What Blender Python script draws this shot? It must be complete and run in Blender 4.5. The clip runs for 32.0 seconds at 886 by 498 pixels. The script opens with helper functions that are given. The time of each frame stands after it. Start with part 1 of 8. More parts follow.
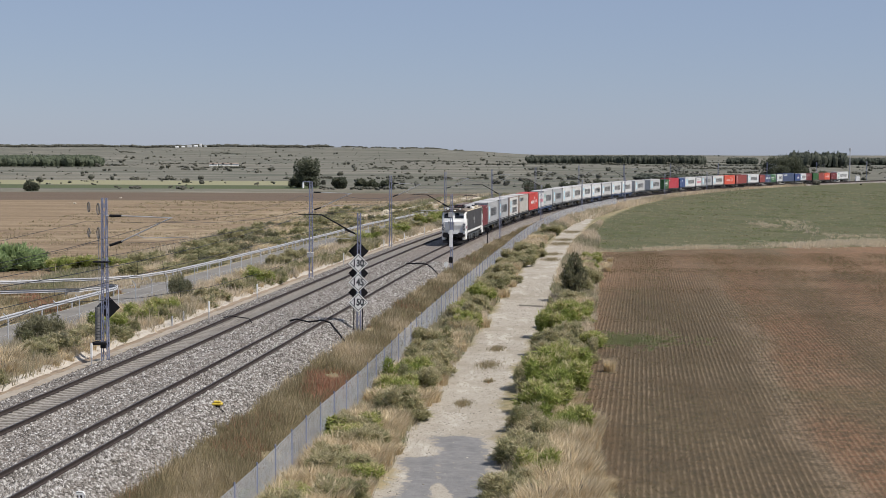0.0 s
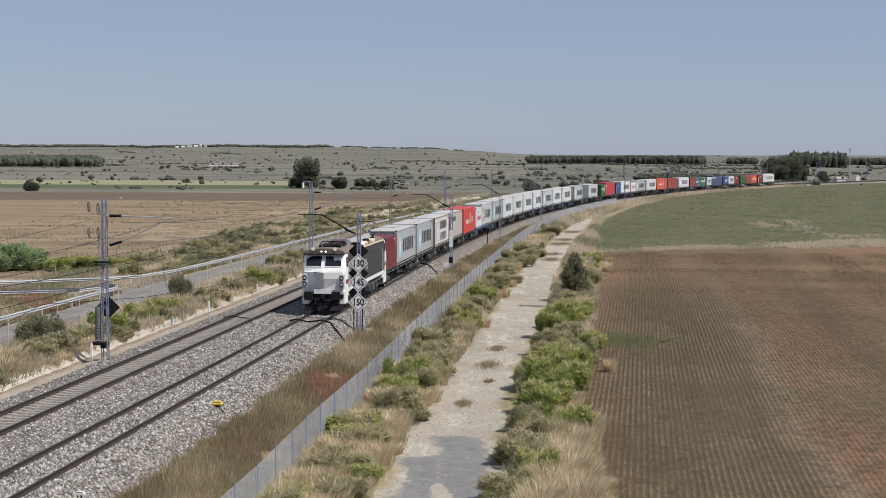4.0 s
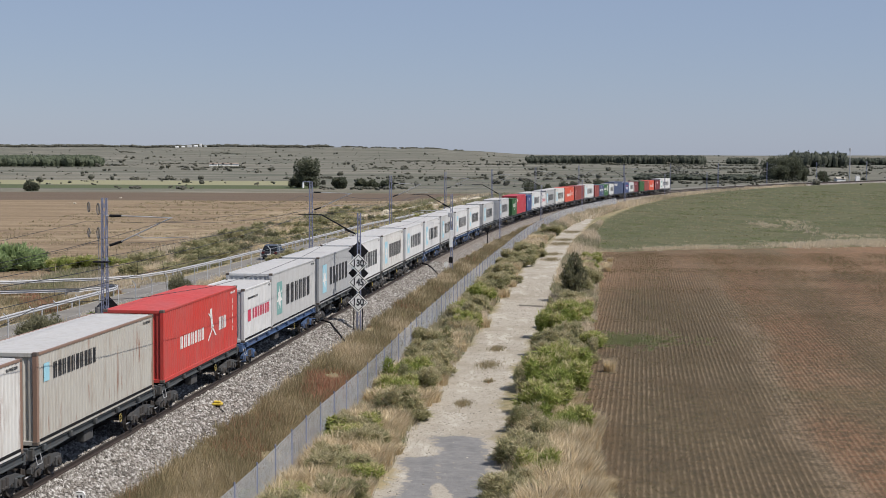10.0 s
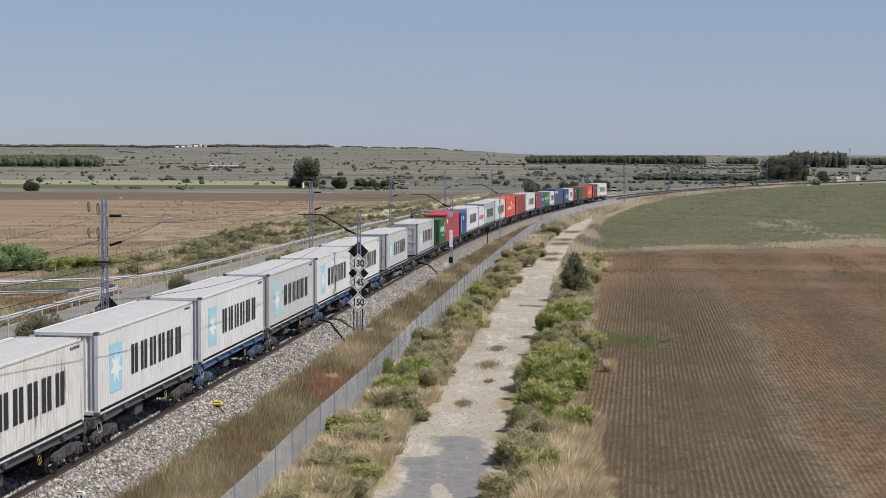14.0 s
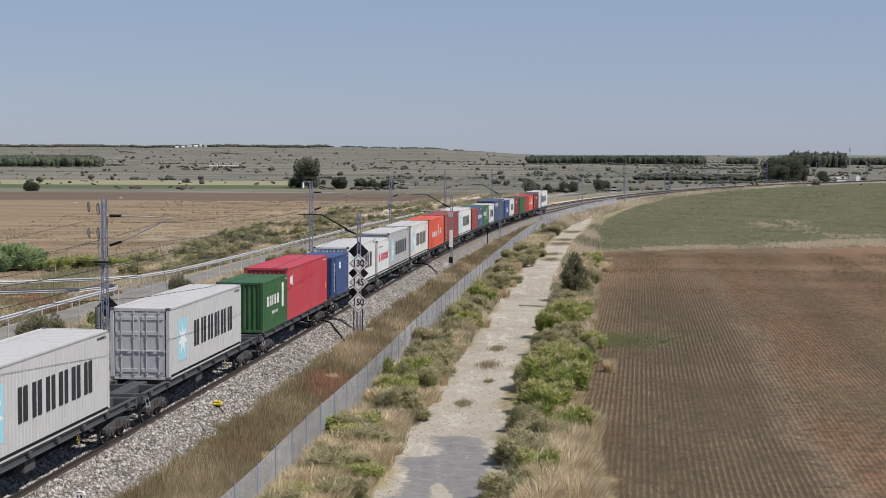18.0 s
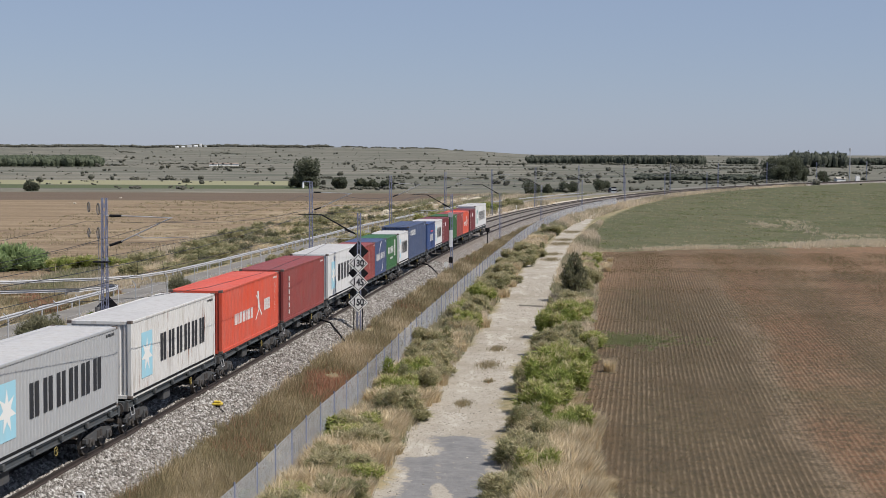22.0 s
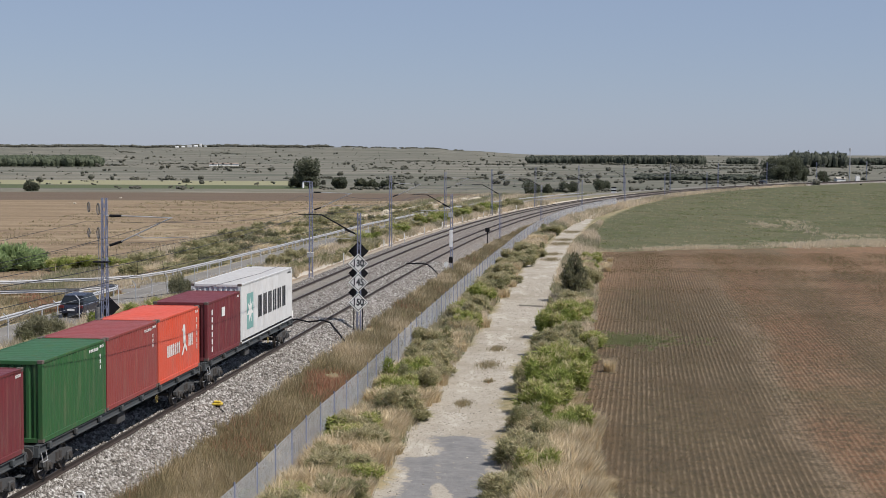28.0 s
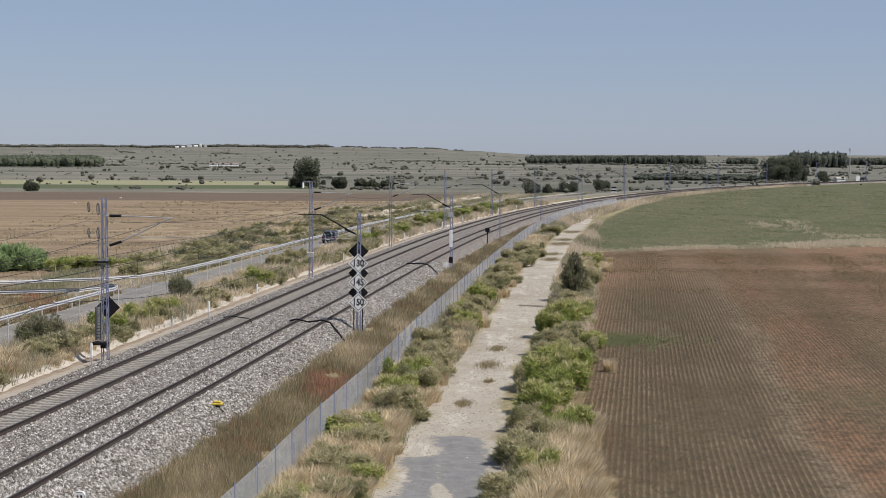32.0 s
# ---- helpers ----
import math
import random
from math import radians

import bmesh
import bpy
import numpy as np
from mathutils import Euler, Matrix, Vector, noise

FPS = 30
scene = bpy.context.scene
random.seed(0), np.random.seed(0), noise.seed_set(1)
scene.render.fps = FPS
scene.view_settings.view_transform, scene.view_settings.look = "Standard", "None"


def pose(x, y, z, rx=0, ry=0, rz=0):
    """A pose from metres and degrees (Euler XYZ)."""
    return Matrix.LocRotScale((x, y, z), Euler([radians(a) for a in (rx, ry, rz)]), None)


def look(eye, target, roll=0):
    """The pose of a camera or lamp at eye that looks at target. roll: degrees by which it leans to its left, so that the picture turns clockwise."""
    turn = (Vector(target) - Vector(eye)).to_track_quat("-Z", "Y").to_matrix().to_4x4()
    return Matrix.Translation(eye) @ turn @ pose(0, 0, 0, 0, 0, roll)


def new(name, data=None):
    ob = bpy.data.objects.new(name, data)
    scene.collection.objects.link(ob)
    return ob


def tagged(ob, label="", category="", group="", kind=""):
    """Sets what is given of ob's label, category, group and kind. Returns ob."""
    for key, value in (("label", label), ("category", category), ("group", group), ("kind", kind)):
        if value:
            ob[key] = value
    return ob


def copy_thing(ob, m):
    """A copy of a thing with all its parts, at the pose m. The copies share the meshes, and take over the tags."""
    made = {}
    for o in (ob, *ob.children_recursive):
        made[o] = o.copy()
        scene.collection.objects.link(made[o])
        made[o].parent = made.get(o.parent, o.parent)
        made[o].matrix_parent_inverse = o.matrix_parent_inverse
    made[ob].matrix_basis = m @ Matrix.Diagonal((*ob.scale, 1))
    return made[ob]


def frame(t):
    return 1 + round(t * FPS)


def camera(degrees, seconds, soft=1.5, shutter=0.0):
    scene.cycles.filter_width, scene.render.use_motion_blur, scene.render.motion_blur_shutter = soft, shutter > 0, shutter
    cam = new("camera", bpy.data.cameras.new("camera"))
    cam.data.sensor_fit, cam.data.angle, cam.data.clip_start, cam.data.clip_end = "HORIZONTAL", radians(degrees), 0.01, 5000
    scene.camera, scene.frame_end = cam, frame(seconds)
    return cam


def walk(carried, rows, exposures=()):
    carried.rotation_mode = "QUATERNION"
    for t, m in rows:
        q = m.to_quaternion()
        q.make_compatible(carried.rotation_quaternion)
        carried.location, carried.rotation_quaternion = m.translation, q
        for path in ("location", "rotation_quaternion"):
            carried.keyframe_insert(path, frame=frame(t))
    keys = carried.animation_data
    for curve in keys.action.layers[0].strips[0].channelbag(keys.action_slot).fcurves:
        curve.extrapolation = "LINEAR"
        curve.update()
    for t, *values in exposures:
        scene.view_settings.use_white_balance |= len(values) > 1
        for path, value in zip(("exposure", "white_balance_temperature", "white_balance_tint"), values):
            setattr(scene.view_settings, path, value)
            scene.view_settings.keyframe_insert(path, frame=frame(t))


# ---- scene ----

cam = camera(32.82, 32.0, soft=0.8, shutter=0.05)
EYE = 10.624
CAM_POSE = Matrix.Translation((0, 0, EYE)) @ pose(0, 0, 0, 90 - 3.756, 0, 0) @ pose(0, 0, 0, 0, 0, 0.274)
walk(cam, [(0.0, CAM_POSE), (32.0, CAM_POSE)], exposures=[(0.0, 0.0, 6350, 12), (32.0, 0.0, 6350, 12)])

# ---- light ----
SUN_EL, SUN_AZ = 53.0, 119.0     # azimuth clockwise from +y
world = bpy.data.worlds.new("sky")
scene.world = world
world.use_nodes = True
wn = world.node_tree.nodes
sky = wn.new("ShaderNodeTexSky")
sky.sky_type = "NISHITA"
sky.sun_disc = False
sky.sun_elevation = radians(SUN_EL)
sky.sun_rotation = radians(SUN_AZ)
sky.altitude = 900
sky.air_density, sky.dust_density, sky.ozone_density = 1.0, 0.5, 2.0
wn["Background"].inputs["Strength"].default_value = 0.073
haze = wn.new("ShaderNodeMix")
haze.data_type = "RGBA"
haze.inputs[0].default_value = 0.62
haze.inputs[7].default_value = (4.45, 5.45, 7.7, 1)      # thin summer haze over the whole sky
world.node_tree.links.new(sky.outputs[0], haze.inputs[6])
world.node_tree.links.new(haze.outputs[2], wn["Background"].inputs["Color"])
sun_data = bpy.data.lights.new("sun", "SUN")
sun_data.energy, sun_data.angle, sun_data.color = 5.0, radians(0.53), (1.0, 0.94, 0.84)
sun = new("sun", sun_data)
el, az = radians(SUN_EL), radians(SUN_AZ)
SUN_DIR = Vector((math.sin(az) * math.cos(el), math.cos(az) * math.cos(el), math.sin(el)))
sun.matrix_world = look(SUN_DIR * 200, (0, 0, 0))

# ---- the line of the railway ----
TRACK_GAP = 4.8                  # between the two track centres
STEP = 1.0
_s = np.arange(-700, 900 + STEP, STEP)
_sc = np.clip(_s, -40, 740)
_th = 0.11733 - 3.6927e-4 * _sc + 6.9354e-6 * _sc ** 2 / 2 - 1.4597e-8 * _sc ** 3 / 6
_i0 = 700
_x = np.concatenate([[0], np.cumsum((np.sin(_th[1:]) + np.sin(_th[:-1])) / 2)]) * STEP
_y = np.concatenate([[0], np.cumsum((np.cos(_th[1:]) + np.cos(_th[:-1])) / 2)]) * STEP
_x, _y = _x - _x[_i0] - 15.275, _y - _y[_i0] + 35.875
_sz = np.clip(_s, -60, 500)
_z = -0.006007 * _sz + 5.753e-6 * _sz ** 2


def line(s, off=0.0, z=0.0):
    """A point beside the near track: metres along it, metres to its right, metres over its rails."""
    t = float(np.interp(s, _s, _th))
    return Vector((float(np.interp(s, _s, _x)) + off * math.cos(t), float(np.interp(s, _s, _y)) - off * math.sin(t),
                   float(np.interp(s, _s, _z)) + z))


def heading(s):
    return float(np.interp(s, _s, _th))


def line_pose(s, off=0.0, z=0.0, turn=0.0):
    """x to the right of the track, y along it, away from the camera."""
    g = math.degrees(math.atan(float(np.interp(s + 2, _s, _z) - np.interp(s - 2, _s, _z)) / 4))
    p = line(s, off, z)
    return pose(p.x, p.y, p.z, 0, 0, -math.degrees(heading(s)) + turn) @ pose(0, 0, 0, g, 0, 0)


def lateral(x, y):
    """Metres along the near track and to its right, for arrays of points."""
    sel = (_s > -60) & (_s < 820)
    px, py, ps, pt = _x[sel][::2], _y[sel][::2], _s[sel][::2], _th[sel][::2]
    s, off = np.empty(len(x)), np.empty(len(x))
    for a in range(0, len(x), 20000):
        b = slice(a, a + 20000)
        i = np.argmin((x[b, None] - px) ** 2 + (y[b, None] - py) ** 2, axis=1)
        along = (x[b] - px[i]) * np.sin(pt[i]) + (y[b] - py[i]) * np.cos(pt[i])
        s[b], off[b] = ps[i] + along, (x[b] - px[i]) * np.cos(pt[i]) - (y[b] - py[i]) * np.sin(pt[i])
    return s, off


PROFILE_O = [-400, -60, -30, -23, -21.8, -15.6, -13, -10.2, -9.4, -8.9, -7.6, 3.0, 6.2, 10.0, 15.0, 18.0, 60, 400]
PROFILE_Z = [-1.7, -1.5, -1.25, -1.05, -0.85, -0.85, -0.75, -0.60, -0.72, -0.98, -1.05, -0.98, -1.2, -1.22, -1.22, -1.2, -1.25, -1.4]


def smooth(a, b, v):
    t = np.clip((v - a) / (b - a), 0, 1)
    return t * t * (3 - 2 * t)


def ground_z(x, y):
    """Height of the ground, for arrays."""
    x, y = np.asarray(x, float), np.asarray(y, float)
    s, off = lateral(x, y)
    r = np.hypot(x, y)
    z = np.interp(s, _s, _z) + np.interp(off, PROFILE_O, PROFILE_Z)
    z += smooth(300, 430, s) * smooth(3, 5, off) * (1 - smooth(60, 160, off)) * 0.75
    z = z + (-2.77 - z) * smooth(600, 900, r)
    ang = np.degrees(np.arctan2(x, y))
    left = 1 - 0.42 * smooth(-0.5, 0.5, ang) - 0.58 * smooth(0.6, 3.6, ang)
    z += smooth(1700, 4600, r) * (left * (17.5 + 1.2 * np.sin(ang * 1.3) + 0.5 * np.sin(ang * 5.3 + 1)) + 1.0)
    z += smooth(500, 1500, r) * (1.2 * np.sin(x / 310 + y / 520) + 0.8 * np.sin(x / 140 - y / 230))
    return z


def gz(x, y):
    return float(ground_z([x], [y])[0])


# ---- node materials ----
def mat(name, color, rough=0.8, metal=0.0, spec=0.5):
    m = bpy.data.materials.new(name)
    m.use_nodes = True
    b = m.node_tree.nodes["Principled BSDF"]
    b.inputs["Base Color"].default_value = (*color, 1)
    b.inputs["Roughness"].default_value, b.inputs["Metallic"].default_value = rough, metal
    b.inputs["Specular IOR Level"].default_value = spec
    return m


class Nodes:
    """Short names for building a material's node tree."""
    def __init__(self, m):
        self.t = m.node_tree
        self.b = m.node_tree.nodes["Principled BSDF"]

    def add(self, kind, **values):
        n = self.t.nodes.new(kind)
        for k, v in values.items():
            n.inputs[k.replace("_", " ")].default_value = v
        return n

    def link(self, a, b):
        self.t.links.new(a, b)

    def coords(self, which="Object"):
        return self.t.nodes.new("ShaderNodeTexCoord").outputs[which]

    def position(self):
        return self.t.nodes.new("ShaderNodeNewGeometry").outputs["Position"]

    def noise(self, vec, scale, detail=4.0, rough=0.6):
        n = self.add("ShaderNodeTexNoise", Scale=scale, Detail=detail, Roughness=rough)
        self.link(vec, n.inputs["Vector"])
        return n.outputs["Fac"]

    def stretch(self, vec, sx, sy, sz):
        n = self.t.nodes.new("ShaderNodeMapping")
        n.inputs["Scale"].default_value = (sx, sy, sz)
        self.link(vec, n.inputs["Vector"])
        return n.outputs[0]

    def ramp(self, fac, stops):
        n = self.t.nodes.new("ShaderNodeValToRGB")
        e = n.color_ramp.elements
        while len(e) < len(stops):
            e.new(0.5)
        for k, (p, c) in enumerate(stops):
            e[k].position, e[k].color = p, (*c, 1) if len(c) == 3 else c
        self.link(fac, n.inputs["Fac"])
        return n.outputs["Color"]

    def mix(self, fac, a, b, mode="MIX"):
        n = self.t.nodes.new("ShaderNodeMix")
        n.data_type, n.blend_type = "RGBA", mode
        for sock, v in ((n.inputs[0], fac), (n.inputs[6], a), (n.inputs[7], b)):
            if isinstance(v, (int, float)):
                sock.default_value = v
            elif isinstance(v, tuple):
                sock.default_value = (*v, 1)
            else:
                self.link(v, sock)
        return n.outputs[2]

    def attr(self, name):
        n = self.t.nodes.new("ShaderNodeAttribute")
        n.attribute_name = name
        return n.outputs["Fac"]

    def rand(self):
        return self.t.nodes.new("ShaderNodeObjectInfo").outputs["Random"]

    def island(self):
        return self.t.nodes.new("ShaderNodeNewGeometry").outputs["Random Per Island"]

    def math(self, op, a, b=0.0):
        n = self.t.nodes.new("ShaderNodeMath")
        n.operation = op
        for sock, v in ((n.inputs[0], a), (n.inputs[1], b)):
            if isinstance(v, (int, float)):
                sock.default_value = v
            else:
                self.link(v, sock)
        return n.outputs[0]

    def color(self, c):
        self.link(c, self.b.inputs["Base Color"])

    def bump(self, h, strength, dist):
        n = self.add("ShaderNodeBump", Strength=strength, Distance=dist)
        self.link(h, n.inputs["Height"])
        self.link(n.outputs[0], self.b.inputs["Normal"])


def painted(name, color, rough=0.45, dirt=(0.16, 0.13, 0.10), amount=0.5, metal=0.0, streaks=True):
    """Weathered paint: fading, grime in streaks, a few rust specks."""
    m = mat(name, color, rough, metal)
    n = Nodes(m)
    co = n.coords()
    a = n.noise(co, 0.55, 3)
    g = n.noise(n.stretch(co, 2.2, 2.2, 0.35) if streaks else co, 1.6, 6, 0.7)
    fine = n.noise(co, 9.0, 5, 0.7)
    lift = 0.06 * min(1, sum(color))
    pale = tuple(min(1, c * 0.82 + lift) for c in color)
    c = n.mix(n.ramp(a, [(0.35, (0, 0, 0)), (0.7, (1, 1, 1))]), color, pale)
    dirty = n.ramp(g, [(0.5, (0, 0, 0)), (0.78, (amount, amount, amount))])
    c = n.mix(dirty, c, dirt)
    rust = n.ramp(fine, [(0.70, (0, 0, 0)), (0.78, (amount, amount, amount))])
    c = n.mix(n.math("MULTIPLY", rust, 0.6), c, (0.20, 0.085, 0.04))
    n.color(c)
    n.link(n.ramp(g, [(0.4, (rough,) * 3), (0.8, (min(1, rough + 0.3),) * 3)]), n.b.inputs["Roughness"])
    n.bump(fine, 0.08, 0.01)
    return m


M_RAIL = painted("rail_steel", (0.048, 0.034, 0.028), 0.6, (0.035, 0.026, 0.022), 0.6, 0.2)
M_RAILTOP = mat("rail_head", (0.13, 0.115, 0.105), 0.45, 0.8)
M_GALV = painted("galvanised_steel", (0.41, 0.415, 0.43), 0.5, (0.25, 0.24, 0.24), 0.35, 0.15)
M_MAST = painted("mast_paint", (0.22, 0.24, 0.34), 0.55, (0.16, 0.14, 0.14), 0.5, 0.2)
M_DARK = mat("black_rubber", (0.016, 0.016, 0.018), 0.6)
M_BLACK = painted("black_paint", (0.011, 0.011, 0.013), 0.7, (0.028, 0.024, 0.022), 0.4)
M_BLACK.node_tree.nodes["Principled BSDF"].inputs["Specular IOR Level"].default_value = 0.2
M_FENCE = painted("fence_steel", (0.42, 0.435, 0.46), 0.55, (0.2, 0.19, 0.18), 0.4, 0.1)
M_SLEEPER = painted("sleeper_concrete", (0.27, 0.248, 0.217), 0.95, (0.19, 0.16, 0.13), 0.7, streaks=False)
M_WHITE = painted("white_paint", (0.78, 0.78, 0.76), 0.45, (0.35, 0.31, 0.26), 0.35)
M_CONC = painted("concrete", (0.40, 0.36, 0.30), 0.9, (0.25, 0.21, 0.17), 0.6, streaks=False)
M_WIRE = mat("wire", (0.03, 0.03, 0.035), 0.5, 0.6)
M_WHEELY = painted("dull_yellow_paint", (0.30, 0.23, 0.05), 0.6, (0.12, 0.10, 0.06), 0.5)
M_YEL = painted("yellow_paint", (0.62, 0.45, 0.03), 0.5, (0.2, 0.15, 0.08), 0.4)
M_RUN = painted("wagon_frame_dark", (0.050, 0.058, 0.064), 0.75, (0.075, 0.06, 0.048), 0.8)
M_BOGIE = painted("bogie_dusty_steel", (0.055, 0.056, 0.058), 0.85, (0.085, 0.066, 0.05), 0.8)
M_RUNBLUE = painted("wagon_frame_blue", (0.04, 0.085, 0.19), 0.6, (0.10, 0.08, 0.07), 0.7)
M_WHEEL = painted("wheel_steel", (0.065, 0.058, 0.054), 0.55, (0.08, 0.055, 0.035), 0.8, 0.3)
M_GLASS = mat("dark_glass", (0.012, 0.014, 0.016), 0.06)

# ---- mesh helpers ----
class Soup:
    """Collects vertices and faces for one mesh."""
    def __init__(self):
        self.v, self.f, self.m = [], [], []

    def add(self, v, f, m=0):
        k = len(self.v)
        self.v += [tuple(p) for p in v]
        self.f += [tuple(i + k for i in q) for q in f]
        self.m += [m] * len(f)
        return self

    def box(self, x0, y0, z0, x1, y1, z1, m=0, bev=0.0):
        if bev <= 0:
            v = [(x, y, z) for z in (z0, z1) for x, y in ((x0, y0), (x1, y0), (x1, y1), (x0, y1))]
            return self.add(v, [(3, 2, 1, 0), (4, 5, 6, 7), (0, 1, 5, 4), (1, 2, 6, 5), (2, 3, 7, 6), (3, 0, 4, 7)], m)
        b = bev
        def oct_(i, zz):
            return [(x0 + b + i, y0 + i, zz), (x1 - b - i, y0 + i, zz), (x1 - i, y0 + b + i, zz), (x1 - i, y1 - b - i, zz),
                    (x1 - b - i, y1 - i, zz), (x0 + b + i, y1 - i, zz), (x0 + i, y1 - b - i, zz), (x0 + i, y0 + b + i, zz)]
        v = oct_(b * 0.6, z0) + oct_(0, z0 + b) + oct_(0, z1 - b) + oct_(b * 0.6, z1)
        f = [tuple(range(7, -1, -1)), tuple(range(24, 32))]
        for k in range(3):
            for i in range(8):
                j = (i + 1) % 8
                f.append((k * 8 + i, k * 8 + j, k * 8 + 8 + j, k * 8 + 8 + i))
        return self.add(v, f, m)

    def tube(self, a, b, r, n=6, r2=None, m=0, cap=True):
        a, b = Vector(a), Vector(b)
        r2 = r if r2 is None else r2
        d = (b - a).normalized()
        u = d.orthogonal().normalized()
        w = d.cross(u)
        v = [a + (u * math.cos(2 * math.pi * i / n) + w * math.sin(2 * math.pi * i / n)) * r for i in range(n)]
        v += [b + (u * math.cos(2 * math.pi * i / n) + w * math.sin(2 * math.pi * i / n)) * r2 for i in range(n)]
        f = [(i, (i + 1) % n, n + (i + 1) % n, n + i) for i in range(n)]
        if cap:
            f += [tuple(range(n - 1, -1, -1)), tuple(range(n, 2 * n))]
        return self.add(v, f, m)

    def path(self, pts, r, n=6, m=0):
        pts = [Vector(p) for p in pts]
        rings, u = [], None
        for k, p in enumerate(pts):
            d = (pts[min(k + 1, len(pts) - 1)] - pts[max(k - 1, 0)]).normalized()
            u = d.orthogonal() if u is None else u - d * u.dot(d)
            u.normalize()
            w = d.cross(u)
            rings.append([p + (u * math.cos(2 * math.pi * i / n) + w * math.sin(2 * math.pi * i / n)) * r for i in range(n)])
        return self.loft(rings, m=m)

    def loft(self, rings, close=True, caps=True, m=0):
        n = len(rings[0])
        v = [p for q in rings for p in q]
        f = []
        for k in range(len(rings) - 1):
            for i in range(n if close else n - 1):
                j = (i + 1) % n
                f.append((k * n + i, k * n + j, k * n + n + j, k * n + n + i))
        if caps and close:
            f += [tuple(range(n - 1, -1, -1)), tuple(range((len(rings) - 1) * n, len(rings) * n))]
        return self.add(v, f, m)

    def mesh(self, name, *mats, smooth_shade=False):
        me = bpy.data.meshes.new(name)
        me.from_pydata(self.v, [], self.f)
        for q in mats:
            me.materials.append(q)
        if len(mats) > 1:
            me.polygons.foreach_set("material_index", self.m)
        if smooth_shade:
            me.polygons.foreach_set("use_smooth", [True] * len(me.polygons))
        me.update()
        return me


def thing(name, label, category, m=None, group="", kind="", data=None):
    ob = new(name, data)
    if m is not None:
        ob.matrix_world = m
    return tagged(ob, label, category, group, kind)


def part(name, soup, material, parent, label="", m=None, smooth_shade=False):
    me = soup if isinstance(soup, bpy.types.Mesh) else soup.mesh(name, *(material if isinstance(material, tuple) else (material,)), smooth_shade=smooth_shade)
    ob = new(name, me)
    ob.parent = parent
    if m is not None:
        ob.matrix_basis = m
    if label:
        ob["label"] = label
    return ob


def fast_mesh(name, verts, faces, mats, smooth_shade=False):
    """A mesh from numpy arrays of corners and quads (or triangles)."""
    me = bpy.data.meshes.new(name)
    verts, faces = np.asarray(verts, np.float32), np.asarray(faces, np.int32)
    k = faces.shape[1]
    me.vertices.add(len(verts))
    me.vertices.foreach_set("co", verts.ravel())
    me.loops.add(faces.size)
    me.loops.foreach_set("vertex_index", faces.ravel())
    me.polygons.add(len(faces))
    me.polygons.foreach_set("loop_start", np.arange(0, faces.size, k, dtype=np.int32))
    me.polygons.foreach_set("loop_total", np.full(len(faces), k, np.int32))
    for q in mats:
        me.materials.append(q)
    me.update(calc_edges=True)
    me.polygons.foreach_set("use_smooth", np.full(len(faces), smooth_shade))
    return me


def grid_faces(rows, cols):
    i = np.arange(rows - 1)[:, None] * cols + np.arange(cols - 1)[None, :]
    i = i.ravel()
    return np.stack([i, i + 1, i + cols + 1, i + cols], 1)


def attribute(me, name, values):
    a = me.attributes.new(name, "FLOAT", "POINT")
    a.data.foreach_set("value", np.asarray(values, np.float32))

# ---- ground ----
def edges(v, pts):
    """Linear table lookup, pts = [(at, value), ...]."""
    return np.interp(v, [p[0] for p in pts], [p[1] for p in pts])


PATH_L = [(0, 11.4), (20, 11.1), (25, 10.7), (30, 10.1), (48, 10.3), (66, 10.6), (95, 10.45), (130, 9.95), (150, 10.1), (175, 9.9), (207, 9.1), (238, 8.1), (278, 6.4), (310, 5.6), (346, 5.6), (520, 5.0)]
PATH_R = [(0, 15.8), (21, 15.3), (30, 14.5), (41, 13.9), (57, 14.1), (70, 14.3), (82, 14.8), (108, 14.2), (131, 13.7), (151, 13.4), (175, 12.6), (208, 12.0), (239, 10.6), (279, 8.1), (312, 7.4), (348, 7.2), (520, 6.5)]
FIELD_L = [(0, 20.6), (12, 19.9), (21, 18.9), (30, 17.9), (36, 17.1), (50, 17.3), (67, 17.8), (100, 18.1), (131, 18.3), (151, 17.7), (176, 16.4), (208, 14.0), (240, 12.7), (297, 10.6), (331, 9.2), (369, 8.6), (520, 6.5), (700, 5.5)]
ROW_LEAN = 0.132                 # the drill rows run a little to the right


def split_y(x):
    """Where bare soil meets the crop."""
    return 188.3 + 0.42 * (x - 20)


def wobble(x, y, scale, amp, seed=0.0):
    return amp * (np.sin(x / scale + seed) * np.cos(y / scale * 1.3 + seed * 2.1) + 0.6 * np.sin(x / scale * 2.7 + y / scale * 1.9 + seed * 3))


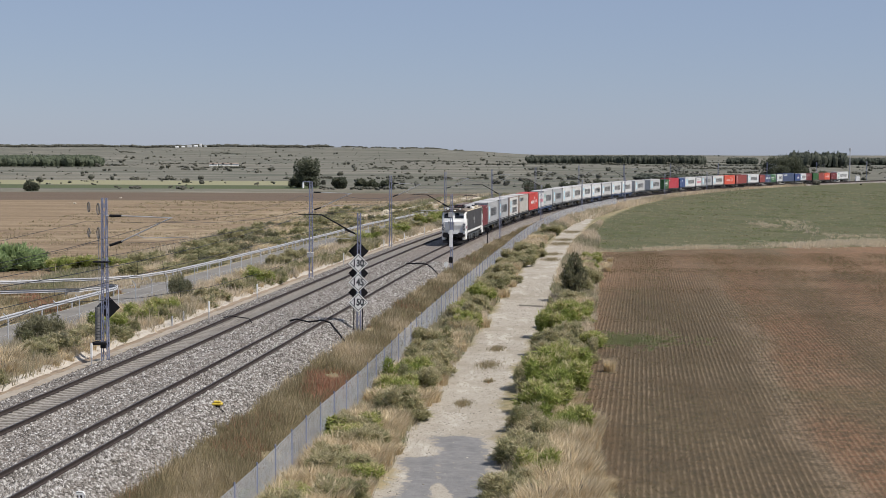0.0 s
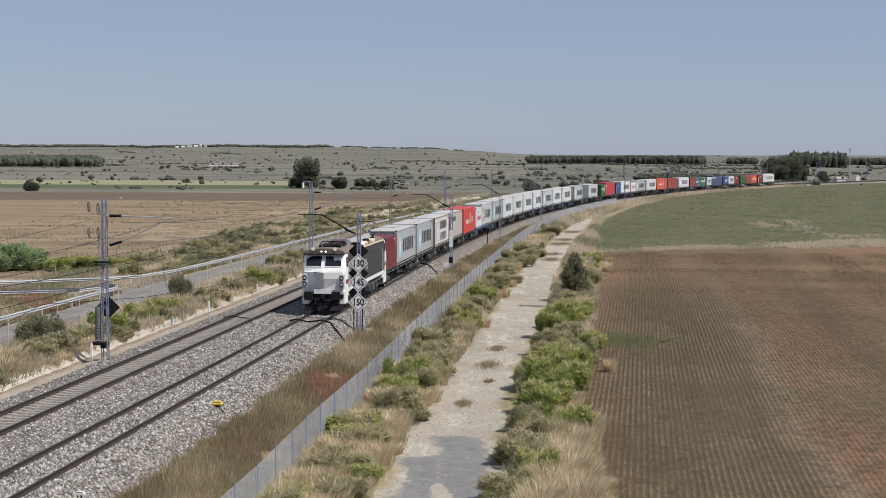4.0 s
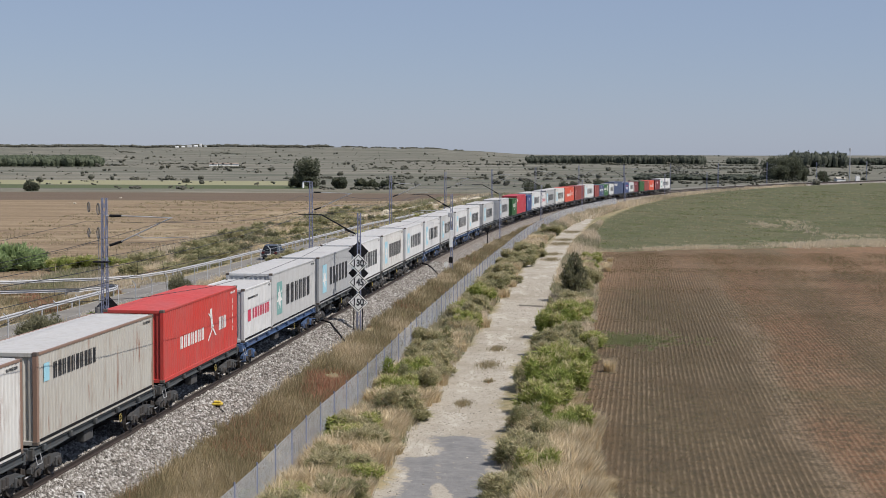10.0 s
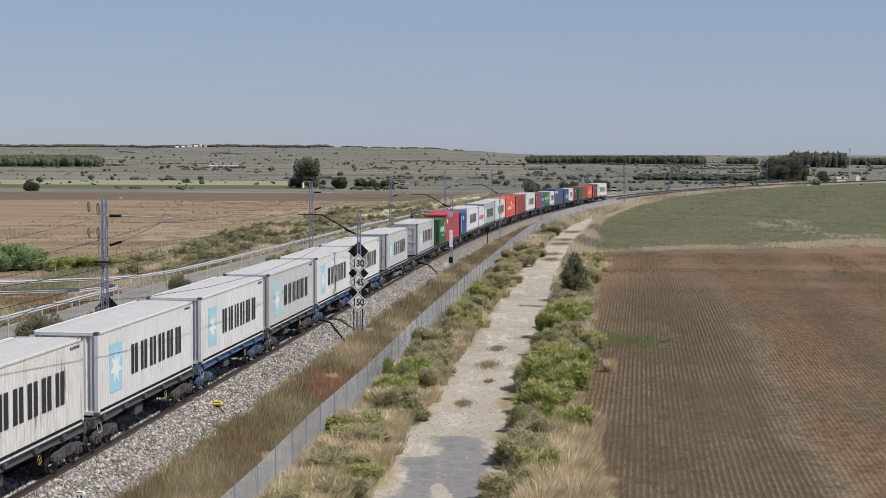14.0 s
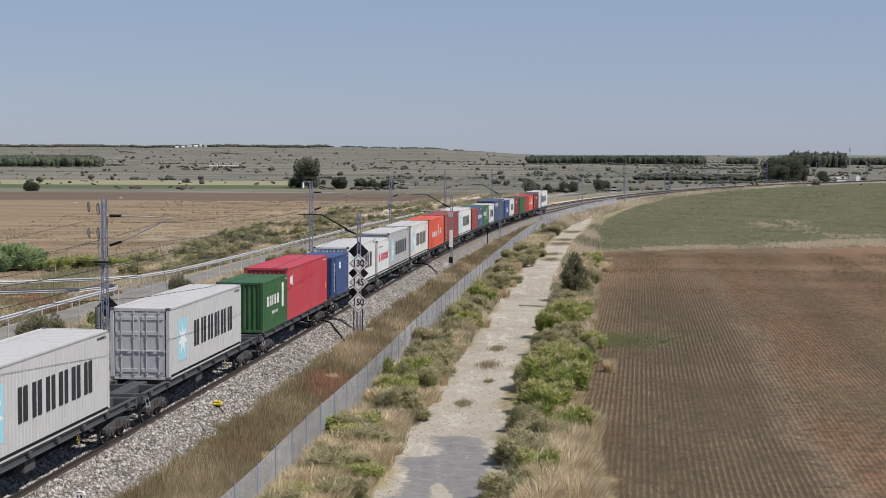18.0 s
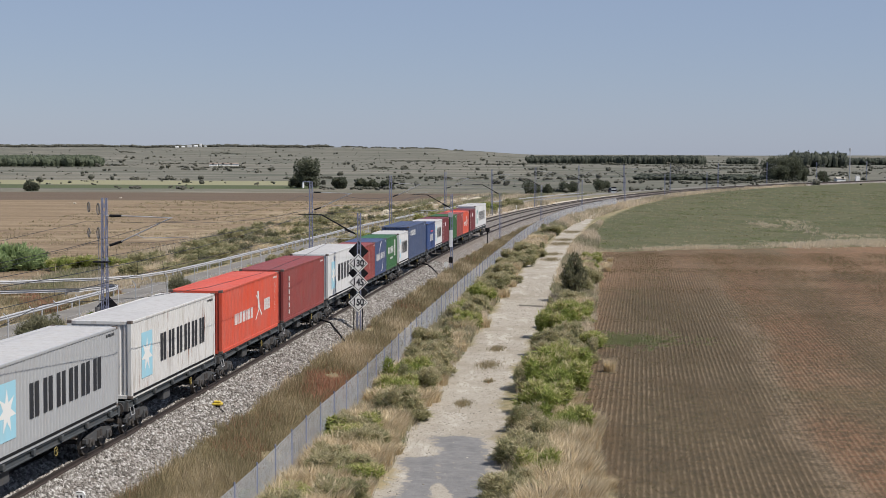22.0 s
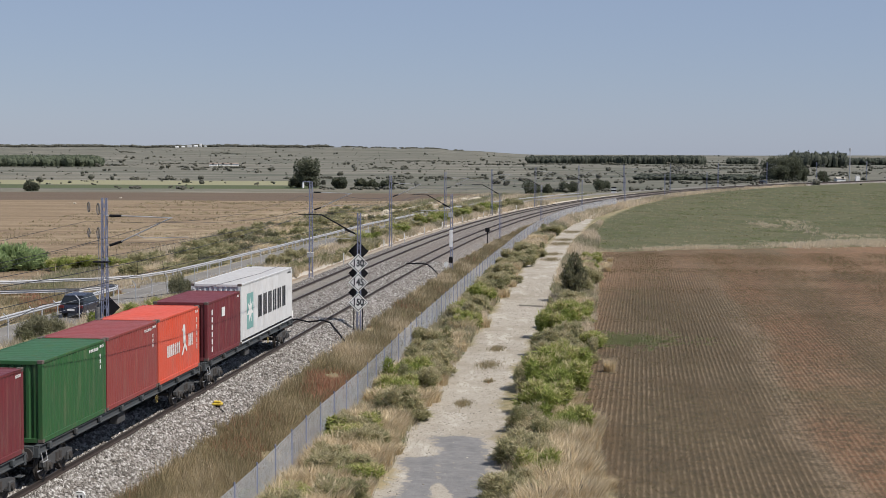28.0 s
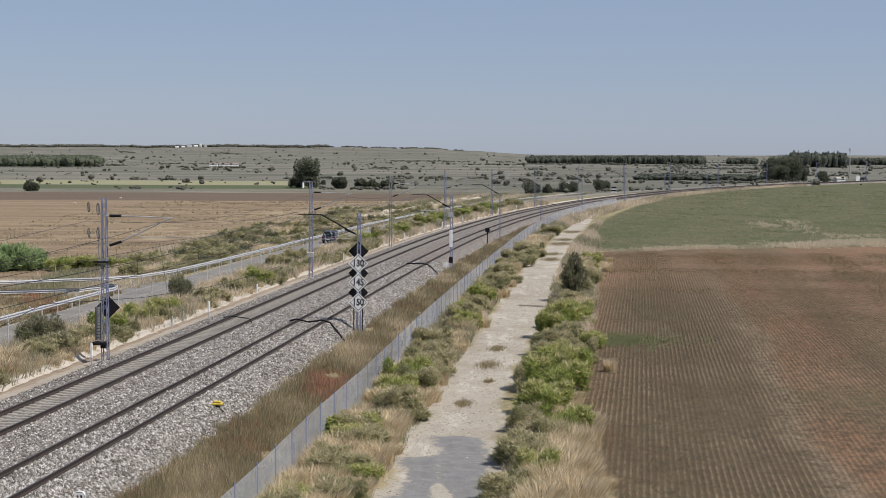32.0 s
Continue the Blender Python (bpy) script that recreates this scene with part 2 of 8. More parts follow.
def make_ground():
    inner = np.linspace(-19.5, 19.5, 430)
    outer = np.linspace(19.5, 340.5, 60)[1:]
    ang = np.radians(np.concatenate([inner, outer]))
    rad = np.concatenate([[0.5, 6, 14, 22, 30, 36], 40 * 1.0125 ** np.arange(0, 452)])
    R, A = np.meshgrid(rad, ang, indexing="ij")
    x, y = (R * np.sin(A)).ravel(), (R * np.cos(A)).ravel()
    z = ground_z(x, y)
    s, off = lateral(x, y)
    r = R.ravel()
    rows, cols = R.shape
    f = grid_faces(rows, cols)
    k = np.arange(rows - 1) * cols
    f = np.concatenate([f, np.stack([k + cols - 1, k, k + cols, k + 2 * cols - 1], 1)])
    near = r < 760
    ragged = wobble(x, y, 2.3, 0.24) + wobble(x, y, 0.9, 0.10, 2)
    path = np.minimum(off - edges(s, PATH_L), edges(s, PATH_R) - off) + ragged
    field = np.where(near, off - edges(s, FIELD_L), -50) + ragged
    split = split_y(x) + wobble(x, y, 4, 0.8)
    plough = np.minimum(field, split - y)
    crop = np.minimum(field, y - split)
    weed = np.exp(-((y - split - 4 - 0.2 * np.maximum(x - 20, 0)) / (4 + 0.22 * np.maximum(x - 20, 0))) ** 2) * (field > 0)
    # fields left of the road
    bank = -(off + 29 + 0.05 * np.maximum(s - 60, 0) + wobble(x, y, 11, 1.5)) * (r < 900)
    stub = np.minimum(np.minimum(bank, 397 - y + 0.02 * x + wobble(x, y, 30, 2)), 20 - 0.0 * s)
    dark = np.minimum(np.minimum(bank - 8, y - (397 + 0.02 * x) + wobble(x, y, 30, 2)), 474 + 0.02 * x - y)
    green = np.minimum(np.minimum(y - (524 + 0.02 * x), 576 + 0.02 * x - y), -x - 45) / 6
    pale = np.minimum(np.minimum(y - (580 + 0.02 * x), 655 + 0.02 * x - y), -x - 55) / 6
    dirt_bank = np.minimum(np.minimum(off + 62, -off - 26), np.minimum(s - 170, 350 - s)) / 6
    patch = np.maximum(np.minimum(np.minimum(x + 1.50, -0.05 - x), np.minimum(58.2 - y, y - 40)), np.minimum(np.minimum(x + 0.25, 1.75 - x), np.minimum(62.6 - y, y - 40))) + ragged * 1.1 + wobble(x, y, 0.5, 0.08, 4)
    tarnot = np.exp(-((x - 0.02 + 0.2 * np.sin(y * 1.7)) / 0.22) ** 2 - ((y - 51.2) / 1.9) ** 2) * 1.5
    me = fast_mesh("ground", np.stack([x, y, z], 1), f, [M_GROUND], True)
    for name, v in (("path", path), ("plough", plough), ("crop", crop), ("weed", weed), ("stubble", stub), ("dark", dark),
                    ("green", green), ("pale", pale), ("bank", dirt_bank), ("tar", patch - tarnot), ("far", smooth(340, 540, r)),
                    ("across", x - (y - 48) * ROW_LEAN), ("upfield", smooth(115, 175, y)), ("verge", np.minimum(off - 3.2, 6.4 - off)), ("along", s), ("aside", off)):
        attribute(me, name, np.clip(v, -5000, 5000))
    return tagged(new("ground", me), "dry grassland with ploughed and green fields", "ground", kind="structure")


def ground_material():
    m = mat("ground", (0.2, 0.17, 0.1), 0.95, spec=0.15)
    n = Nodes(m)
    p = n.position()
    big, mid, fine, grit = n.noise(p, 0.02, 5), n.noise(p, 0.22, 5), n.noise(p, 1.9, 6, 0.7), n.noise(p, 11.0, 5, 0.7)
    huge = n.noise(n.stretch(p, 0.30, 1.0, 1), 0.0045, 6, 0.62)

    def mask(name, soft=0.5, ragged=0.6):
        v = n.math("ADD", n.attr(name), n.math("MULTIPLY", n.math("SUBTRACT", fine, 0.5), ragged * 2))
        return n.math("MINIMUM", n.math("MAXIMUM", n.math("ADD", n.math("MULTIPLY", v, 1 / soft), 0.5), 0.0), 1.0)

    straw, dry, olive, leaf = (0.36, 0.295, 0.18), (0.26, 0.215, 0.125), (0.17, 0.155, 0.085), (0.12, 0.125, 0.055)
    base = n.mix(n.ramp(mid, [(0.35, (0, 0, 0)), (0.65, (1, 1, 1))]), straw, dry)
    base = n.mix(n.ramp(fine, [(0.42, (0, 0, 0)), (0.66, (1, 1, 1))]), base, olive)
    base = n.mix(n.ramp(big, [(0.5, (0, 0, 0)), (0.72, (0.7, 0.7, 0.7))]), base, leaf)
    band = n.noise(n.stretch(p, 0.22, 1.0, 1), 0.016, 5, 0.65)
    far = n.ramp(huge, [(0.28, (0.117, 0.114, 0.094)), (0.38, (0.154, 0.146, 0.119)), (0.42, (0.223, 0.205, 0.168)), (0.445, (0.129, 0.127, 0.102)), (0.49, (0.176, 0.166, 0.134)), (0.52, (0.107, 0.111, 0.087)), (0.56, (0.158, 0.153, 0.123)), (0.59, (0.238, 0.216, 0.178)), (0.62, (0.127, 0.127, 0.099)), (0.72, (0.139, 0.136, 0.109))])
    far = n.mix(n.ramp(band, [(0.52, (0, 0, 0)), (0.60, (0.75,) * 3)]), far, (0.087, 0.091, 0.069))
    far = n.mix(n.ramp(band, [(0.34, (0.7,) * 3), (0.42, (0, 0, 0))]), far, (0.218, 0.194, 0.149))
    far = n.mix(n.math("MULTIPLY", n.ramp(mid, [(0.5, (0, 0, 0)), (0.62, (1, 1, 1))]), 0.4), far, (0.091, 0.094, 0.069))
    c = n.mix(n.attr("far"), base, far)
    # lineside verge, reddish dry weeds
    c = n.mix(n.math("MULTIPLY", mask("verge", 1.0), 0.6), c, n.mix(mid, (0.17, 0.135, 0.08), (0.25, 0.205, 0.125)))
    # ploughed soil with drill rows
    sway = n.math("MULTIPLY", n.math("SUBTRACT", n.noise(p, 0.25, 3), 0.5), 0.05)
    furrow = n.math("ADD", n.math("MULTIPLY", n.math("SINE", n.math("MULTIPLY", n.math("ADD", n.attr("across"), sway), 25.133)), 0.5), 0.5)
    # broad bands along the rows: reddish margins, grey-green middle, pale straw lines
    across = n.math("ADD", n.attr("across"), n.math("MULTIPLY", n.math("SUBTRACT", n.noise(n.stretch(p, 1.0, 0.35, 1), 0.10, 5), 0.5), 5.0))
    olive_soil, red_soil, brown = (0.100, 0.073, 0.043), (0.192, 0.111, 0.065), (0.128, 0.084, 0.049)
    soil = n.ramp(n.math("DIVIDE", across, 60.0), [(0.03, (0.25, 0.15, 0.09)), (0.065, brown), (0.10, olive_soil), (0.205, olive_soil), (0.225, (0.20, 0.15, 0.10)), (0.245, red_soil), (0.29, red_soil), (0.32, brown), (0.37, (0.18, 0.12, 0.072)), (0.43, red_soil), (0.62, red_soil), (0.75, brown)])
    soil = n.mix(n.math("MULTIPLY", n.ramp(n.attr("upfield"), [(0.0, (0, 0, 0)), (1.0, (1, 1, 1))]), n.ramp(big, [(0.35, (0.3,) * 3), (0.6, (0.9,) * 3)])), soil, (0.315, 0.185, 0.112))
    soil = n.mix(n.ramp(n.noise(n.stretch(p, 1.0, 0.4, 1), 0.16, 5), [(0.47, (0, 0, 0)), (0.68, (0.75,) * 3)]), soil, (0.13, 0.102, 0.060))
    # pale straw along the rows, their highlights painted in with it
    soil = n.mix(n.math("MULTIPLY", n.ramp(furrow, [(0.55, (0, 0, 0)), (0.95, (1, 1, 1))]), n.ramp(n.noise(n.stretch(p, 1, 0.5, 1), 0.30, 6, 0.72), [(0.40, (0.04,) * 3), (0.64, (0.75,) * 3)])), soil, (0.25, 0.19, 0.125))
    # shadow side of the rows, painted as thin dark lines
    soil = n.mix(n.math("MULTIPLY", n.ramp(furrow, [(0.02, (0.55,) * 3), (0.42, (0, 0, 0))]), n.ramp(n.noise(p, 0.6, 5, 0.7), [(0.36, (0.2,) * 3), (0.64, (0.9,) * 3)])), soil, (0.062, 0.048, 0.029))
    soil = n.mix(n.ramp(fine, [(0.44, (0, 0, 0)), (0.62, (0.8,) * 3)]), soil, (0.062, 0.05, 0.031))
    soil = n.mix(n.ramp(grit, [(0.50, (0, 0, 0)), (0.75, (0.6,) * 3)]), soil, (0.06, 0.046, 0.03))
    soil = n.mix(n.math("MULTIPLY", n.ramp(n.noise(n.stretch(p, 1, 0.6, 1), 0.07, 4), [(0.58, (0, 0, 0)), (0.70, (0.6,) * 3)]), fine), soil, (0.075, 0.09, 0.04))
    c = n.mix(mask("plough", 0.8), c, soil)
    cropc = n.mix(n.ramp(mid, [(0.3, (0, 0, 0)), (0.7, (1, 1, 1))]), (0.092, 0.098, 0.05), (0.135, 0.115, 0.07))
    cropc = n.mix(n.ramp(n.noise(n.stretch(p, 1, 0.5, 1), 0.09, 6, 0.7), [(0.42, (0, 0, 0)), (0.62, (0.8,) * 3)]), cropc, (0.066, 0.078, 0.036))
    cropc = n.mix(n.ramp(n.noise(n.stretch(p, 1, 0.6, 1), 0.6, 5, 0.7), [(0.50, (0, 0, 0)), (0.70, (0.8,) * 3)]), cropc, (0.19, 0.165, 0.105))
    cropc = n.mix(n.ramp(fine, [(0.4, (0, 0, 0)), (0.7, (0.8,) * 3)]), cropc, (0.07, 0.085, 0.035))
    c = n.mix(mask("crop", 0.8), c, cropc)
    c = n.mix(n.math("MULTIPLY", n.attr("weed"), n.ramp(n.noise(n.stretch(p, 1.0, 0.7, 1), 0.35, 6, 0.75), [(0.52, (0, 0, 0)), (0.62, (0.55,) * 3)])), c, (0.26, 0.235, 0.155))
    # stubble and other fields
    rows = n.noise(n.stretch(p, 0.12, 1.0, 1), 0.22, 5, 0.65)
    st = n.ramp(rows, [(0.32, (0.155, 0.112, 0.072)), (0.48, (0.23, 0.17, 0.108)), (0.66, (0.31, 0.24, 0.155))])
    st = n.mix(n.ramp(n.noise(n.stretch(p, 0.5, 1.0, 1), 1.1, 5, 0.75), [(0.5, (0, 0, 0)), (0.68, (0.75,) * 3)]), st, (0.12, 0.088, 0.06))
    c = n.mix(mask("stubble", 4.0), c, st)
    c = n.mix(mask("dark", 4.0), c, n.mix(rows, (0.10, 0.075, 0.055), (0.16, 0.12, 0.086)))
    c = n.mix(mask("green", 0.6), c, (0.085, 0.10, 0.05))
    c = n.mix(mask("pale", 0.6), c, (0.25, 0.24, 0.145))
    c = n.mix(n.math("MULTIPLY", mask("bank", 1.0), n.ramp(mid, [(0.5, (0, 0, 0)), (0.62, (0.8,) * 3)])), c, (0.36, 0.29, 0.19))
    # the gravel track and what is left of its tar
    grav = n.mix(n.ramp(fine, [(0.3, (0, 0, 0)), (0.7, (1, 1, 1))]), (0.33, 0.295, 0.24), (0.42, 0.385, 0.325))
    grav = n.mix(n.ramp(grit, [(0.52, (0, 0, 0)), (0.68, (0.85,) * 3)]), grav, (0.19, 0.165, 0.13))
    grav = n.mix(n.ramp(mid, [(0.48, (0, 0, 0)), (0.66, (0.75,) * 3)]), grav, (0.27, 0.235, 0.18))
    grav = n.mix(n.ramp(n.noise(n.stretch(p, 1.0, 0.25, 1), 0.9, 5, 0.7), [(0.54, (0, 0, 0)), (0.64, (0.6,) * 3)]), grav, (0.52, 0.485, 0.42))
    c = n.mix(mask("path", 0.45, 0.75), c, grav)
    tar = n.mix(n.ramp(fine, [(0.35, (0, 0, 0)), (0.75, (1, 1, 1))]), (0.165, 0.162, 0.16), (0.25, 0.242, 0.232))
    c = n.mix(mask("tar", 0.25, 1.1), c, tar)
    n.color(c)
    h = n.math("ADD", n.math("MULTIPLY", fine, 0.6), n.math("MULTIPLY", grit, 0.4))
    n.bump(h, 0.7, 0.12)
    return m


M_GROUND = ground_material()
ground = make_ground()


# ---- railway ----
def along(s0, s1, step=2.0):
    return np.arange(s0, s1 + step / 2, step)


def strip(name, ss, section, mats, kind_label, jitter=0.0, seed=3, off_fn=None):
    """A body of constant cross-section laid along the line. section: (offset, height over the rails)."""
    rng = np.random.default_rng(seed)
    v = []
    for s in ss:
        for o, z in section:
            p = line(s, o + (off_fn(s) if off_fn else 0), z)
            v.append((p.x, p.y, p.z + (rng.random() - 0.5) * jitter))
    f = grid_faces(len(ss), len(section))
    return fast_mesh(name, v, f, mats)


def stone_material():
    m = mat("ballast", (0.3, 0.28, 0.26), 0.9, spec=0.2)
    n = Nodes(m)
    p = n.position()
    v = n.t.nodes.new("ShaderNodeTexVoronoi")
    v.inputs["Scale"].default_value = 7.0
    n.link(p, v.inputs["Vector"])
    cell = n.t.nodes.new("ShaderNodeRGBToBW")
    n.link(v.outputs["Color"], cell.inputs[0])
    c = n.ramp(cell.outputs[0], [(0.15, (0.15, 0.135, 0.12)), (0.45, (0.27, 0.25, 0.228)), (0.75, (0.40, 0.38, 0.355))])
    # shade in the gaps between stones, multiplied into the colour
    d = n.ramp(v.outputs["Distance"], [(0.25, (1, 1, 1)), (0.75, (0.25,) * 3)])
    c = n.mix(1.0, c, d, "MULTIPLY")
    shade = n.ramp(n.noise(p, 0.5, 4), [(0.35, (0, 0, 0)), (0.7, (0.45,) * 3)])
    c = n.mix(shade, c, (0.21, 0.17, 0.14))
    # rust-brown dust between and beside the rails
    a = n.math("ABSOLUTE", n.math("ADD", n.attr("aside"), TRACK_GAP / 2))
    worn = n.math("MULTIPLY", n.math("LESS_THAN", a, 4.3), 0.22)
    c = n.mix(worn, c, (0.20, 0.165, 0.135))
    n.color(c)
    n.bump(v.outputs["Distance"], 0.9, 0.06)
    return m


M_STONE = stone_material()


def loose_stone_material():
    m = mat("loose_stone", (0.3, 0.28, 0.26), 0.9, spec=0.2)
    n = Nodes(m)
    c = n.ramp(n.island(), [(0.0, (0.095, 0.084, 0.074)), (0.40, (0.195, 0.18, 0.162)), (0.75, (0.33, 0.312, 0.288)), (1.0, (0.48, 0.465, 0.44))])
    n.color(c)
    return m


M_LOOSE = loose_stone_material()


def make_track():
    fine = along(-60, 130, 0.5)
    ss = np.concatenate([fine, along(132, 760, 2.0)])
    sec = [(-8.3, -0.80), (-8.2, -0.60), (-7.4, -0.44), (-6.7, -0.27), (-6.2, -0.21), (-5.75, -0.20), (-5.5, -0.255), (-4.8, -0.285), (-4.1, -0.255), (-3.85, -0.20), (-3.2, -0.22), (-2.4, -0.26),
           (-1.6, -0.22), (-0.8, -0.20), (0, -0.22), (0.8, -0.20), (1.4, -0.20), (1.75, -0.24), (2.2, -0.50), (2.7, -0.80), (3.1, -1.06)]
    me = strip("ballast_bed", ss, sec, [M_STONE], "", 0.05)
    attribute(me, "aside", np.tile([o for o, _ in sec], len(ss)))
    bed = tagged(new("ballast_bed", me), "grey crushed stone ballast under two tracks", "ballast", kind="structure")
    # loose stones on the near shoulder and between the tracks
    rng = np.random.default_rng(5)
    N = 62000
    s = 8 + 112 * rng.random(N) ** 1.6
    u = rng.random(N)
    o = np.where(u < 0.42, 1.0 + 2.15 * rng.random(N), np.where(u < 0.64, -0.78 + 1.56 * rng.random(N), np.where(u < 0.93, -3.85 + 2.85 * rng.random(N), -8.2 + 2.2 * rng.random(N))))
    so, sz = [q[0] for q in sec], [q[1] for q in sec]
    h = np.interp(o, so, sz)
    cx, cy, cz = np.interp(s, _s, _x), np.interp(s, _s, _y), np.interp(s, _s, _z)
    t = np.interp(s, _s, _th)
    c = np.stack([cx + o * np.cos(t), cy - o * np.sin(t), cz + h + 0.012], 1)
    size = (0.036 + 0.062 * rng.random(N) ** 2) * np.where(o < -1, 0.85, 1.0)
    octa = np.array([(1, 0, 0), (0, 1, 0), (-1, 0, 0), (0, -1, 0), (0, 0, 0.8), (0, 0, -0.8)], float)
    v = c[:, None, :] + octa[None] * size[:, None, None] * (0.6 + 0.8 * rng.random((N, 6, 3)))
    tri = np.array([(0, 1, 4), (1, 2, 4), (2, 3, 4), (3, 0, 4), (1, 0, 5), (2, 1, 5), (3, 2, 5), (0, 3, 5)])
    f = (np.arange(N)[:, None, None] * 6 + tri[None]).reshape(-1, 3)
    st = new("loose_stones", fast_mesh("loose_stones", v.reshape(-1, 3), f, [M_LOOSE]))
    tagged(st, "loose grey and pale crushed stones on the ballast", "stones", kind="stuff")
    # rails and sleepers of each track
    prof = [(-0.07, -0.172), (-0.07, -0.155), (-0.012, -0.13), (-0.012, -0.045), (-0.036, -0.035), (-0.036, -0.004), (-0.028, 0.0),
            (0.028, 0.0), (0.036, -0.004), (0.036, -0.035), (0.012, -0.045), (0.012, -0.13), (0.07, -0.155), (0.07, -0.172)]
    sl = Soup()
    sl.loft([[(x, -w / 2, 0.0), (x, -w / 2 * 0.8, h2), (x, w / 2 * 0.8, h2), (x, w / 2, 0.0)] for x, w, h2 in
             ((-1.3, 0.28, 0.16), (-0.62, 0.28, 0.16), (-0.40, 0.24, 0.115), (0.40, 0.24, 0.115), (0.62, 0.28, 0.16), (1.3, 0.28, 0.16))])
    sl_me = sl.mesh("sleeper", M_SLEEPER)
    for k, base in ((1, 0.0), (2, -TRACK_GAP)):
        tr = thing(f"track_{k}", "railway track with worn rails on concrete sleepers", "railway track", kind="structure")
        rs = np.concatenate([along(-60, 200, 2.0), along(204, 760, 4.0)])
        for side in (-0.87, 0.87):
            part("rail", strip("rail", rs, [(base + side + a, b) for a, b in prof + prof[:1]], [M_RAIL], ""), None, tr)
            part("rail_head", strip("rail_head", rs, [(base + side - 0.027, 0.003), (base + side + 0.027, 0.003)], [M_RAILTOP], ""), None, tr, "shiny worn running surface")
        n_near = 0
        far_v, far_f = [], []
        s = -4.0
        while s < 330:
            m = line_pose(s, base, -0.366 if k == 1 else -0.355)
            if 6 < s < 96:
                part("sleeper", sl_me, None, tr, m=m)
            else:
                kk = len(far_v)
                far_v += [tuple(m @ Vector(q)) for q in sl.v]
                far_f += [tuple(i + kk for i in q) for q in sl.f if len(q) == 4]
            s += 0.6
        me = bpy.data.meshes.new("sleepers_beyond")
        me.from_pydata(far_v, [], far_f)
        me.materials.append(M_SLEEPER)
        ob = new("sleepers_beyond", me)
        ob.parent = tr
        ob["kind"] = "stuff"


make_track()


M_DITCH = painted("ditch_concrete", (0.32, 0.275, 0.215), 0.95, (0.17, 0.135, 0.09), 0.9, streaks=False)


def make_road():
    ss = np.concatenate([along(-640, 20, 20.0), along(30, 700, 4.0)])
    m = mat("asphalt", (0.20, 0.195, 0.185), 0.9, spec=0.2)
    n = Nodes(m)
    p = n.position()
    c = n.mix(n.ramp(n.noise(p, 0.4, 5), [(0.35, (0, 0, 0)), (0.65, (1, 1, 1))]), (0.17, 0.16, 0.145), (0.245, 0.228, 0.202))
    n.color(n.mix(n.ramp(n.noise(p, 14, 3), [(0.4, (0, 0, 0)), (0.7, (0.5,) * 3)]), c, (0.12, 0.12, 0.115)))
    sec = [(-20.6, -0.95), (-20.5, -0.80), (-18.6, -0.76), (-16.3, -0.80), (-16.2, -0.95)]
    tagged(new("road", strip("road", ss, sec, [m], "", off_fn=lambda s: -3.5 * float(smooth(190, 290, s)))), "grey worn asphalt service road beside the railway", "road", kind="structure")
    # pale concrete ditch lining along the far side of the line
    dirt = painted("ditch_earth", (0.25, 0.19, 0.13), 0.95, (0.13, 0.10, 0.07), 0.9, streaks=False)
    pale = painted("ditch_edge_concrete", (0.43, 0.385, 0.32), 0.95, (0.22, 0.18, 0.13), 0.9, streaks=False)
    lip, bed, back = [(-8.85, -0.70), (-8.72, -0.57), (-8.22, -0.56), (-8.16, -0.80)], [(-9.45, -0.66), (-9.2, -0.74), (-8.8, -0.72)], [(-10.3, -0.52), (-10.1, -0.40), (-9.85, -0.40), (-9.40, -0.70)]
    for sec, m_, words in ((lip, M_DITCH, "sandy concrete lip of the drainage ditch"), (bed, dirt, "brown earth bed of the drainage ditch"), (back, pale, "pale broken concrete lining of the drainage ditch")):
        tagged(new("ditch", strip("ditch", along(-20, 420, 1.0), sec, [m_], "", 0.09)), words, "ditch", kind="structure")


make_road()


# ---- train ----
SPEED = 20.27
RUNNING = []
BOX_Z = 1.33
L40, L20 = 12.06, 6.0
H_HC, H_STD = 2.95, 2.64
HALF = 1.25


def corrugated(length, z0, z1, depth=0.018, pitch=0.274, margin=0.12):
    """A corrugated wall in the plane x = 0, its outside towards +x."""
    n = int((length - 2 * margin) / pitch)
    pitch = (length - 2 * margin) / n
    ys, xs = [0.0, margin], [0.0, 0.0]
    for k in range(n):
        a = margin + k * pitch
        ys += [a + pitch * 0.14, a + pitch * 0.48, a + pitch * 0.64, a + pitch]
        xs += [-depth, -depth, 0.0, 0.0]
    ys.append(length)
    xs.append(0.0)
    sp = Soup()
    v = [(x, y - length / 2, z) for z in (z0, z1) for x, y in zip(xs, ys)]
    k = len(xs)
    return sp.add(v, [(i, i + 1, k + i + 1, k + i) for i in range(k - 1)])


def corrugated_roof(length, half, z, depth=0.009, pitch=0.42):
    n = int(length / pitch)
    pitch = length / n
    ys, zs = [-length / 2], [z]
    for k in range(n):
        a = -length / 2 + k * pitch
        ys += [a + pitch * 0.2, a + pitch * 0.32, a + pitch * 0.7, a + pitch * 0.82]
        zs += [z, z - depth, z - depth, z]
    ys.append(length / 2)
    zs.append(z)
    v = [(x, y, q) for x in (-half, half) for y, q in zip(ys, zs)]
    k = len(ys)
    return Soup().add(v, [(k + i, k + i + 1, i + 1, i) for i in range(k - 1)])


BOX_MESHES = {}


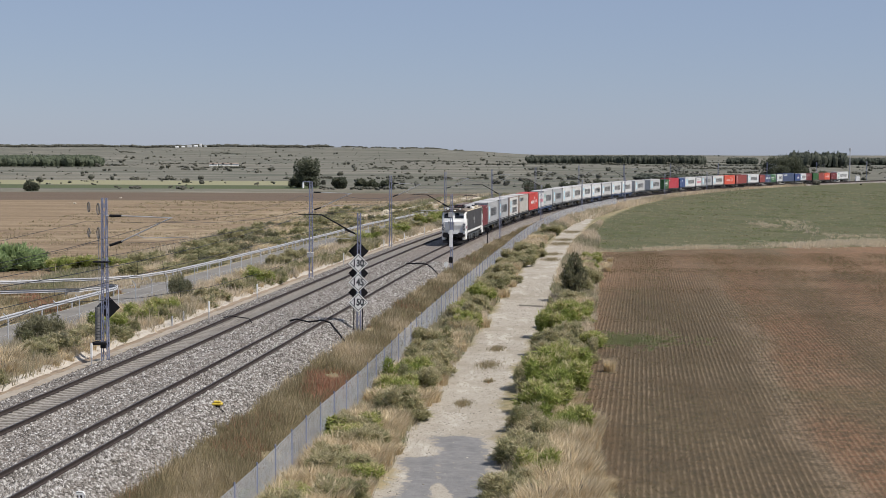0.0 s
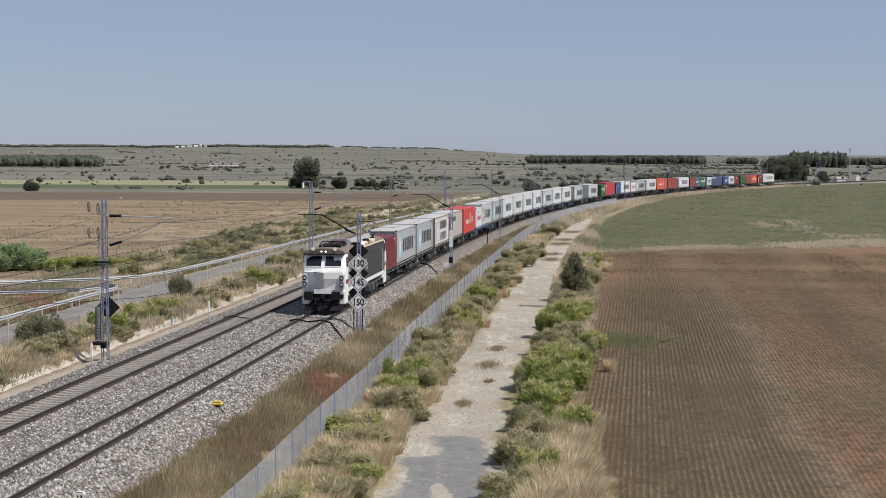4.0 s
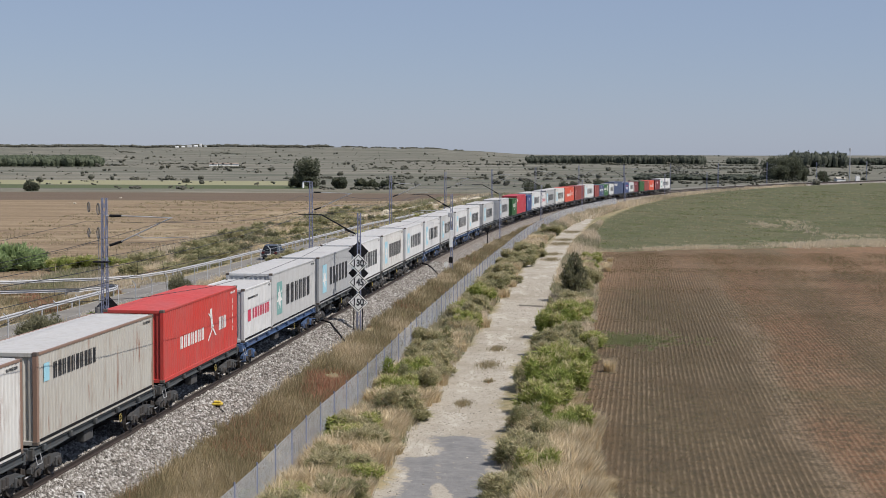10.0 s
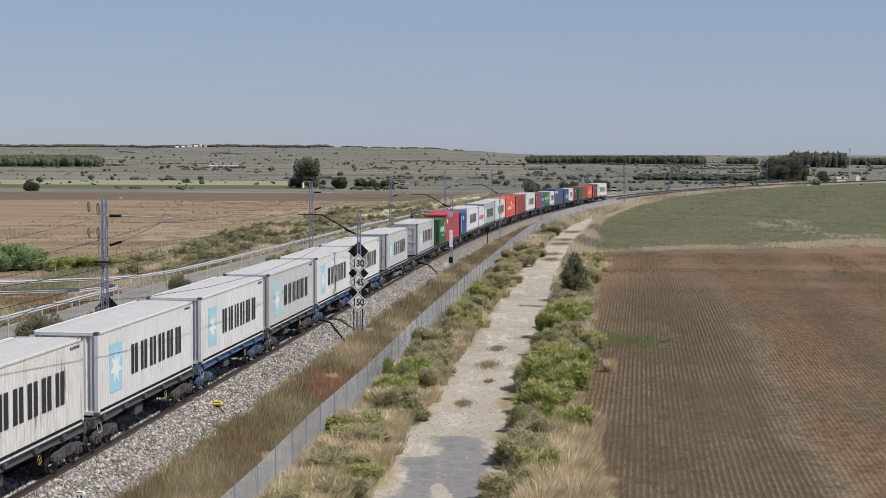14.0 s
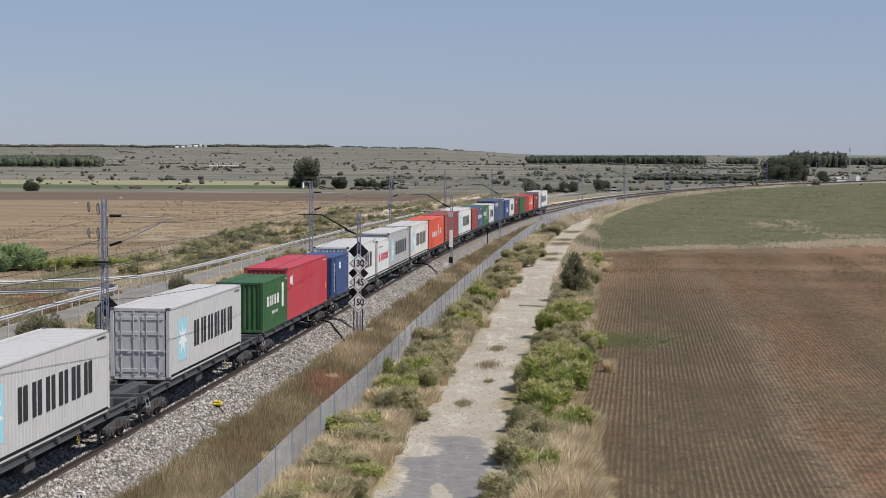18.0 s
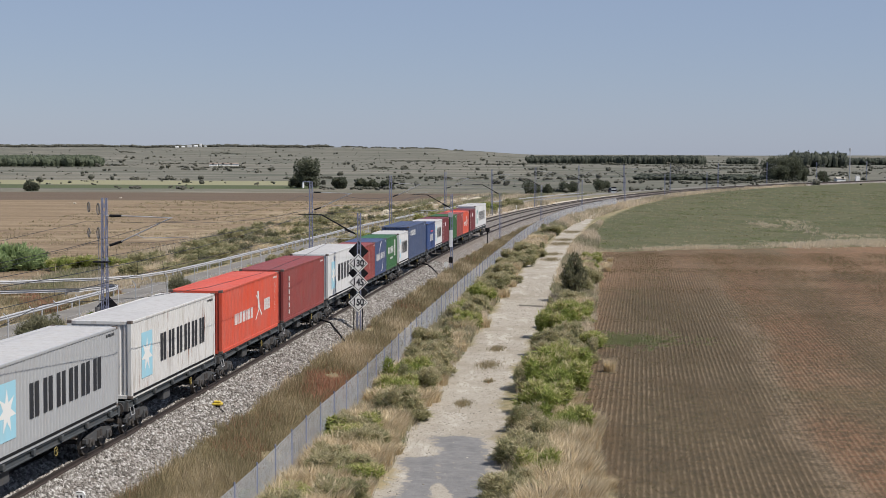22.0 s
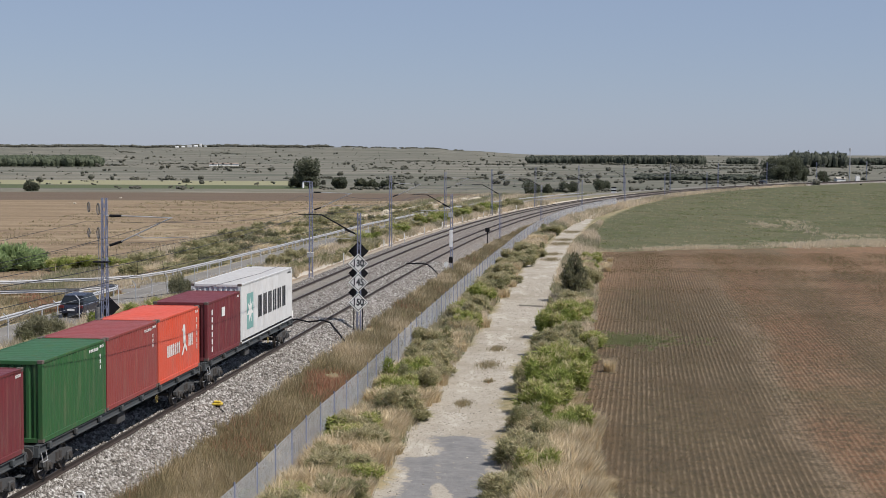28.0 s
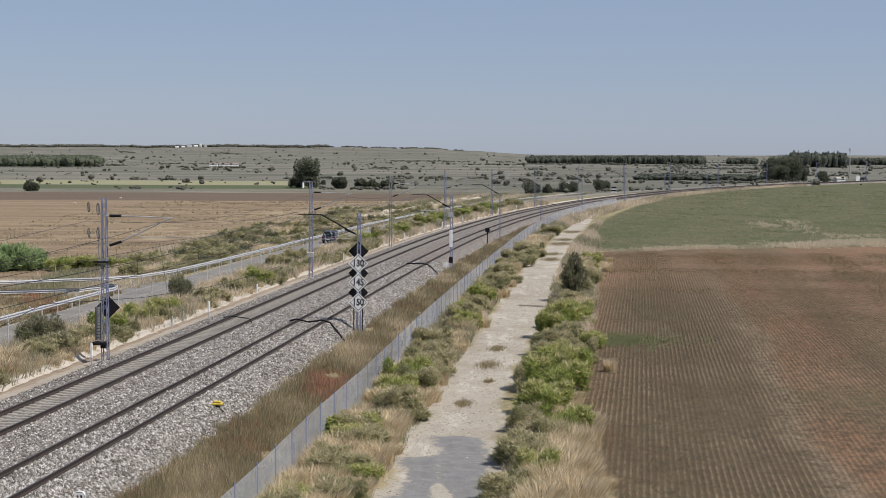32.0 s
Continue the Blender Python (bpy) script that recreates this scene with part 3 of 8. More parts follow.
def box_meshes(length, height):
    key = (length, height)
    if key in BOX_MESHES:
        return BOX_MESHES[key]
    d = {}
    h, L = HALF, length
    d["side_wall"] = corrugated(L - 0.24, 0.16, height - 0.10)
    d["roof"] = corrugated_roof(L - 0.3, h - 0.05, height - 0.022)
    post = Soup().box(-0.08, -0.08, 0.1, 0.08, 0.08, height - 0.1, bev=0.012)
    d["corner_post"] = post
    d["corner_casting"] = Soup().box(-0.09, -0.09, -0.06, 0.09, 0.09, 0.06, bev=0.012)
    d["bottom_rail"] = Soup().box(-0.06, -L / 2 + 0.18, 0.0, 0.03, L / 2 - 0.18, 0.16, bev=0.01)
    d["rail_stripe"] = Soup().box(0.0, -L / 2 + 0.19, 0.085, 0.036, L / 2 - 0.19, 0.175)
    d["top_rail"] = Soup().box(-0.05, -L / 2 + 0.18, height - 0.10, 0.02, L / 2 - 0.18, height - 0.012, bev=0.01)
    d["floor"] = Soup().box(-h + 0.06, -L / 2 + 0.1, 0.06, h - 0.06, L / 2 - 0.1, 0.15)
    d["end_header"] = Soup().box(-h + 0.17, -0.05, height - 0.14, h - 0.17, 0.05, height - 0.01, bev=0.01)
    d["end_sill"] = Soup().box(-h + 0.17, -0.05, 0.0, h - 0.17, 0.05, 0.14, bev=0.01)
    e = corrugated(2 * h - 0.32, 0.14, height - 0.13, 0.045, 0.24, 0.05)
    d["end_wall"] = e
    dr = Soup().box(-0.52, -0.02, 0.15, 0.52, 0.02, height - 0.15, bev=0.008)
    for z in (0.3, height * 0.36, height * 0.62, height - 0.5):
        dr.box(-0.45, -0.05, z, 0.45, -0.02, z + 0.16, bev=0.01)
    d["door"] = dr
    rod = Soup().tube((0, 0, 0.12), (0, 0, height - 0.12), 0.02, 6)
    rod.box(-0.05, -0.03, 1.15, 0.30, 0.0, 1.2, bev=0.006)
    for z in (0.2, 0.9, 1.7, height - 0.25):
        rod.box(-0.05, -0.02, z, 0.05, 0.03, z + 0.08, bev=0.006)
    d["lock_rod"] = rod
    BOX_MESHES[key] = {k: v.mesh(k) for k, v in d.items()}
    return BOX_MESHES[key]


PAINT = {}
M_CAST = painted("casting", (0.12, 0.095, 0.08), 0.8, (0.05, 0.035, 0.03), 0.7)


def box_paint(name, color, amount):
    if name not in PAINT:
        m = PAINT[name] = painted("container_" + name, color, 0.5, (0.22, 0.16, 0.11), amount)
        if amount > 0.6 and not name.startswith("roof"):      # rust runs down old boxes
            n = Nodes(m)
            old = n.b.inputs["Base Color"].links[0].from_socket
            co = n.coords()
            run = n.noise(n.stretch(co, 3.0, 3.0, 0.30), 0.9, 6, 0.75)
            spot = n.noise(co, 0.8, 4, 0.6)
            k = n.math("MULTIPLY", n.ramp(run, [(0.56, (0, 0, 0)), (0.66, (0.85,) * 3)]), n.ramp(spot, [(0.42, (0, 0, 0)), (0.60, (1, 1, 1))]))
            n.color(n.mix(k, old, (0.20, 0.085, 0.045)))
    return PAINT[name]


FACE = {}


def paint_mesh(me, material):
    key = (me.name, material.name)
    if key not in FACE:
        q = me.copy()
        q.name = me.name
        q.materials.clear()
        q.materials.append(material)
        FACE[key] = q
    return FACE[key]


def bars(y0, z0, width, height, count, slant=0.0):
    """Marks for writing that stays plain: pairs of upright bars, one pair a character."""
    sp = Soup()
    w = width / count
    for k in range(count):
        a = y0 - k * w
        b = w * 0.29
        for j in (0, 1):
            t = a - w * 0.04 - j * w * 0.40
            sp.add([(0, t, z0), (0, t - b, z0), (0, t - b + slant, z0 + height), (0, t + slant, z0 + height)], [(0, 1, 2, 3)])
    return sp


def star(y, z, r, n=7):
    v = [(0, y, z)]
    for k in range(2 * n):
        a = math.pi * k / n
        q = r if k % 2 == 0 else r * 0.42
        v.append((0, y - q * math.sin(a), z + q * math.cos(a)))
    return Soup().add(v, [(0, 1 + k, 1 + (k + 1) % (2 * n)) for k in range(2 * n)])


def rect(y0, z0, y1, z1, x=0.0):
    return Soup().add([(x, y0, z0), (x, y1, z0), (x, y1, z1), (x, y0, z1)], [(3, 2, 1, 0)] if y1 > y0 else [(0, 1, 2, 3)])


M_INK = mat("black_marking", (0.02, 0.022, 0.028), 0.5)
M_PALE = mat("white_marking", (0.72, 0.72, 0.70), 0.5)
M_SKY = painted("light_blue_marking", (0.30, 0.58, 0.70), 0.5, (0.5, 0.5, 0.45), 0.4)
M_TEAL = painted("teal_marking", (0.16, 0.36, 0.34), 0.5, (0.4, 0.4, 0.38), 0.4)
M_REDINK = mat("red_marking", (0.55, 0.05, 0.10), 0.5)
M_YELINK = mat("yellow_marking", (0.65, 0.42, 0.05), 0.5)


def marking(box, name, sp, material, x, label=""):
    ob = part(name, sp, material, box, label)
    ob.location = (x, 0, 0)
    return ob


def arc_band(y, z, r, w, a0, a1, n=10):
    sp = Soup()
    v = []
    for k in range(n + 1):
        a = a0 + (a1 - a0) * k / n
        q = w * math.sin(math.pi * (0.08 + 0.84 * k / n))
        v += [(0, y + (r - q) * math.cos(a), z + (r - q) * math.sin(a)), (0, y + (r + q) * math.cos(a), z + (r + q) * math.sin(a))]
    return sp.add(v, [(2 * k, 2 * k + 1, 2 * k + 3, 2 * k + 2) for k in range(n)])


def decorate(ob, style, L, H, x):
    """Painted marks on the side towards the camera, as plain shapes."""
    a = -L / 2
    def row(f0, f1, z0, z1, n, m, words):
        marking(ob, "lettering", bars(a + L * f0, H * z0, -L * (f1 - f0), H * (z1 - z0), n), m, x, words)
    def upright(f, z0, z1, n, m=M_PALE, w=0.16):
        for k in range(n):
            q = (z1 - z0) / n
            marking(ob, "mark", rect(a + L * f + w, H * (z0 + q * (n - 1 - k)), a + L * f, H * (z0 + q * (n - 1 - k) + q * 0.72)), m, x, "small white mark")
    if style == "twoline":
        marking(ob, "emblem_panel", rect(a + L * 0.22, H * 0.22, a + L * 0.12, H * 0.80), M_SKY, x, "faded light blue panel")
        marking(ob, "emblem", star(a + L * 0.17, H * 0.5, 0.45), M_PALE, x + 0.004, "white star emblem")
        row(0.33, 0.82, 0.54, 0.84, 6, M_INK, "black lettering bars")
        row(0.33, 0.84, 0.14, 0.43, 7, M_INK, "black lettering bars")
    elif style == "oneline":
        row(0.12, 0.46, 0.66, 0.84, 10, M_INK, "small black lettering bars")
        marking(ob, "emblem", rect(a + L * 0.09, H * 0.66, a + L * 0.05, H * 0.86), M_SKY, x, "small faded blue mark")
    elif style == "runner":
        f = 0.20
        row(f, 0.52, 0.36, 0.54, 7, M_PALE, "white lettering bars")
        row(0.72, 0.84, 0.40, 0.60, 3, M_PALE, "white lettering bars")
        y = a + L * 0.615
        for dy0, z0, dy1, z1, w in ((-0.6, 0.30, 0.35, 0.52, 0.10), (-0.1, 0.78, 0.1, 0.48, 0.16), (0.1, 0.50, 0.75, 0.34, 0.10), (-0.5, 0.72, 0.05, 0.62, 0.09)):
            k = L / 12.0
            marking(ob, "emblem", Soup().add([(0, y + dy0 * k + w, H * z0), (0, y + dy0 * k - w, H * z0), (0, y + dy1 * k - w, H * z1), (0, y + dy1 * k + w, H * z1)], [(3, 2, 1, 0) if z1 > z0 else (0, 1, 2, 3)]), M_PALE, x, "white emblem stroke")
        upright(0.93, 0.3, 0.85, 5, M_PALE, 0.07)
    elif style == "redline":
        marking(ob, "emblem", rect(a + L * 0.24, H * 0.36, a + L * 0.13, H * 0.58), M_REDINK, x, "red square mark")
        row(0.30, 0.94, 0.38, 0.58, 7, M_REDINK, "red lettering bars")
        row(0.14, 0.5, 0.78, 0.82, 8, M_INK, "tiny dark lettering bars")
    elif style == "green":
        row(0.15, 0.68, 0.48, 0.68, 4, M_PALE, "white lettering bars")
        marking(ob, "mark", rect(a + L * 0.84, H * 0.36, a + L * 0.76, H * 0.86), M_PALE, x, "upright white bar")
        row(0.36, 0.60, 0.30, 0.36, 5, M_PALE, "small white lettering bars")
        upright(0.2, 0.05, 0.05, 0)
    elif style == "corner":
        marking(ob, "emblem", rect(a + L * 0.10, H * 0.68, a + L * 0.06, H * 0.82), M_PALE, x, "small white emblem")
        marking(ob, "mark", rect(a + L * 0.125, H * 0.64, a + L * 0.11, H * 0.84), M_PALE, x)
        marking(ob, "sticker", rect(a + L * 0.965, H * 0.30, a + L * 0.945, H * 0.42), M_YELINK, x, "yellow sticker")
    elif style == "upright":
        upright(0.12, 0.12, 0.88, 6, M_PALE, 0.20)
        if L < 8:
            marking(ob, "emblem", rect(a + L * 0.52, H * 0.66, a + L * 0.42, H * 0.82), M_PALE, x, "small white emblem")
    elif style == "faded":
        for f in (0.10, 0.50):
            marking(ob, "faded_panel", rect(a + L * f + 0.45, H * 0.55, a + L * f, H * 0.80), box_paint("faded", (0.33, 0.12, 0.10), 0.4), x, "faded patch")
        marking(ob, "faded_panel", rect(a + L * 0.55 + 0.4, H * 0.30, a + L * 0.55, H * 0.46), box_paint("faded", (0.33, 0.12, 0.10), 0.4), x, "faded patch")
        row(0.14, 0.2, 0.76, 0.88, 2, M_PALE, "small white mark")
    elif style == "arcs":
        row(0.14, 0.50, 0.42, 0.62, 3, M_PALE, "white lettering bars")
        row(0.54, 0.86, 0.44, 0.62, 3, M_PALE, "white lettering bars")
        marking(ob, "arc", arc_band(a + L * 0.60, H * 0.45, L * 0.22, 0.09, 1.7, 2.9), M_PALE, x, "white arc")
        marking(ob, "arc", arc_band(a + L * 0.48, H * 0.55, L * 0.24, 0.09, 4.8, 6.0), M_PALE, x, "white arc")
    elif style == "topline":
        marking(ob, "emblem", rect(a + L * 0.075, H * 0.74, a + L * 0.05, H * 0.84), M_PALE, x, "small white emblem")
        row(0.10, 0.38, 0.70, 0.86, 6, M_PALE, "white lettering bars")
    elif style == "square":
        row(0.40, 0.78, 0.30, 0.56, 3, M_PALE, "white lettering bars")
        marking(ob, "mark", rect(a + L * 0.74, H * 0.64, a + L * 0.44, H * 0.70), M_REDINK, x, "red dash")
    elif style == "small":
        upright(0.90, 0.62, 0.84, 3, M_PALE, 0.10)
        row(0.72, 0.88, 0.88, 0.92, 6, M_PALE, "tiny white lettering bars")
    # owner's marks on the end frames, too small to read
    marking(ob, "owner_mark", bars(a + L * 0.90, H * 0.90, -min(0.9, L * 0.08), 0.10, 6), M_INK if style.startswith(("star", "two", "one", "red")) else M_PALE, x, "tiny lettering bars")


def container(s_start, length, height, paint, label, style="", doors=False, group="containers on the train"):
    mid = s_start + length / 2
    ob = thing("container", label, "shipping container", line_pose(mid, 0, BOX_Z), group)
    d = box_meshes(length, height)
    L, h = length, HALF
    put = lambda n, m=None, mt=paint: part(n, paint_mesh(d[n], mt), None, ob, m=m)
    put("side_wall", pose(h - 0.02, 0, 0))
    put("side_wall", pose(-h + 0.02, 0, 0, 0, 0, 180))
    put("roof", mt=box_paint("roof_" + ("pale" if max(tuple(paint.node_tree.nodes["Principled BSDF"].inputs["Base Color"].default_value)[:3]) > 0.3 and tuple(paint.node_tree.nodes["Principled BSDF"].inputs["Base Color"].default_value)[2] > 0.3 else paint.name), (0.46, 0.45, 0.435), 0.3) if tuple(paint.node_tree.nodes["Principled BSDF"].inputs["Base Color"].default_value)[2] > 0.3 else paint)
    put("floor", mt=M_RUN)
    worn = box_paint("rusty_frame", (0.24, 0.15, 0.11), 0.5) if style in ("twoline", "oneline") else paint
    for sx in (-1, 1):
        put("bottom_rail", pose(sx * (h - 0.03), 0, 0, 0, 0, 0 if sx > 0 else 180), paint)
        if style.startswith(("star", "red", "two", "one")):
            put("rail_stripe", pose(sx * (h - 0.03), 0, 0, 0, 0, 0 if sx > 0 else 180), M_BLACK)
        put("top_rail", pose(sx * (h - 0.02), 0, 0, 0, 0, 0 if sx > 0 else 180), worn)
        for sy in (-1, 1):
            put("corner_post", pose(sx * (h - 0.08), sy * (L / 2 - 0.08), 0), worn)
            for z in (0.06, height - 0.055):
                put("corner_casting", pose(sx * (h - 0.085), sy * (L / 2 - 0.085), z), M_CAST)
    for sy in (-1, 1):
        put("end_header", pose(0, sy * (L / 2 - 0.06), 0))
        put("end_sill", pose(0, sy * (L / 2 - 0.06), 0))
    ends = ((-1, doors), (1, not doors))
    for sy, isdoor in ends:
        if isdoor:
            for k in (-1, 1):
                put("door", pose(k * 0.53, sy * (L / 2 - 0.05), 0, 0, 0, 0 if sy < 0 else 180))
                for q in (0.25, 0.75):
                    put("lock_rod", pose(k * (q * 1.06), sy * (L / 2 + 0.0), 0, 0, 0, 0 if sy < 0 else 180), M_GALV)
        else:
            put("end_wall", pose(0, sy * (L / 2 - 0.04), 0, 0, 0, -90 if sy < 0 else 90))
    x = h - 0.012
    if style.startswith("star"):
        b = M_TEAL if "teal" in style else M_SKY
        a = -L / 2 + L * 0.105
        w = L * 0.115
        if "plain" not in style:
            marking(ob, "emblem_panel", rect(a + w, height * 0.20, a, height * 0.80), b, x, "light blue emblem panel")
        marking(ob, "emblem", star(a + w / 2, height * 0.5, 0.70), M_PALE, x + 0.004, "white star emblem")
        marking(ob, "lettering", bars(-L / 2 + L * 0.305, height * 0.32, -L * 0.575, height * 0.38, 6, 0.0), M_INK, x, "large black lettering bars")
    decorate(ob, style, L, height, x)
    RUNNING.append((ob, mid, BOX_Z))
    return ob


GREY, WHITE, CREAM = (0.35, 0.36, 0.37), (0.60, 0.605, 0.605), (0.43, 0.415, 0.375)
PALE = {"grey": (GREY, 0.25), "white": (WHITE, 0.3), "cream": (CREAM, 0.7), "oldwhite": ((0.60, 0.595, 0.575), 0.65), "lightgrey": ((0.46, 0.465, 0.465), 0.35)}
COL = {"red": (0.50, 0.045, 0.035), "orange": (0.58, 0.075, 0.035), "crimson": (0.42, 0.03, 0.05), "maroon": (0.145, 0.022, 0.028), "brown": (0.24, 0.045, 0.04),
       "green": (0.03, 0.12, 0.04), "dkgreen": (0.025, 0.10, 0.03), "blue": (0.03, 0.065, 0.19), "navy": (0.045, 0.07, 0.16), "slate": (0.05, 0.075, 0.15)}


def paint(n):
    return box_paint(n, *(PALE[n] if n in PALE else (COL[n], 0.3)))


# start along the line at 0 s, size, colour, style, words
CONSIST = [
    (163.3, 20, "maroon", "small", "dark maroon twenty-foot container with small white marks"),
    (169.4, 40, "grey", "star", "clean grey forty-foot container with black lettering bars"),
    (182.4, 40, "grey", "star", "clean grey forty-foot container with black lettering bars"),
    (195.8, 40, "oldwhite", "twoline", "rust-streaked white forty-foot container with two lines of black marks"),
    (208.7, 40, "cream", "oneline", "rusty cream forty-foot container with one small black line"),
    (221.8, 40, "red", "runner", "bright red forty-foot container with a white emblem"),
    (235.0, 20, "white", "redline", "white twenty-foot container with a red line of marks"),
    (241.0, 40, "lightgrey", "star teal", "light grey forty-foot container with teal panel and black bars"),
    (253.95, 40, "grey", "star", "clean grey forty-foot container with black lettering bars"),
    (267.1, 40, "white", "star", "white forty-foot container with black lettering bars"),
    (280.1, 40, "oldwhite", "star", "weathered white forty-foot container with black lettering bars"),
    (293.3, 40, "white", "star", "white forty-foot container with black lettering bars"),
    (306.4, 40, "white", "star", "white forty-foot container with black lettering bars"),
    (319.5, 40, "lightgrey", "star", "light grey forty-foot container with black lettering bars"),
    (332.5, 40, "white", "star", "white forty-foot container with black lettering bars"),
    (345.7, 40, "white", "star", "white forty-foot container with black lettering bars"),
    (361.8, 40, "lightgrey", "star doors", "light grey forty-foot container, doors to the front"),
    (380.8, 40, "lightgrey", "star doors", "light grey forty-foot container, doors to the front"),
    (397.2, 20, "dkgreen", "green", "dark green twenty-foot container with white lettering bars"),
    (403.1, 40, "crimson", "corner", "crimson forty-foot container with a small white mark"),
    (416.7, 20, "blue", "upright", "blue twenty-foot container with an upright white line of marks"),
    (422.8, 40, "white", "star", "white forty-foot container with black lettering bars"),
    (435.7, 20, "white", "redline", "white twenty-foot container with a red line of marks"),
    (441.8, 40, "grey", "star", "clean grey forty-foot container with black lettering bars"),
    (455.1, 40, "oldwhite", "star", "weathered white forty-foot container with black lettering bars"),
    (468.1, 40, "orange", "runner", "orange-red forty-foot container with a white emblem"),
    (481.15, 40, "brown", "upright", "red-brown forty-foot container with an upright white mark"),
    (494.3, 40, "white", "star", "white forty-foot container with black lettering bars"),
    (507.6, 20, "brown", "faded", "red-brown twenty-foot container with faded panels"),
    (513.5, 20, "navy", "arcs", "navy blue twenty-foot container with white arcs and bars"),
    (519.4, 20, "green", "green", "green twenty-foot container with white lettering bars"),
    (526.4, 20, "white", "star small", "white twenty-foot container with small black bars"),
    (532.7, 40, "slate", "topline", "slate blue forty-foot container with a short white line"),
    (545.75, 20, "blue", "square", "blue twenty-foot container with white and red marks"),
    (551.75, 20, "white", "star small", "white twenty-foot container with small black bars"),
    (557.75, 20, "maroon", "upright", "dark maroon twenty-foot container with an upright white mark"),
    (565.1, 20, "dkgreen", "small", "dark green twenty-foot container with small white marks"),
    (571.1, 20, "brown", "small", "red-brown twenty-foot container with small white marks"),
    (577.1, 20, "orange", "runner", "orange-red twenty-foot container with a white emblem"),
    (584.3, 20, "maroon", "upright", "dark maroon twenty-foot container with an upright white mark"),
    (590.3, 40, "white", "star teal", "white forty-foot container with teal panel and black bars"),
]
for s0, size, col, style, words in CONSIST:
    container(s0 * 1.025, L40 if size == 40 else L20, H_HC if size == 40 else H_STD, paint(col), words, style, "doors" in style)

def wheel_mesh(r, x):
    """A wheel with its flange, its face towards x."""
    sp = Soup()
    prof = [(-0.07, 0.0), (-0.07, r + 0.03), (-0.04, r + 0.03), (-0.03, r), (0.065, r - 0.01), (0.065, r * 0.82), (0.02, r * 0.74), (0.015, r * 0.36), (0.075, r * 0.28), (0.075, 0.0)]
    n = 20
    rings = [[(x + (a if x > 0 else -a), q * math.cos(6.28319 * k / n), q * math.sin(6.28319 * k / n)) for a, q in prof] for k in range(n + 1)]
    return sp.loft(rings, close=False, caps=False)


def make_bogie(parent, y, frame_mat, base=1.8, r=0.46):
    bg = part("bogie", Soup().box(-0.95, -0.16, 0.62, 0.95, 0.16, 0.86, bev=0.02), frame_mat, parent, m=pose(0, y, 0))
    for sx in (-1, 1):
        x = sx * 1.02
        rings = []
        for yy, z0, z1 in ((-base / 2 - 0.42, 0.48, 0.62), (-base / 2 - 0.1, 0.42, 0.72), (-base / 2 + 0.32, 0.50, 0.76), (-0.3, 0.40, 0.82), (0.3, 0.40, 0.82), (base / 2 - 0.32, 0.50, 0.76), (base / 2 + 0.1, 0.42, 0.72), (base / 2 + 0.42, 0.48, 0.62)):
            rings.append([(x - 0.07, yy, z0), (x + 0.07, yy, z0), (x + 0.07, yy, z1), (x - 0.07, yy, z1)])
        part("side_frame", Soup().loft(rings), frame_mat, bg)
        for k in (-1, 1):
            yy = k * base / 2
            part("axle_box", Soup().box(x - 0.12, yy - 0.17, r - 0.16, x + 0.14, yy + 0.17, r + 0.16, bev=0.03), frame_mat, bg)
            for q in (-1, 1):
                part("spring", Soup().tube((x, yy + q * 0.26, 0.42), (x, yy + q * 0.26, 0.66), 0.075, 8), M_WHEEL, bg)
            part("wheel", wheel_mesh(r, sx * 0.84).mesh("wheel", M_WHEEL), None, bg, m=pose(0, yy, r))
            part("brake_block", Soup().box(sx * 0.84 - 0.05, yy - k * (r + 0.10) - 0.05, r - 0.2, sx * 0.84 + 0.05, yy - k * (r + 0.10) + 0.05, r + 0.18, bev=0.015), M_WHEEL, bg)
        part("spring_nest", Soup().box(x - 0.10, -0.24, 0.44, x + 0.13, 0.24, 0.52, bev=0.02).tube((x + 0.06, -0.15, 0.50), (x + 0.06, -0.15, 0.76), 0.085, 8).tube((x + 0.06, 0.15, 0.50), (x + 0.06, 0.15, 0.76), 0.085, 8), M_WHEEL, bg)
        part("brake_rod", Soup().tube((x - sx * 0.05, -base / 2 - 0.6, 0.36), (x - sx * 0.05, base / 2 + 0.6, 0.36), 0.022, 6), M_GALV, bg)
        for k in (-1, 1):
            part("axle_cap", Soup().tube((x + sx * 0.10, k * base / 2, r), (x + sx * 0.20, k * base / 2, r), 0.115, 12), M_WHEEL, bg)
    for k in (-1, 1):
        part("axle", Soup().tube((-0.95, k * base / 2, r), (0.95, k * base / 2, r), 0.08, 8), M_WHEEL, bg)
    return bg


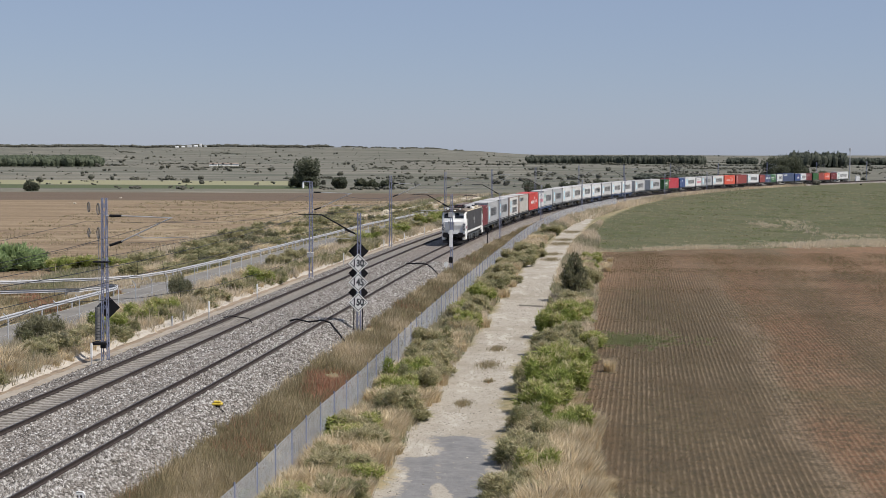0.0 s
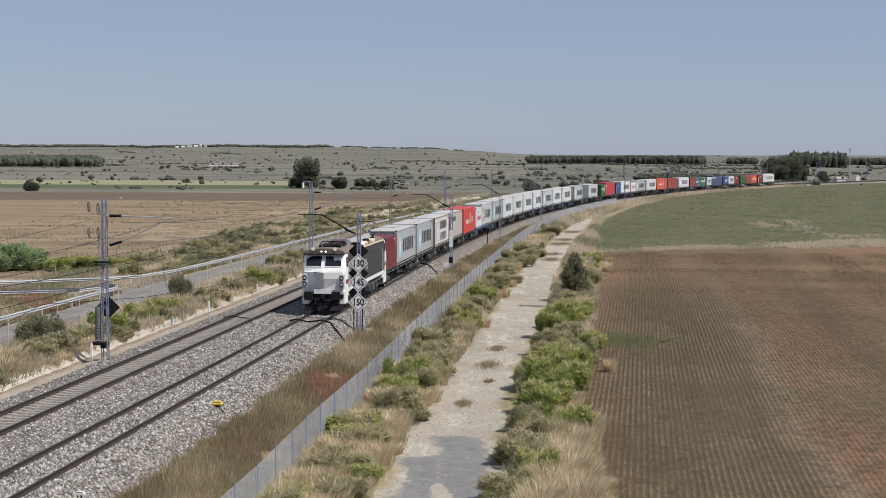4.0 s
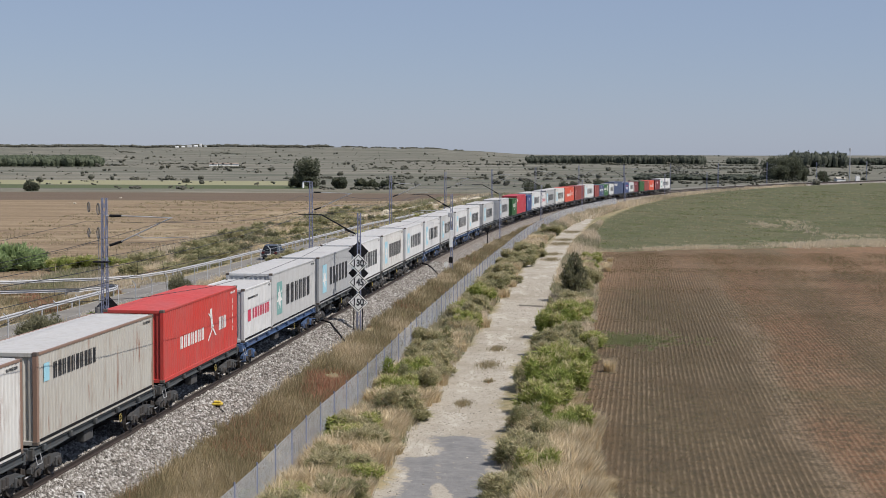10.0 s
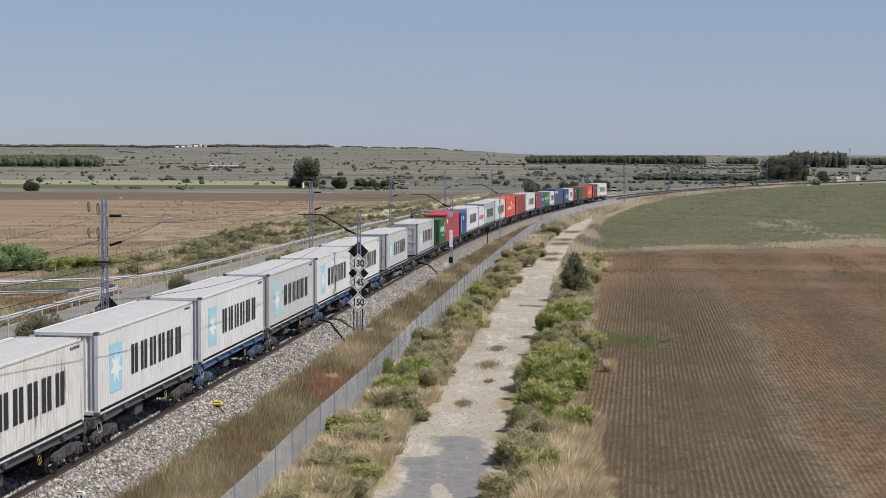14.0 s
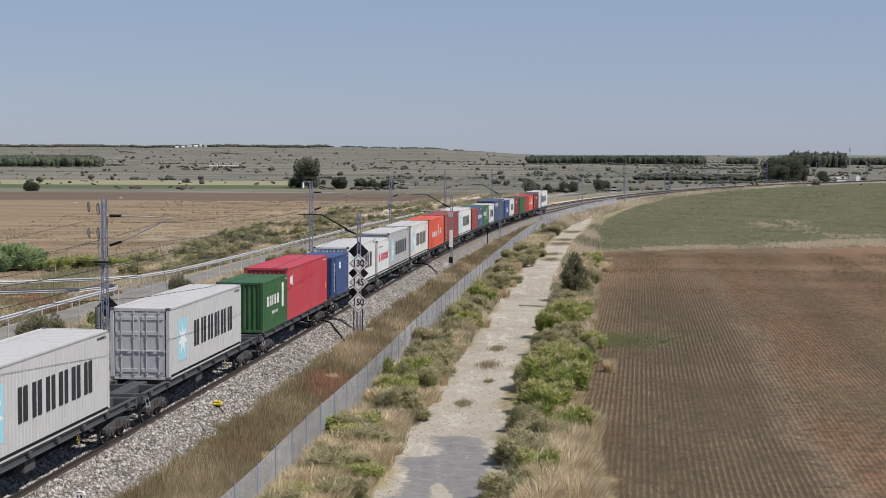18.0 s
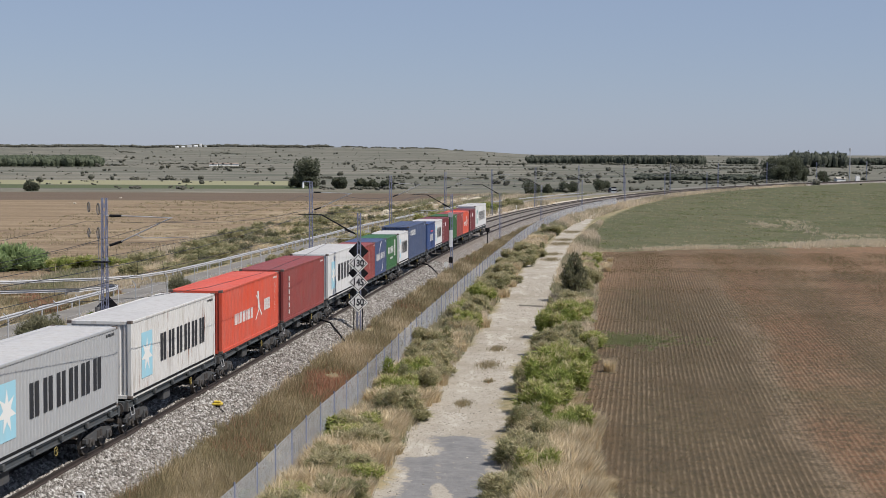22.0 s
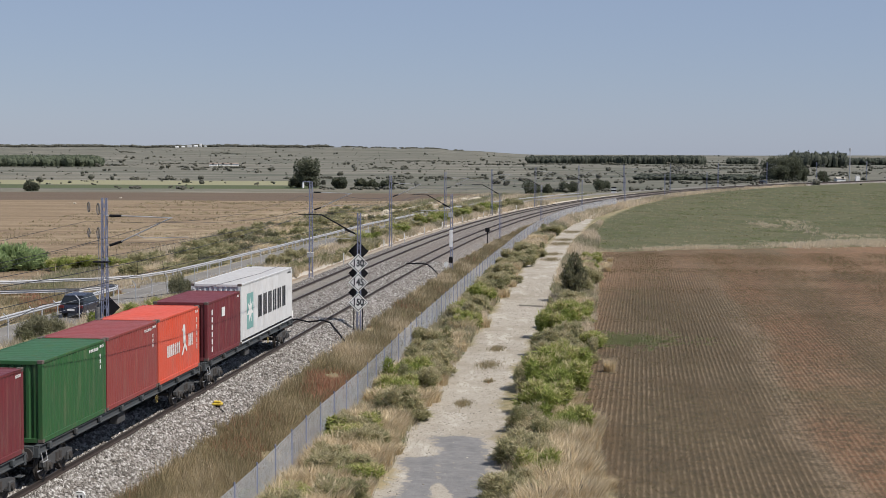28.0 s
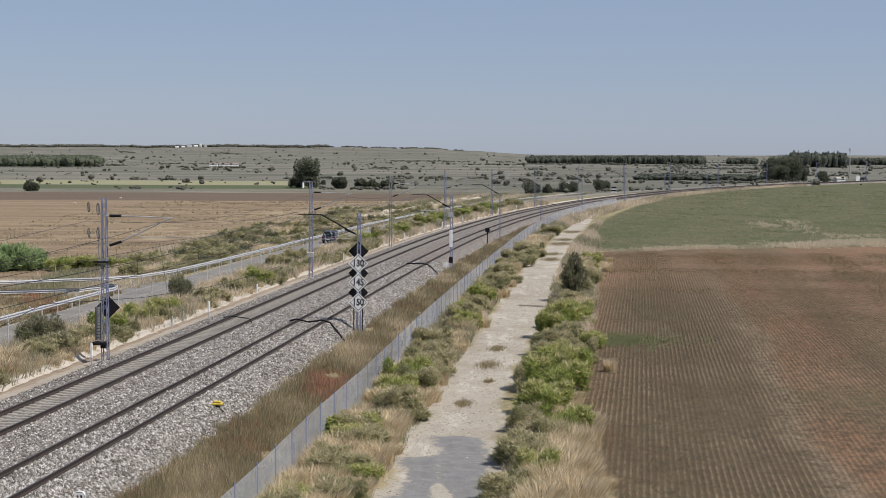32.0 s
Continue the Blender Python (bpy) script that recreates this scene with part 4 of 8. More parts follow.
def make_wagon(length, frame_mat, label):
    w = thing("container_wagon", label, "flat wagon", None, "wagons of the train")
    h = length / 2
    for sx in (-1, 1):
        x = sx * 1.12
        sp = Soup()
        rings = []
        deep = 0.28 if length > 15 else 0.24
        for y, z in ((-h + 0.35, 1.02), (-h * 0.62, 1.02), (-h * 0.45, 1.30 - deep), (h * 0.45, 1.30 - deep), (h * 0.62, 1.02), (h - 0.35, 1.02)):
            rings.append([(x - 0.07, y, z), (x + 0.09, y, z), (x + 0.09, y, z + 0.03), (x + 0.02, y, z + 0.04), (x + 0.02, y, 1.25), (x + 0.09, y, 1.26), (x + 0.09, y, 1.30), (x - 0.07, y, 1.30)])
        part("side_sill", sp.loft(rings), frame_mat, w)
        part("handrail", Soup().path([(x + 0.1, -h + 0.5, 1.05), (x + 0.16, -h + 0.5, 0.75), (x + 0.16, -h + 0.9, 0.75), (x + 0.1, -h + 0.9, 1.05)], 0.018, 6), M_GALV, w)
        part("footstep", Soup().box(x - 0.1, h - 0.9, 0.60, x + 0.12, h - 0.55, 0.63, bev=0.008), frame_mat, w)
        for k in range(int(length / 2.4)):
            y = -h + 1.2 + k * 2.4
            part("lashing_bracket", Soup().box(x + 0.05, y - 0.09, 1.10, x + 0.17, y + 0.09, 1.29, bev=0.02), frame_mat, w)
    part("centre_beam", Soup().box(-0.28, -h + 0.3, 0.92, 0.28, h - 0.3, 1.27, bev=0.02), frame_mat, w)
    for y in (-h + 0.4, -h * 0.72, -h * 0.36, 0.0, h * 0.36, h * 0.72, h - 0.4):
        part("cross_member", Soup().box(-1.05, y - 0.09, 1.0, 1.05, y + 0.09, 1.28, bev=0.015), frame_mat, w)
    part("brake_cylinder", Soup().tube((0.45, -0.6, 0.82), (0.45, 0.3, 0.82), 0.17, 12), frame_mat, w)
    part("air_tank", Soup().tube((-0.5, 0.9, 0.80), (-0.5, 2.0, 0.80), 0.20, 12), frame_mat, w)
    part("brake_gear", Soup().box(0.75, -1.3, 0.55, 1.05, -0.4, 0.95, bev=0.03), M_BOGIE, w, "dusty grey brake valve box")
    rim = Soup()
    for k in range(14):
        a, b = 6.28319 * k / 14, 6.28319 * (k + 1) / 14
        rim.tube((1.24, h * 0.30 + 0.15 * math.cos(a), 0.85 + 0.15 * math.sin(a)), (1.24, h * 0.30 + 0.15 * math.cos(b), 0.85 + 0.15 * math.sin(b)), 0.013, 5)
    for a in (0.5, 2.6, 4.7):
        rim.tube((1.24, h * 0.30, 0.85), (1.24, h * 0.30 + 0.15 * math.cos(a), 0.85 + 0.15 * math.sin(a)), 0.008, 5)
    part("brake_wheel", rim, M_WHEELY, w, "dull yellow hand brake wheel")
    for sy in (-1, 1):
        part("end_beam", Soup().box(-1.2, sy * (h - 0.42) - 0.08, 0.90, 1.2, sy * (h - 0.42) + 0.08, 1.25, bev=0.02), frame_mat, w)
        for sx in (-1, 1):
            bf = part("buffer", Soup().tube((sx * 0.9, sy * (h - 0.40), 1.06), (sx * 0.9, sy * (h - 0.08), 1.06), 0.09, 10), M_WHEEL, w)
            part("buffer_plate", Soup().tube((sx * 0.9, sy * (h - 0.09), 1.06), (sx * 0.9, sy * (h - 0.02), 1.06), 0.22, 14), M_WHEEL, bf)
        part("coupling", Soup().box(-0.06, sy * (h - 0.2) - 0.25, 0.93, 0.06, sy * (h - 0.2) + 0.25, 1.08, bev=0.02), M_WHEEL, w)
        part("hose", Soup().path([(0.35, sy * (h - 0.3), 1.0), (0.36, sy * (h - 0.12), 0.8), (0.33, sy * (h - 0.06), 0.62), (0.25, sy * (h - 0.04), 0.6)], 0.025, 6), M_DARK, w)
    inset = 2.3 if length > 15 else 1.75
    for sy in (-1, 1):
        make_bogie(w, sy * (h - inset), M_BOGIE if frame_mat is M_RUN else frame_mat)
    return w


LONG, SHORT = 19.5, 13.36
WAGONS = [(172.3, 60, 0), (188.4, 40, 0), (201.7, 40, 0), (214.6, 40, 0), (227.7, 40, 0), (243.9, 60, 1), (259.9, 40, 0), (273.0, 40, 0), (286.0, 40, 0), (299.2, 40, 0), (312.3, 40, 1), (325.4, 40, 0),
          (338.4, 40, 1), (351.6, 40, 1), (367.6, 60, 0), (386.7, 60, 0), (406.0, 60, 0), (425.5, 60, 0), (444.7, 60, 0), (461.0, 40, 0), (474.0, 40, 0), (487.0, 40, 0), (500.2, 40, 0), (516.4, 60, 0), (535.4, 60, 0), (554.7, 60, 0), (574.0, 60, 0), (593.2, 60, 0)]
WAGON_KIND = {}
for c, size, blue in WAGONS:
    m = line_pose(c * 1.025)
    if (size, blue) not in WAGON_KIND:
        words = ("blue" if blue else "dark grey-green") + (" sixty-foot" if size == 60 else " forty-foot") + " container flat wagon, grimy"
        ob = WAGON_KIND[(size, blue)] = make_wagon(LONG if size == 60 else SHORT, M_RUNBLUE if blue else M_RUN, words)
        ob.matrix_world = m
    else:
        ob = copy_thing(WAGON_KIND[(size, blue)], m)
    RUNNING.append((ob, c * 1.025, 0.0))
# lamp at the tail of the last wagon
tail = thing("tail_lamp", "white and red tail lamp on the last wagon", "tail lamp", line_pose(602.6 * 1.025, 1.05, 1.30))
part("lamp_body", Soup().box(-0.13, -0.10, 0, 0.13, 0.10, 0.42, bev=0.03), M_WHITE, tail)
part("lamp_lens", Soup().tube((0, 0.10, 0.24), (0, 0.13, 0.24), 0.09, 12), M_REDINK, tail, "red lens")
TAIL = tail

def make_loco():
    lo = thing("electric_locomotive", "white and dark grey electric locomotive, worn", "locomotive", line_pose(156.4))
    white = painted("loco_white", (0.82, 0.82, 0.80), 0.4, (0.36, 0.32, 0.27), 0.5)
    grey = painted("loco_grey", (0.042, 0.040, 0.043), 0.5, (0.085, 0.07, 0.055), 0.5)
    roofm = painted("loco_roof", (0.17, 0.135, 0.105), 0.85, (0.07, 0.055, 0.04), 0.8, streaks=False)
    cream = painted("loco_cream", (0.58, 0.50, 0.36), 0.7, (0.25, 0.18, 0.10), 0.7)
    greyroof = painted("loco_roof_grey", (0.30, 0.30, 0.31), 0.7, (0.15, 0.13, 0.11), 0.6)
    purple = painted("loco_purple", (0.20, 0.035, 0.075), 0.45, (0.15, 0.1, 0.1), 0.3)
    nosem = painted("loco_nose_grey", (0.56, 0.56, 0.56), 0.5, (0.25, 0.23, 0.2), 0.4)
    lamp = mat("headlamp_glow", (1, 0.95, 0.85), 0.3)
    lamp.node_tree.nodes["Principled BSDF"].inputs["Emission Color"].default_value = (1, 0.93, 0.8, 1)
    lamp.node_tree.nodes["Principled BSDF"].inputs["Emission Strength"].default_value = 3.0
    H = 1.48
    # body between the cabs
    part("side_panel", Soup().box(H - 0.07, -7.55, 1.38, H, 7.55, 3.52, bev=0.012), grey, lo, "dark grey body side")
    part("side_panel", Soup().box(-H, -7.55, 1.38, -H + 0.07, 7.55, 3.52, bev=0.012), grey, lo)
    part("skirt", Soup().box(H - 0.06, -7.7, 1.20, H + 0.008, 7.7, 1.37, bev=0.012), white, lo, "white skirt")
    part("skirt", Soup().box(-H - 0.008, -7.7, 1.20, -H + 0.06, 7.7, 1.37, bev=0.012), white, lo)
    part("underframe", Soup().box(-1.3, -9.4, 0.85, 1.3, 9.4, 1.12, bev=0.03), M_RUN, lo)
    part("inner_wall", Soup().box(-H + 0.1, -7.6, 1.1, H - 0.1, 7.6, 3.5), grey, lo)
    ring = lambda y, s=1.0: [(-H * s, y, 3.50), (-1.30 * s, y, 3.72), (-0.95 * s, y, 3.86), (0, y, 3.92), (0.95 * s, y, 3.86), (1.30 * s, y, 3.72), (H * s, y, 3.50)]
    part("roof", Soup().loft([ring(-9.0, 0.95), ring(-8.2), ring(8.2), ring(9.0, 0.95)], caps=True), roofm, lo, "rusty brown roof")
    for sx in (-1, 1):
        part("roof_edge", Soup().box(sx * 1.40 - 0.10, -7.9, 3.50, sx * 1.40 + 0.10, 7.9, 3.62, bev=0.03), cream, lo, "cream roof edge")
    # raised ventilation hoods with sloping sides
    for y0, y1 in ((-3.2, 2.2), (2.9, 6.0)):
        sec = lambda y, q: [(-1.0 * q, y, 3.84), (-0.62 * q, y, 4.28), (0.62 * q, y, 4.28), (1.0 * q, y, 3.84)]
        part("roof_hood", Soup().loft([sec(y0, 0.9), sec(y0 + 0.25, 1.0), sec(y1 - 0.25, 1.0), sec(y1, 0.9)]), greyroof, lo, "grey sloping ventilation hood")
        part("hood_top", Soup().box(-0.58, y0 + 0.3, 4.282, 0.58, y1 - 0.3, 4.30), roofm, lo)
    for k in range(4):
        y = 0.2 + k * 0.55
        part("vent_window", Soup().add([(1.015, y, 3.86), (1.015, y + 0.45, 3.86), (0.68, y + 0.45, 4.25), (0.68, y, 4.25)], [(0, 1, 2, 3)]), M_GALV, lo)
    for y0, y1 in ((-1.9, -0.7), (-0.55, 0.55), (2.6, 4.1)):
        part("roof_box", Soup().box(1.0, y0, 3.62, 1.42, y1, 3.93, bev=0.08), cream if y0 != -1.9 else white, lo, "cream equipment box on the roof edge")
    for y in (-3.4, -2.7, 1.2, 1.7, 2.2, 4.8):
        part("resistor", Soup().box(0.75, y - 0.18, 3.75, 1.2, y + 0.18, 4.02, bev=0.03), M_BLACK, lo)
    # cabs
    for sgn in (-1, 1):
        Y = lambda y: y * -sgn
        rings = []
        for z, yc, ys, hw in ((1.0, 9.50, 9.42, 1.40), (1.32, 9.68, 9.52, H), (1.95, 9.98, 9.62, H), (2.30, 10.02, 9.66, H), (2.52, 9.80, 9.58, H), (3.46, 9.30, 9.20, 1.42)):
            pts = [(-hw, 7.55), (-hw, ys - 0.25), (-hw + 0.16, ys), (0, yc), (hw - 0.16, ys), (hw, ys - 0.25), (hw, 7.55)]
            rings.append([(x, Y(y), z) for x, y in pts])
        cab = part("cab", Soup().loft(rings), white, lo, "white driver's cab")
        face = lambda x, z: 9.83 - 0.55 * (z - 2.5) + 0.035 - abs(x) * 0.16
        for sx in (-1, 1):
            fr = [(sx * 0.08, 2.62), (sx * 1.26, 2.62), (sx * 1.22, 3.39), (sx * 0.08, 3.39)]
            wn_ = [(sx * 0.13, 2.67), (sx * 1.21, 2.67), (sx * 1.16, 3.33), (sx * 0.13, 3.33)]
            order = (0, 1, 2, 3) if sx * -sgn < 0 else (3, 2, 1, 0)
            part("window_frame", Soup().add([(x, Y(face(x, z)), z) for x, z in fr], [order]), white, cab)
            part("windscreen", Soup().add([(x, Y(face(x, z) + 0.012), z) for x, z in wn_], [order]), M_GLASS, cab, "dark windscreen")
            part("wiper", Soup().tube((sx * 0.62, Y(face(0.62, 2.66) + 0.04), 2.66), (sx * 0.35, Y(face(0.35, 3.1) + 0.04), 3.1), 0.012, 5), M_BLACK, cab)
            part("lamp_housing", Soup().box(sx * 1.26 - 0.19, Y(9.58) - 0.14, 1.42, sx * 1.26 + 0.19, Y(9.58) + 0.14, 2.20, bev=0.05), nosem, cab, "pale grey lamp housing")
            for z in (1.62, 1.98):
                part("head_lamp", Soup().tube((sx * 1.26, Y(9.66), z), (sx * 1.26, Y(9.76), z), 0.145, 16), M_BLACK, cab, "round lamp in a dark ring")
                part("lamp_glass", Soup().tube((sx * 1.26, Y(9.75), z), (sx * 1.26, Y(9.772), z), 0.085, 12), M_GALV, cab)
            part("side_window", Soup().box(sx * (H + 0.002) - 0.012, Y(8.72) - 0.28, 2.55, sx * (H + 0.002) + 0.012, Y(8.72) + 0.28, 3.28, bev=0.005), M_GLASS, cab, "dark cab side window")
            part("cab_door", Soup().box(sx * (H + 0.004) - 0.014, Y(8.02) - 0.22, 1.4, sx * (H + 0.004) + 0.014, Y(8.02) + 0.22, 3.45, bev=0.006), grey, cab, "dark cab door")
            part("band", Soup().box(sx * (H + 0.003) - 0.01, Y(8.82) - 0.50, 1.62, sx * (H + 0.003) + 0.01, Y(8.82) + 0.50, 1.86), purple, cab, "purple band")
            part("front_skirt", Soup().box(sx * 1.25 - 0.22, Y(8.9) - 0.6, 0.55, sx * 1.25 + 0.22, Y(8.9) + 0.62, 1.30, bev=0.05), white, cab, "white corner skirt")
            part("handrail", Soup().tube((sx * 1.53, Y(8.2), 1.3), (sx * 1.53, Y(8.2), 2.6), 0.018, 6), M_GALV, cab)
            bf = part("buffer", Soup().tube((sx * 0.92, Y(9.5), 1.06), (sx * 0.92, Y(10.05), 1.06), 0.12, 12), M_BLACK, cab)
            part("buffer_plate", Soup().box(sx * 0.92 - 0.30, Y(10.09) - 0.04, 0.84, sx * 0.92 + 0.30, Y(10.09) + 0.04, 1.28, bev=0.035), M_BLACK, bf)
        part("visor", Soup().box(-1.36, Y(9.36) - 0.30, 3.44, 1.38, Y(9.36) + 0.30, 3.53, bev=0.03), M_BLACK, cab, "black visor over the windscreens")
        # grey wedge: partly paint, partly shading of the nose's left face put into colour
        part("nose_panel", Soup().add([(-0.50, Y(9.80), 1.42), (0.05, Y(9.84), 1.42), (0.10, Y(10.055), 2.28), (-0.62, Y(9.925), 2.28)], [(0, 1, 2, 3) if sgn > 0 else (3, 2, 1, 0)]), nosem, cab, "grey nose wedge, grey paint with the nose's shading in its colour")
        part("plate", Soup().box(-0.62, Y(9.76) - 0.02, 1.16, 0.62, Y(9.76) + 0.02, 1.38, bev=0.006), M_WHITE, cab, "blank white plate")
        part("bumper", Soup().box(-1.36, Y(9.52) - 0.16, 0.92, 1.36, Y(9.52) + 0.16, 1.14, bev=0.03), M_BLACK, cab)
        part("coupling", Soup().box(-0.09, Y(9.85) - 0.28, 0.90, 0.09, Y(9.85) + 0.28, 1.12, bev=0.03), M_BLACK, cab)
        for x in (-0.5, -0.32, 0.4):
            part("hose", Soup().path([(x, Y(9.7), 0.95), (x + 0.04, Y(9.92), 0.75), (x + 0.1, Y(9.9), 0.5), (x + 0.22, Y(9.85), 0.55)], 0.03, 6), M_DARK, cab)
        pl = [[(x, Y(9.55 + 0.25 * (1 - abs(x) / 1.3)), 0.14), (x, Y(9.62 + 0.25 * (1 - abs(x) / 1.3)), 0.14), (x, Y(9.45), 0.52), (x, Y(9.40), 0.52)] for x in (-1.3, -0.65, 0, 0.65, 1.3)]
        part("snow_plough", Soup().loft(pl), M_BLACK, cab, "dark steel plough")
        for k in range(5):
            part("front_mark", Soup().box(-0.62 + k * 0.13, Y(9.93) - 0.02, 2.24, -0.55 + k * 0.13, Y(9.93) + 0.02, 2.34), M_BLACK, cab)
        if sgn > 0:
            for x in (-0.14, 0.14):
                part("top_lamp", Soup().tube((x, Y(9.30), 3.72), (x, Y(9.52), 3.72), 0.10, 12), M_BLACK, cab)
                part("lit_lamp", Soup().tube((x, Y(9.52), 3.72), (x, Y(9.535), 3.72), 0.06, 12), lamp, cab, "lit headlamp")
            for x in (-0.75, 0.75):
                part("horn", Soup().tube((x, Y(9.0), 3.86), (x, Y(9.35), 3.88), 0.05, 10, 0.13), M_WHITE, cab, "white horn")
    for words, y, z, w, h, n in (("white lettering bars", -0.3, 2.22, 1.25, 0.32, 5), ("pale small lettering bars", 0.2, 1.92, 1.1, 0.17, 8)):
        ob = part("lettering", bars(y - w, z, -w, h, n), M_PALE if n == 5 else M_GALV, lo, words)
        ob.location = (H + 0.006, 0, 0)
    part("hatch", Soup().box(H - 0.005, 5.6, 2.5, H + 0.012, 6.6, 3.25, bev=0.006), M_BOGIE, lo, "dull grey panel on the side")
    # pantographs
    red = painted("pantograph_red", (0.10, 0.028, 0.03), 0.55, (0.1, 0.05, 0.05), 0.4)
    for y, up in ((-6.4, 0), (6.6, 1)):
        pg = part("pantograph", Soup().box(-0.75, y - 0.9, 4.02, 0.75, y + 0.9, 4.07, bev=0.01), M_BLACK, lo, "folded or raised pantograph")
        for sx in (-1, 1):
            for q in (-0.8, 0.8):
                part("insulator", Soup().tube((sx * 0.7, y + q, 3.80), (sx * 0.7, y + q, 4.03), 0.07, 10), M_BLACK, pg)
        ez, ey, tz = (4.6, y - 1.2, 5.2) if up else (4.18, y - 1.1, 4.25)
        for sx in (-1, 1):
            part("lower_arm", Soup().tube((sx * 0.45, y + 0.7, 4.08), (sx * 0.2, ey, ez), 0.05, 8), red, pg)
            part("upper_arm", Soup().tube((sx * 0.2, ey, ez), (sx * 0.55, y + 0.5, tz), 0.03, 8), red, pg)
        part("collector", Soup().path([(-0.95, y + 0.5, tz - 0.2), (-0.7, y + 0.5, tz + 0.02), (0.7, y + 0.5, tz + 0.02), (0.95, y + 0.5, tz - 0.2)], 0.04, 6), M_BLACK, pg)
    for y in (-5.0, -4.4, -3.8):
        part("roof_switch", Soup().box(-0.5, y - 0.15, 3.88, 0.5, y + 0.15, 4.15, bev=0.04), M_BLACK, lo)
        for x in (-0.8, 0.8):
            part("roof_insulator", Soup().tube((x, y, 3.8), (x, y, 4.2), 0.06, 8), greyroof, lo)
    part("bus_bar", Soup().path([(0.3, -6.0, 4.2), (0.35, -3.0, 4.35), (0.35, 6.0, 4.35)], 0.02, 6), red, lo)
    for y in (-6.7, 0.0, 6.7):
        make_bogie(lo, y, M_BOGIE, 2.5, 0.56)
        for sx in (-1, 1):
            for q in (-1.7, 1.7):
                part("sand_box", Soup().box(sx * 1.25 - 0.16, y + q - 0.25, 0.45, sx * 1.25 + 0.16, y + q + 0.25, 0.98, bev=0.05), M_RUN, lo)
    for sx in (-1, 1):
        for y in (-3.3, 3.3):
            part("battery_box", Soup().box(sx * 1.2 - 0.22, y - 0.55, 0.40, sx * 1.2 + 0.22, y + 0.55, 0.98, bev=0.05), M_RUN, lo)
    done = set()
    low = {o.name for q in lo.children if q.name.startswith("bogie") for o in (q, *q.children_recursive)}
    for o in lo.children_recursive:
        if o.type != "MESH" or o.name in low or o.data.name in done or o.name.startswith(("sand_box", "battery_box")):
            continue
        done.add(o.data.name)
        for v in o.data.vertices:
            v.co.z = float(np.interp(v.co.z, [0, 1.0, 1.45, 2.3, 2.52, 3.46, 3.6, 6.0], [0, 1.05, 1.72, 2.75, 3.02, 3.93, 4.03, 6.2]))
    RUNNING.append((lo, 156.4, 0.0))


make_loco()
RUNNING.append((TAIL, 602.6 * 1.025, 1.30, 1.05))



# ---- lineside ----
def lattice_mast(s, off, z, height, label, top=0.22, foot=0.32, arm=None):
    """A four-legged lattice mast of angle steel; arm: reach of its cantilever, to the right or (negative) to the left."""
    ob = thing("catenary_mast", label, "catenary mast", line_pose(s, off, z), "catenary masts")
    leg = lambda sx, sy: Soup().loft([[(sx * w + a, sy * w + b, q) for a, b in ((-0.026, -0.026), (0.026, -0.026), (0.026, 0.026), (-0.026, 0.026))] for w, q in ((foot / 2, 0), (top / 2, height))])
    for sx in (-1, 1):
        for sy in (-1, 1):
            part("leg", leg(sx, sy), M_MAST, ob)
    n = int(height / 0.62)
    near = s < 130
    for face in range(4 if near else 2):
        turn = Matrix.Rotation(face * math.pi / 2, 4, "Z")
        whole = Soup()
        for k in range(n):
            za, zb = height * k / n, height * (k + 1) / n
            wa, wb = (foot + (top - foot) * za / height) / 2, (foot + (top - foot) * zb / height) / 2
            sg = 1 if k % 2 else -1
            sp = Soup() if near else whole
            sp.tube(turn @ Vector((-wa * sg, wa, za)), turn @ Vector((wb * sg, wb, zb)), 0.015, 4)
            if near:
                part("brace", sp, M_MAST, ob)
        if not near:
            tagged(part("bracing", whole, M_MAST, ob), kind="stuff")
    part("foundation", Soup().box(-0.4, -0.4, -0.9, 0.4, 0.4, 0.06, bev=0.03), M_CONC, ob)
    if arm:
        g = 1 if arm > 0 else -1
        r = abs(arm)
        t1, t2 = 7.9 if g > 0 else 6.5, 6.3 if g > 0 else 5.9
        for zz in (t1, t2) if g > 0 else (t1,):
            part("insulator", Soup().tube((g * 0.30, 0, zz), (g * 0.95, 0, zz + (0.0 if g > 0 else 0.25) + (0.22 if zz == t2 and g > 0 else 0)), 0.07 if g > 0 else 0.05, 10), M_BLACK, ob, "dark brown insulator")
            part("insulator_clamp", Soup().tube((g * 0.12, 0, zz), (g * 0.32, 0, zz), 0.04, 8), M_GALV, ob)
        if g > 0:
            part("top_tube", Soup().tube((0.9, 0, t1), (r, 0, t1 - 0.08), 0.028, 8), M_GALV, ob)
            part("strut_tube", Soup().tube((0.9, 0, t2 + 0.2), (r - 0.1, 0, t1 - 0.1), 0.032, 8), M_GALV, ob)
            part("steady_arm", Soup().path([(1.7, 0, t2 + 0.62), (2.2, 0, t2 + 0.42), (r + 0.9, 0, t2 + 0.5)], 0.02, 6), M_GALV, ob)
        else:
            part("boom", Soup().tube((-0.2, 0, t1 - 0.05), (-r * 0.62, 0, t1 + 1.2), 0.045, 8).tube((-r * 0.62, 0, t1 + 1.2), (-r, 0, t1 + 1.22), 0.032, 8), M_BLACK, ob, "dark slanting boom")
            part("steady_arm", Soup().path([(-0.5, 0, t2 + 0.25), (-r * 0.8, 0, t2 + 0.2), (-r, 0, t2)], 0.02, 6), M_GALV, ob)
    return ob


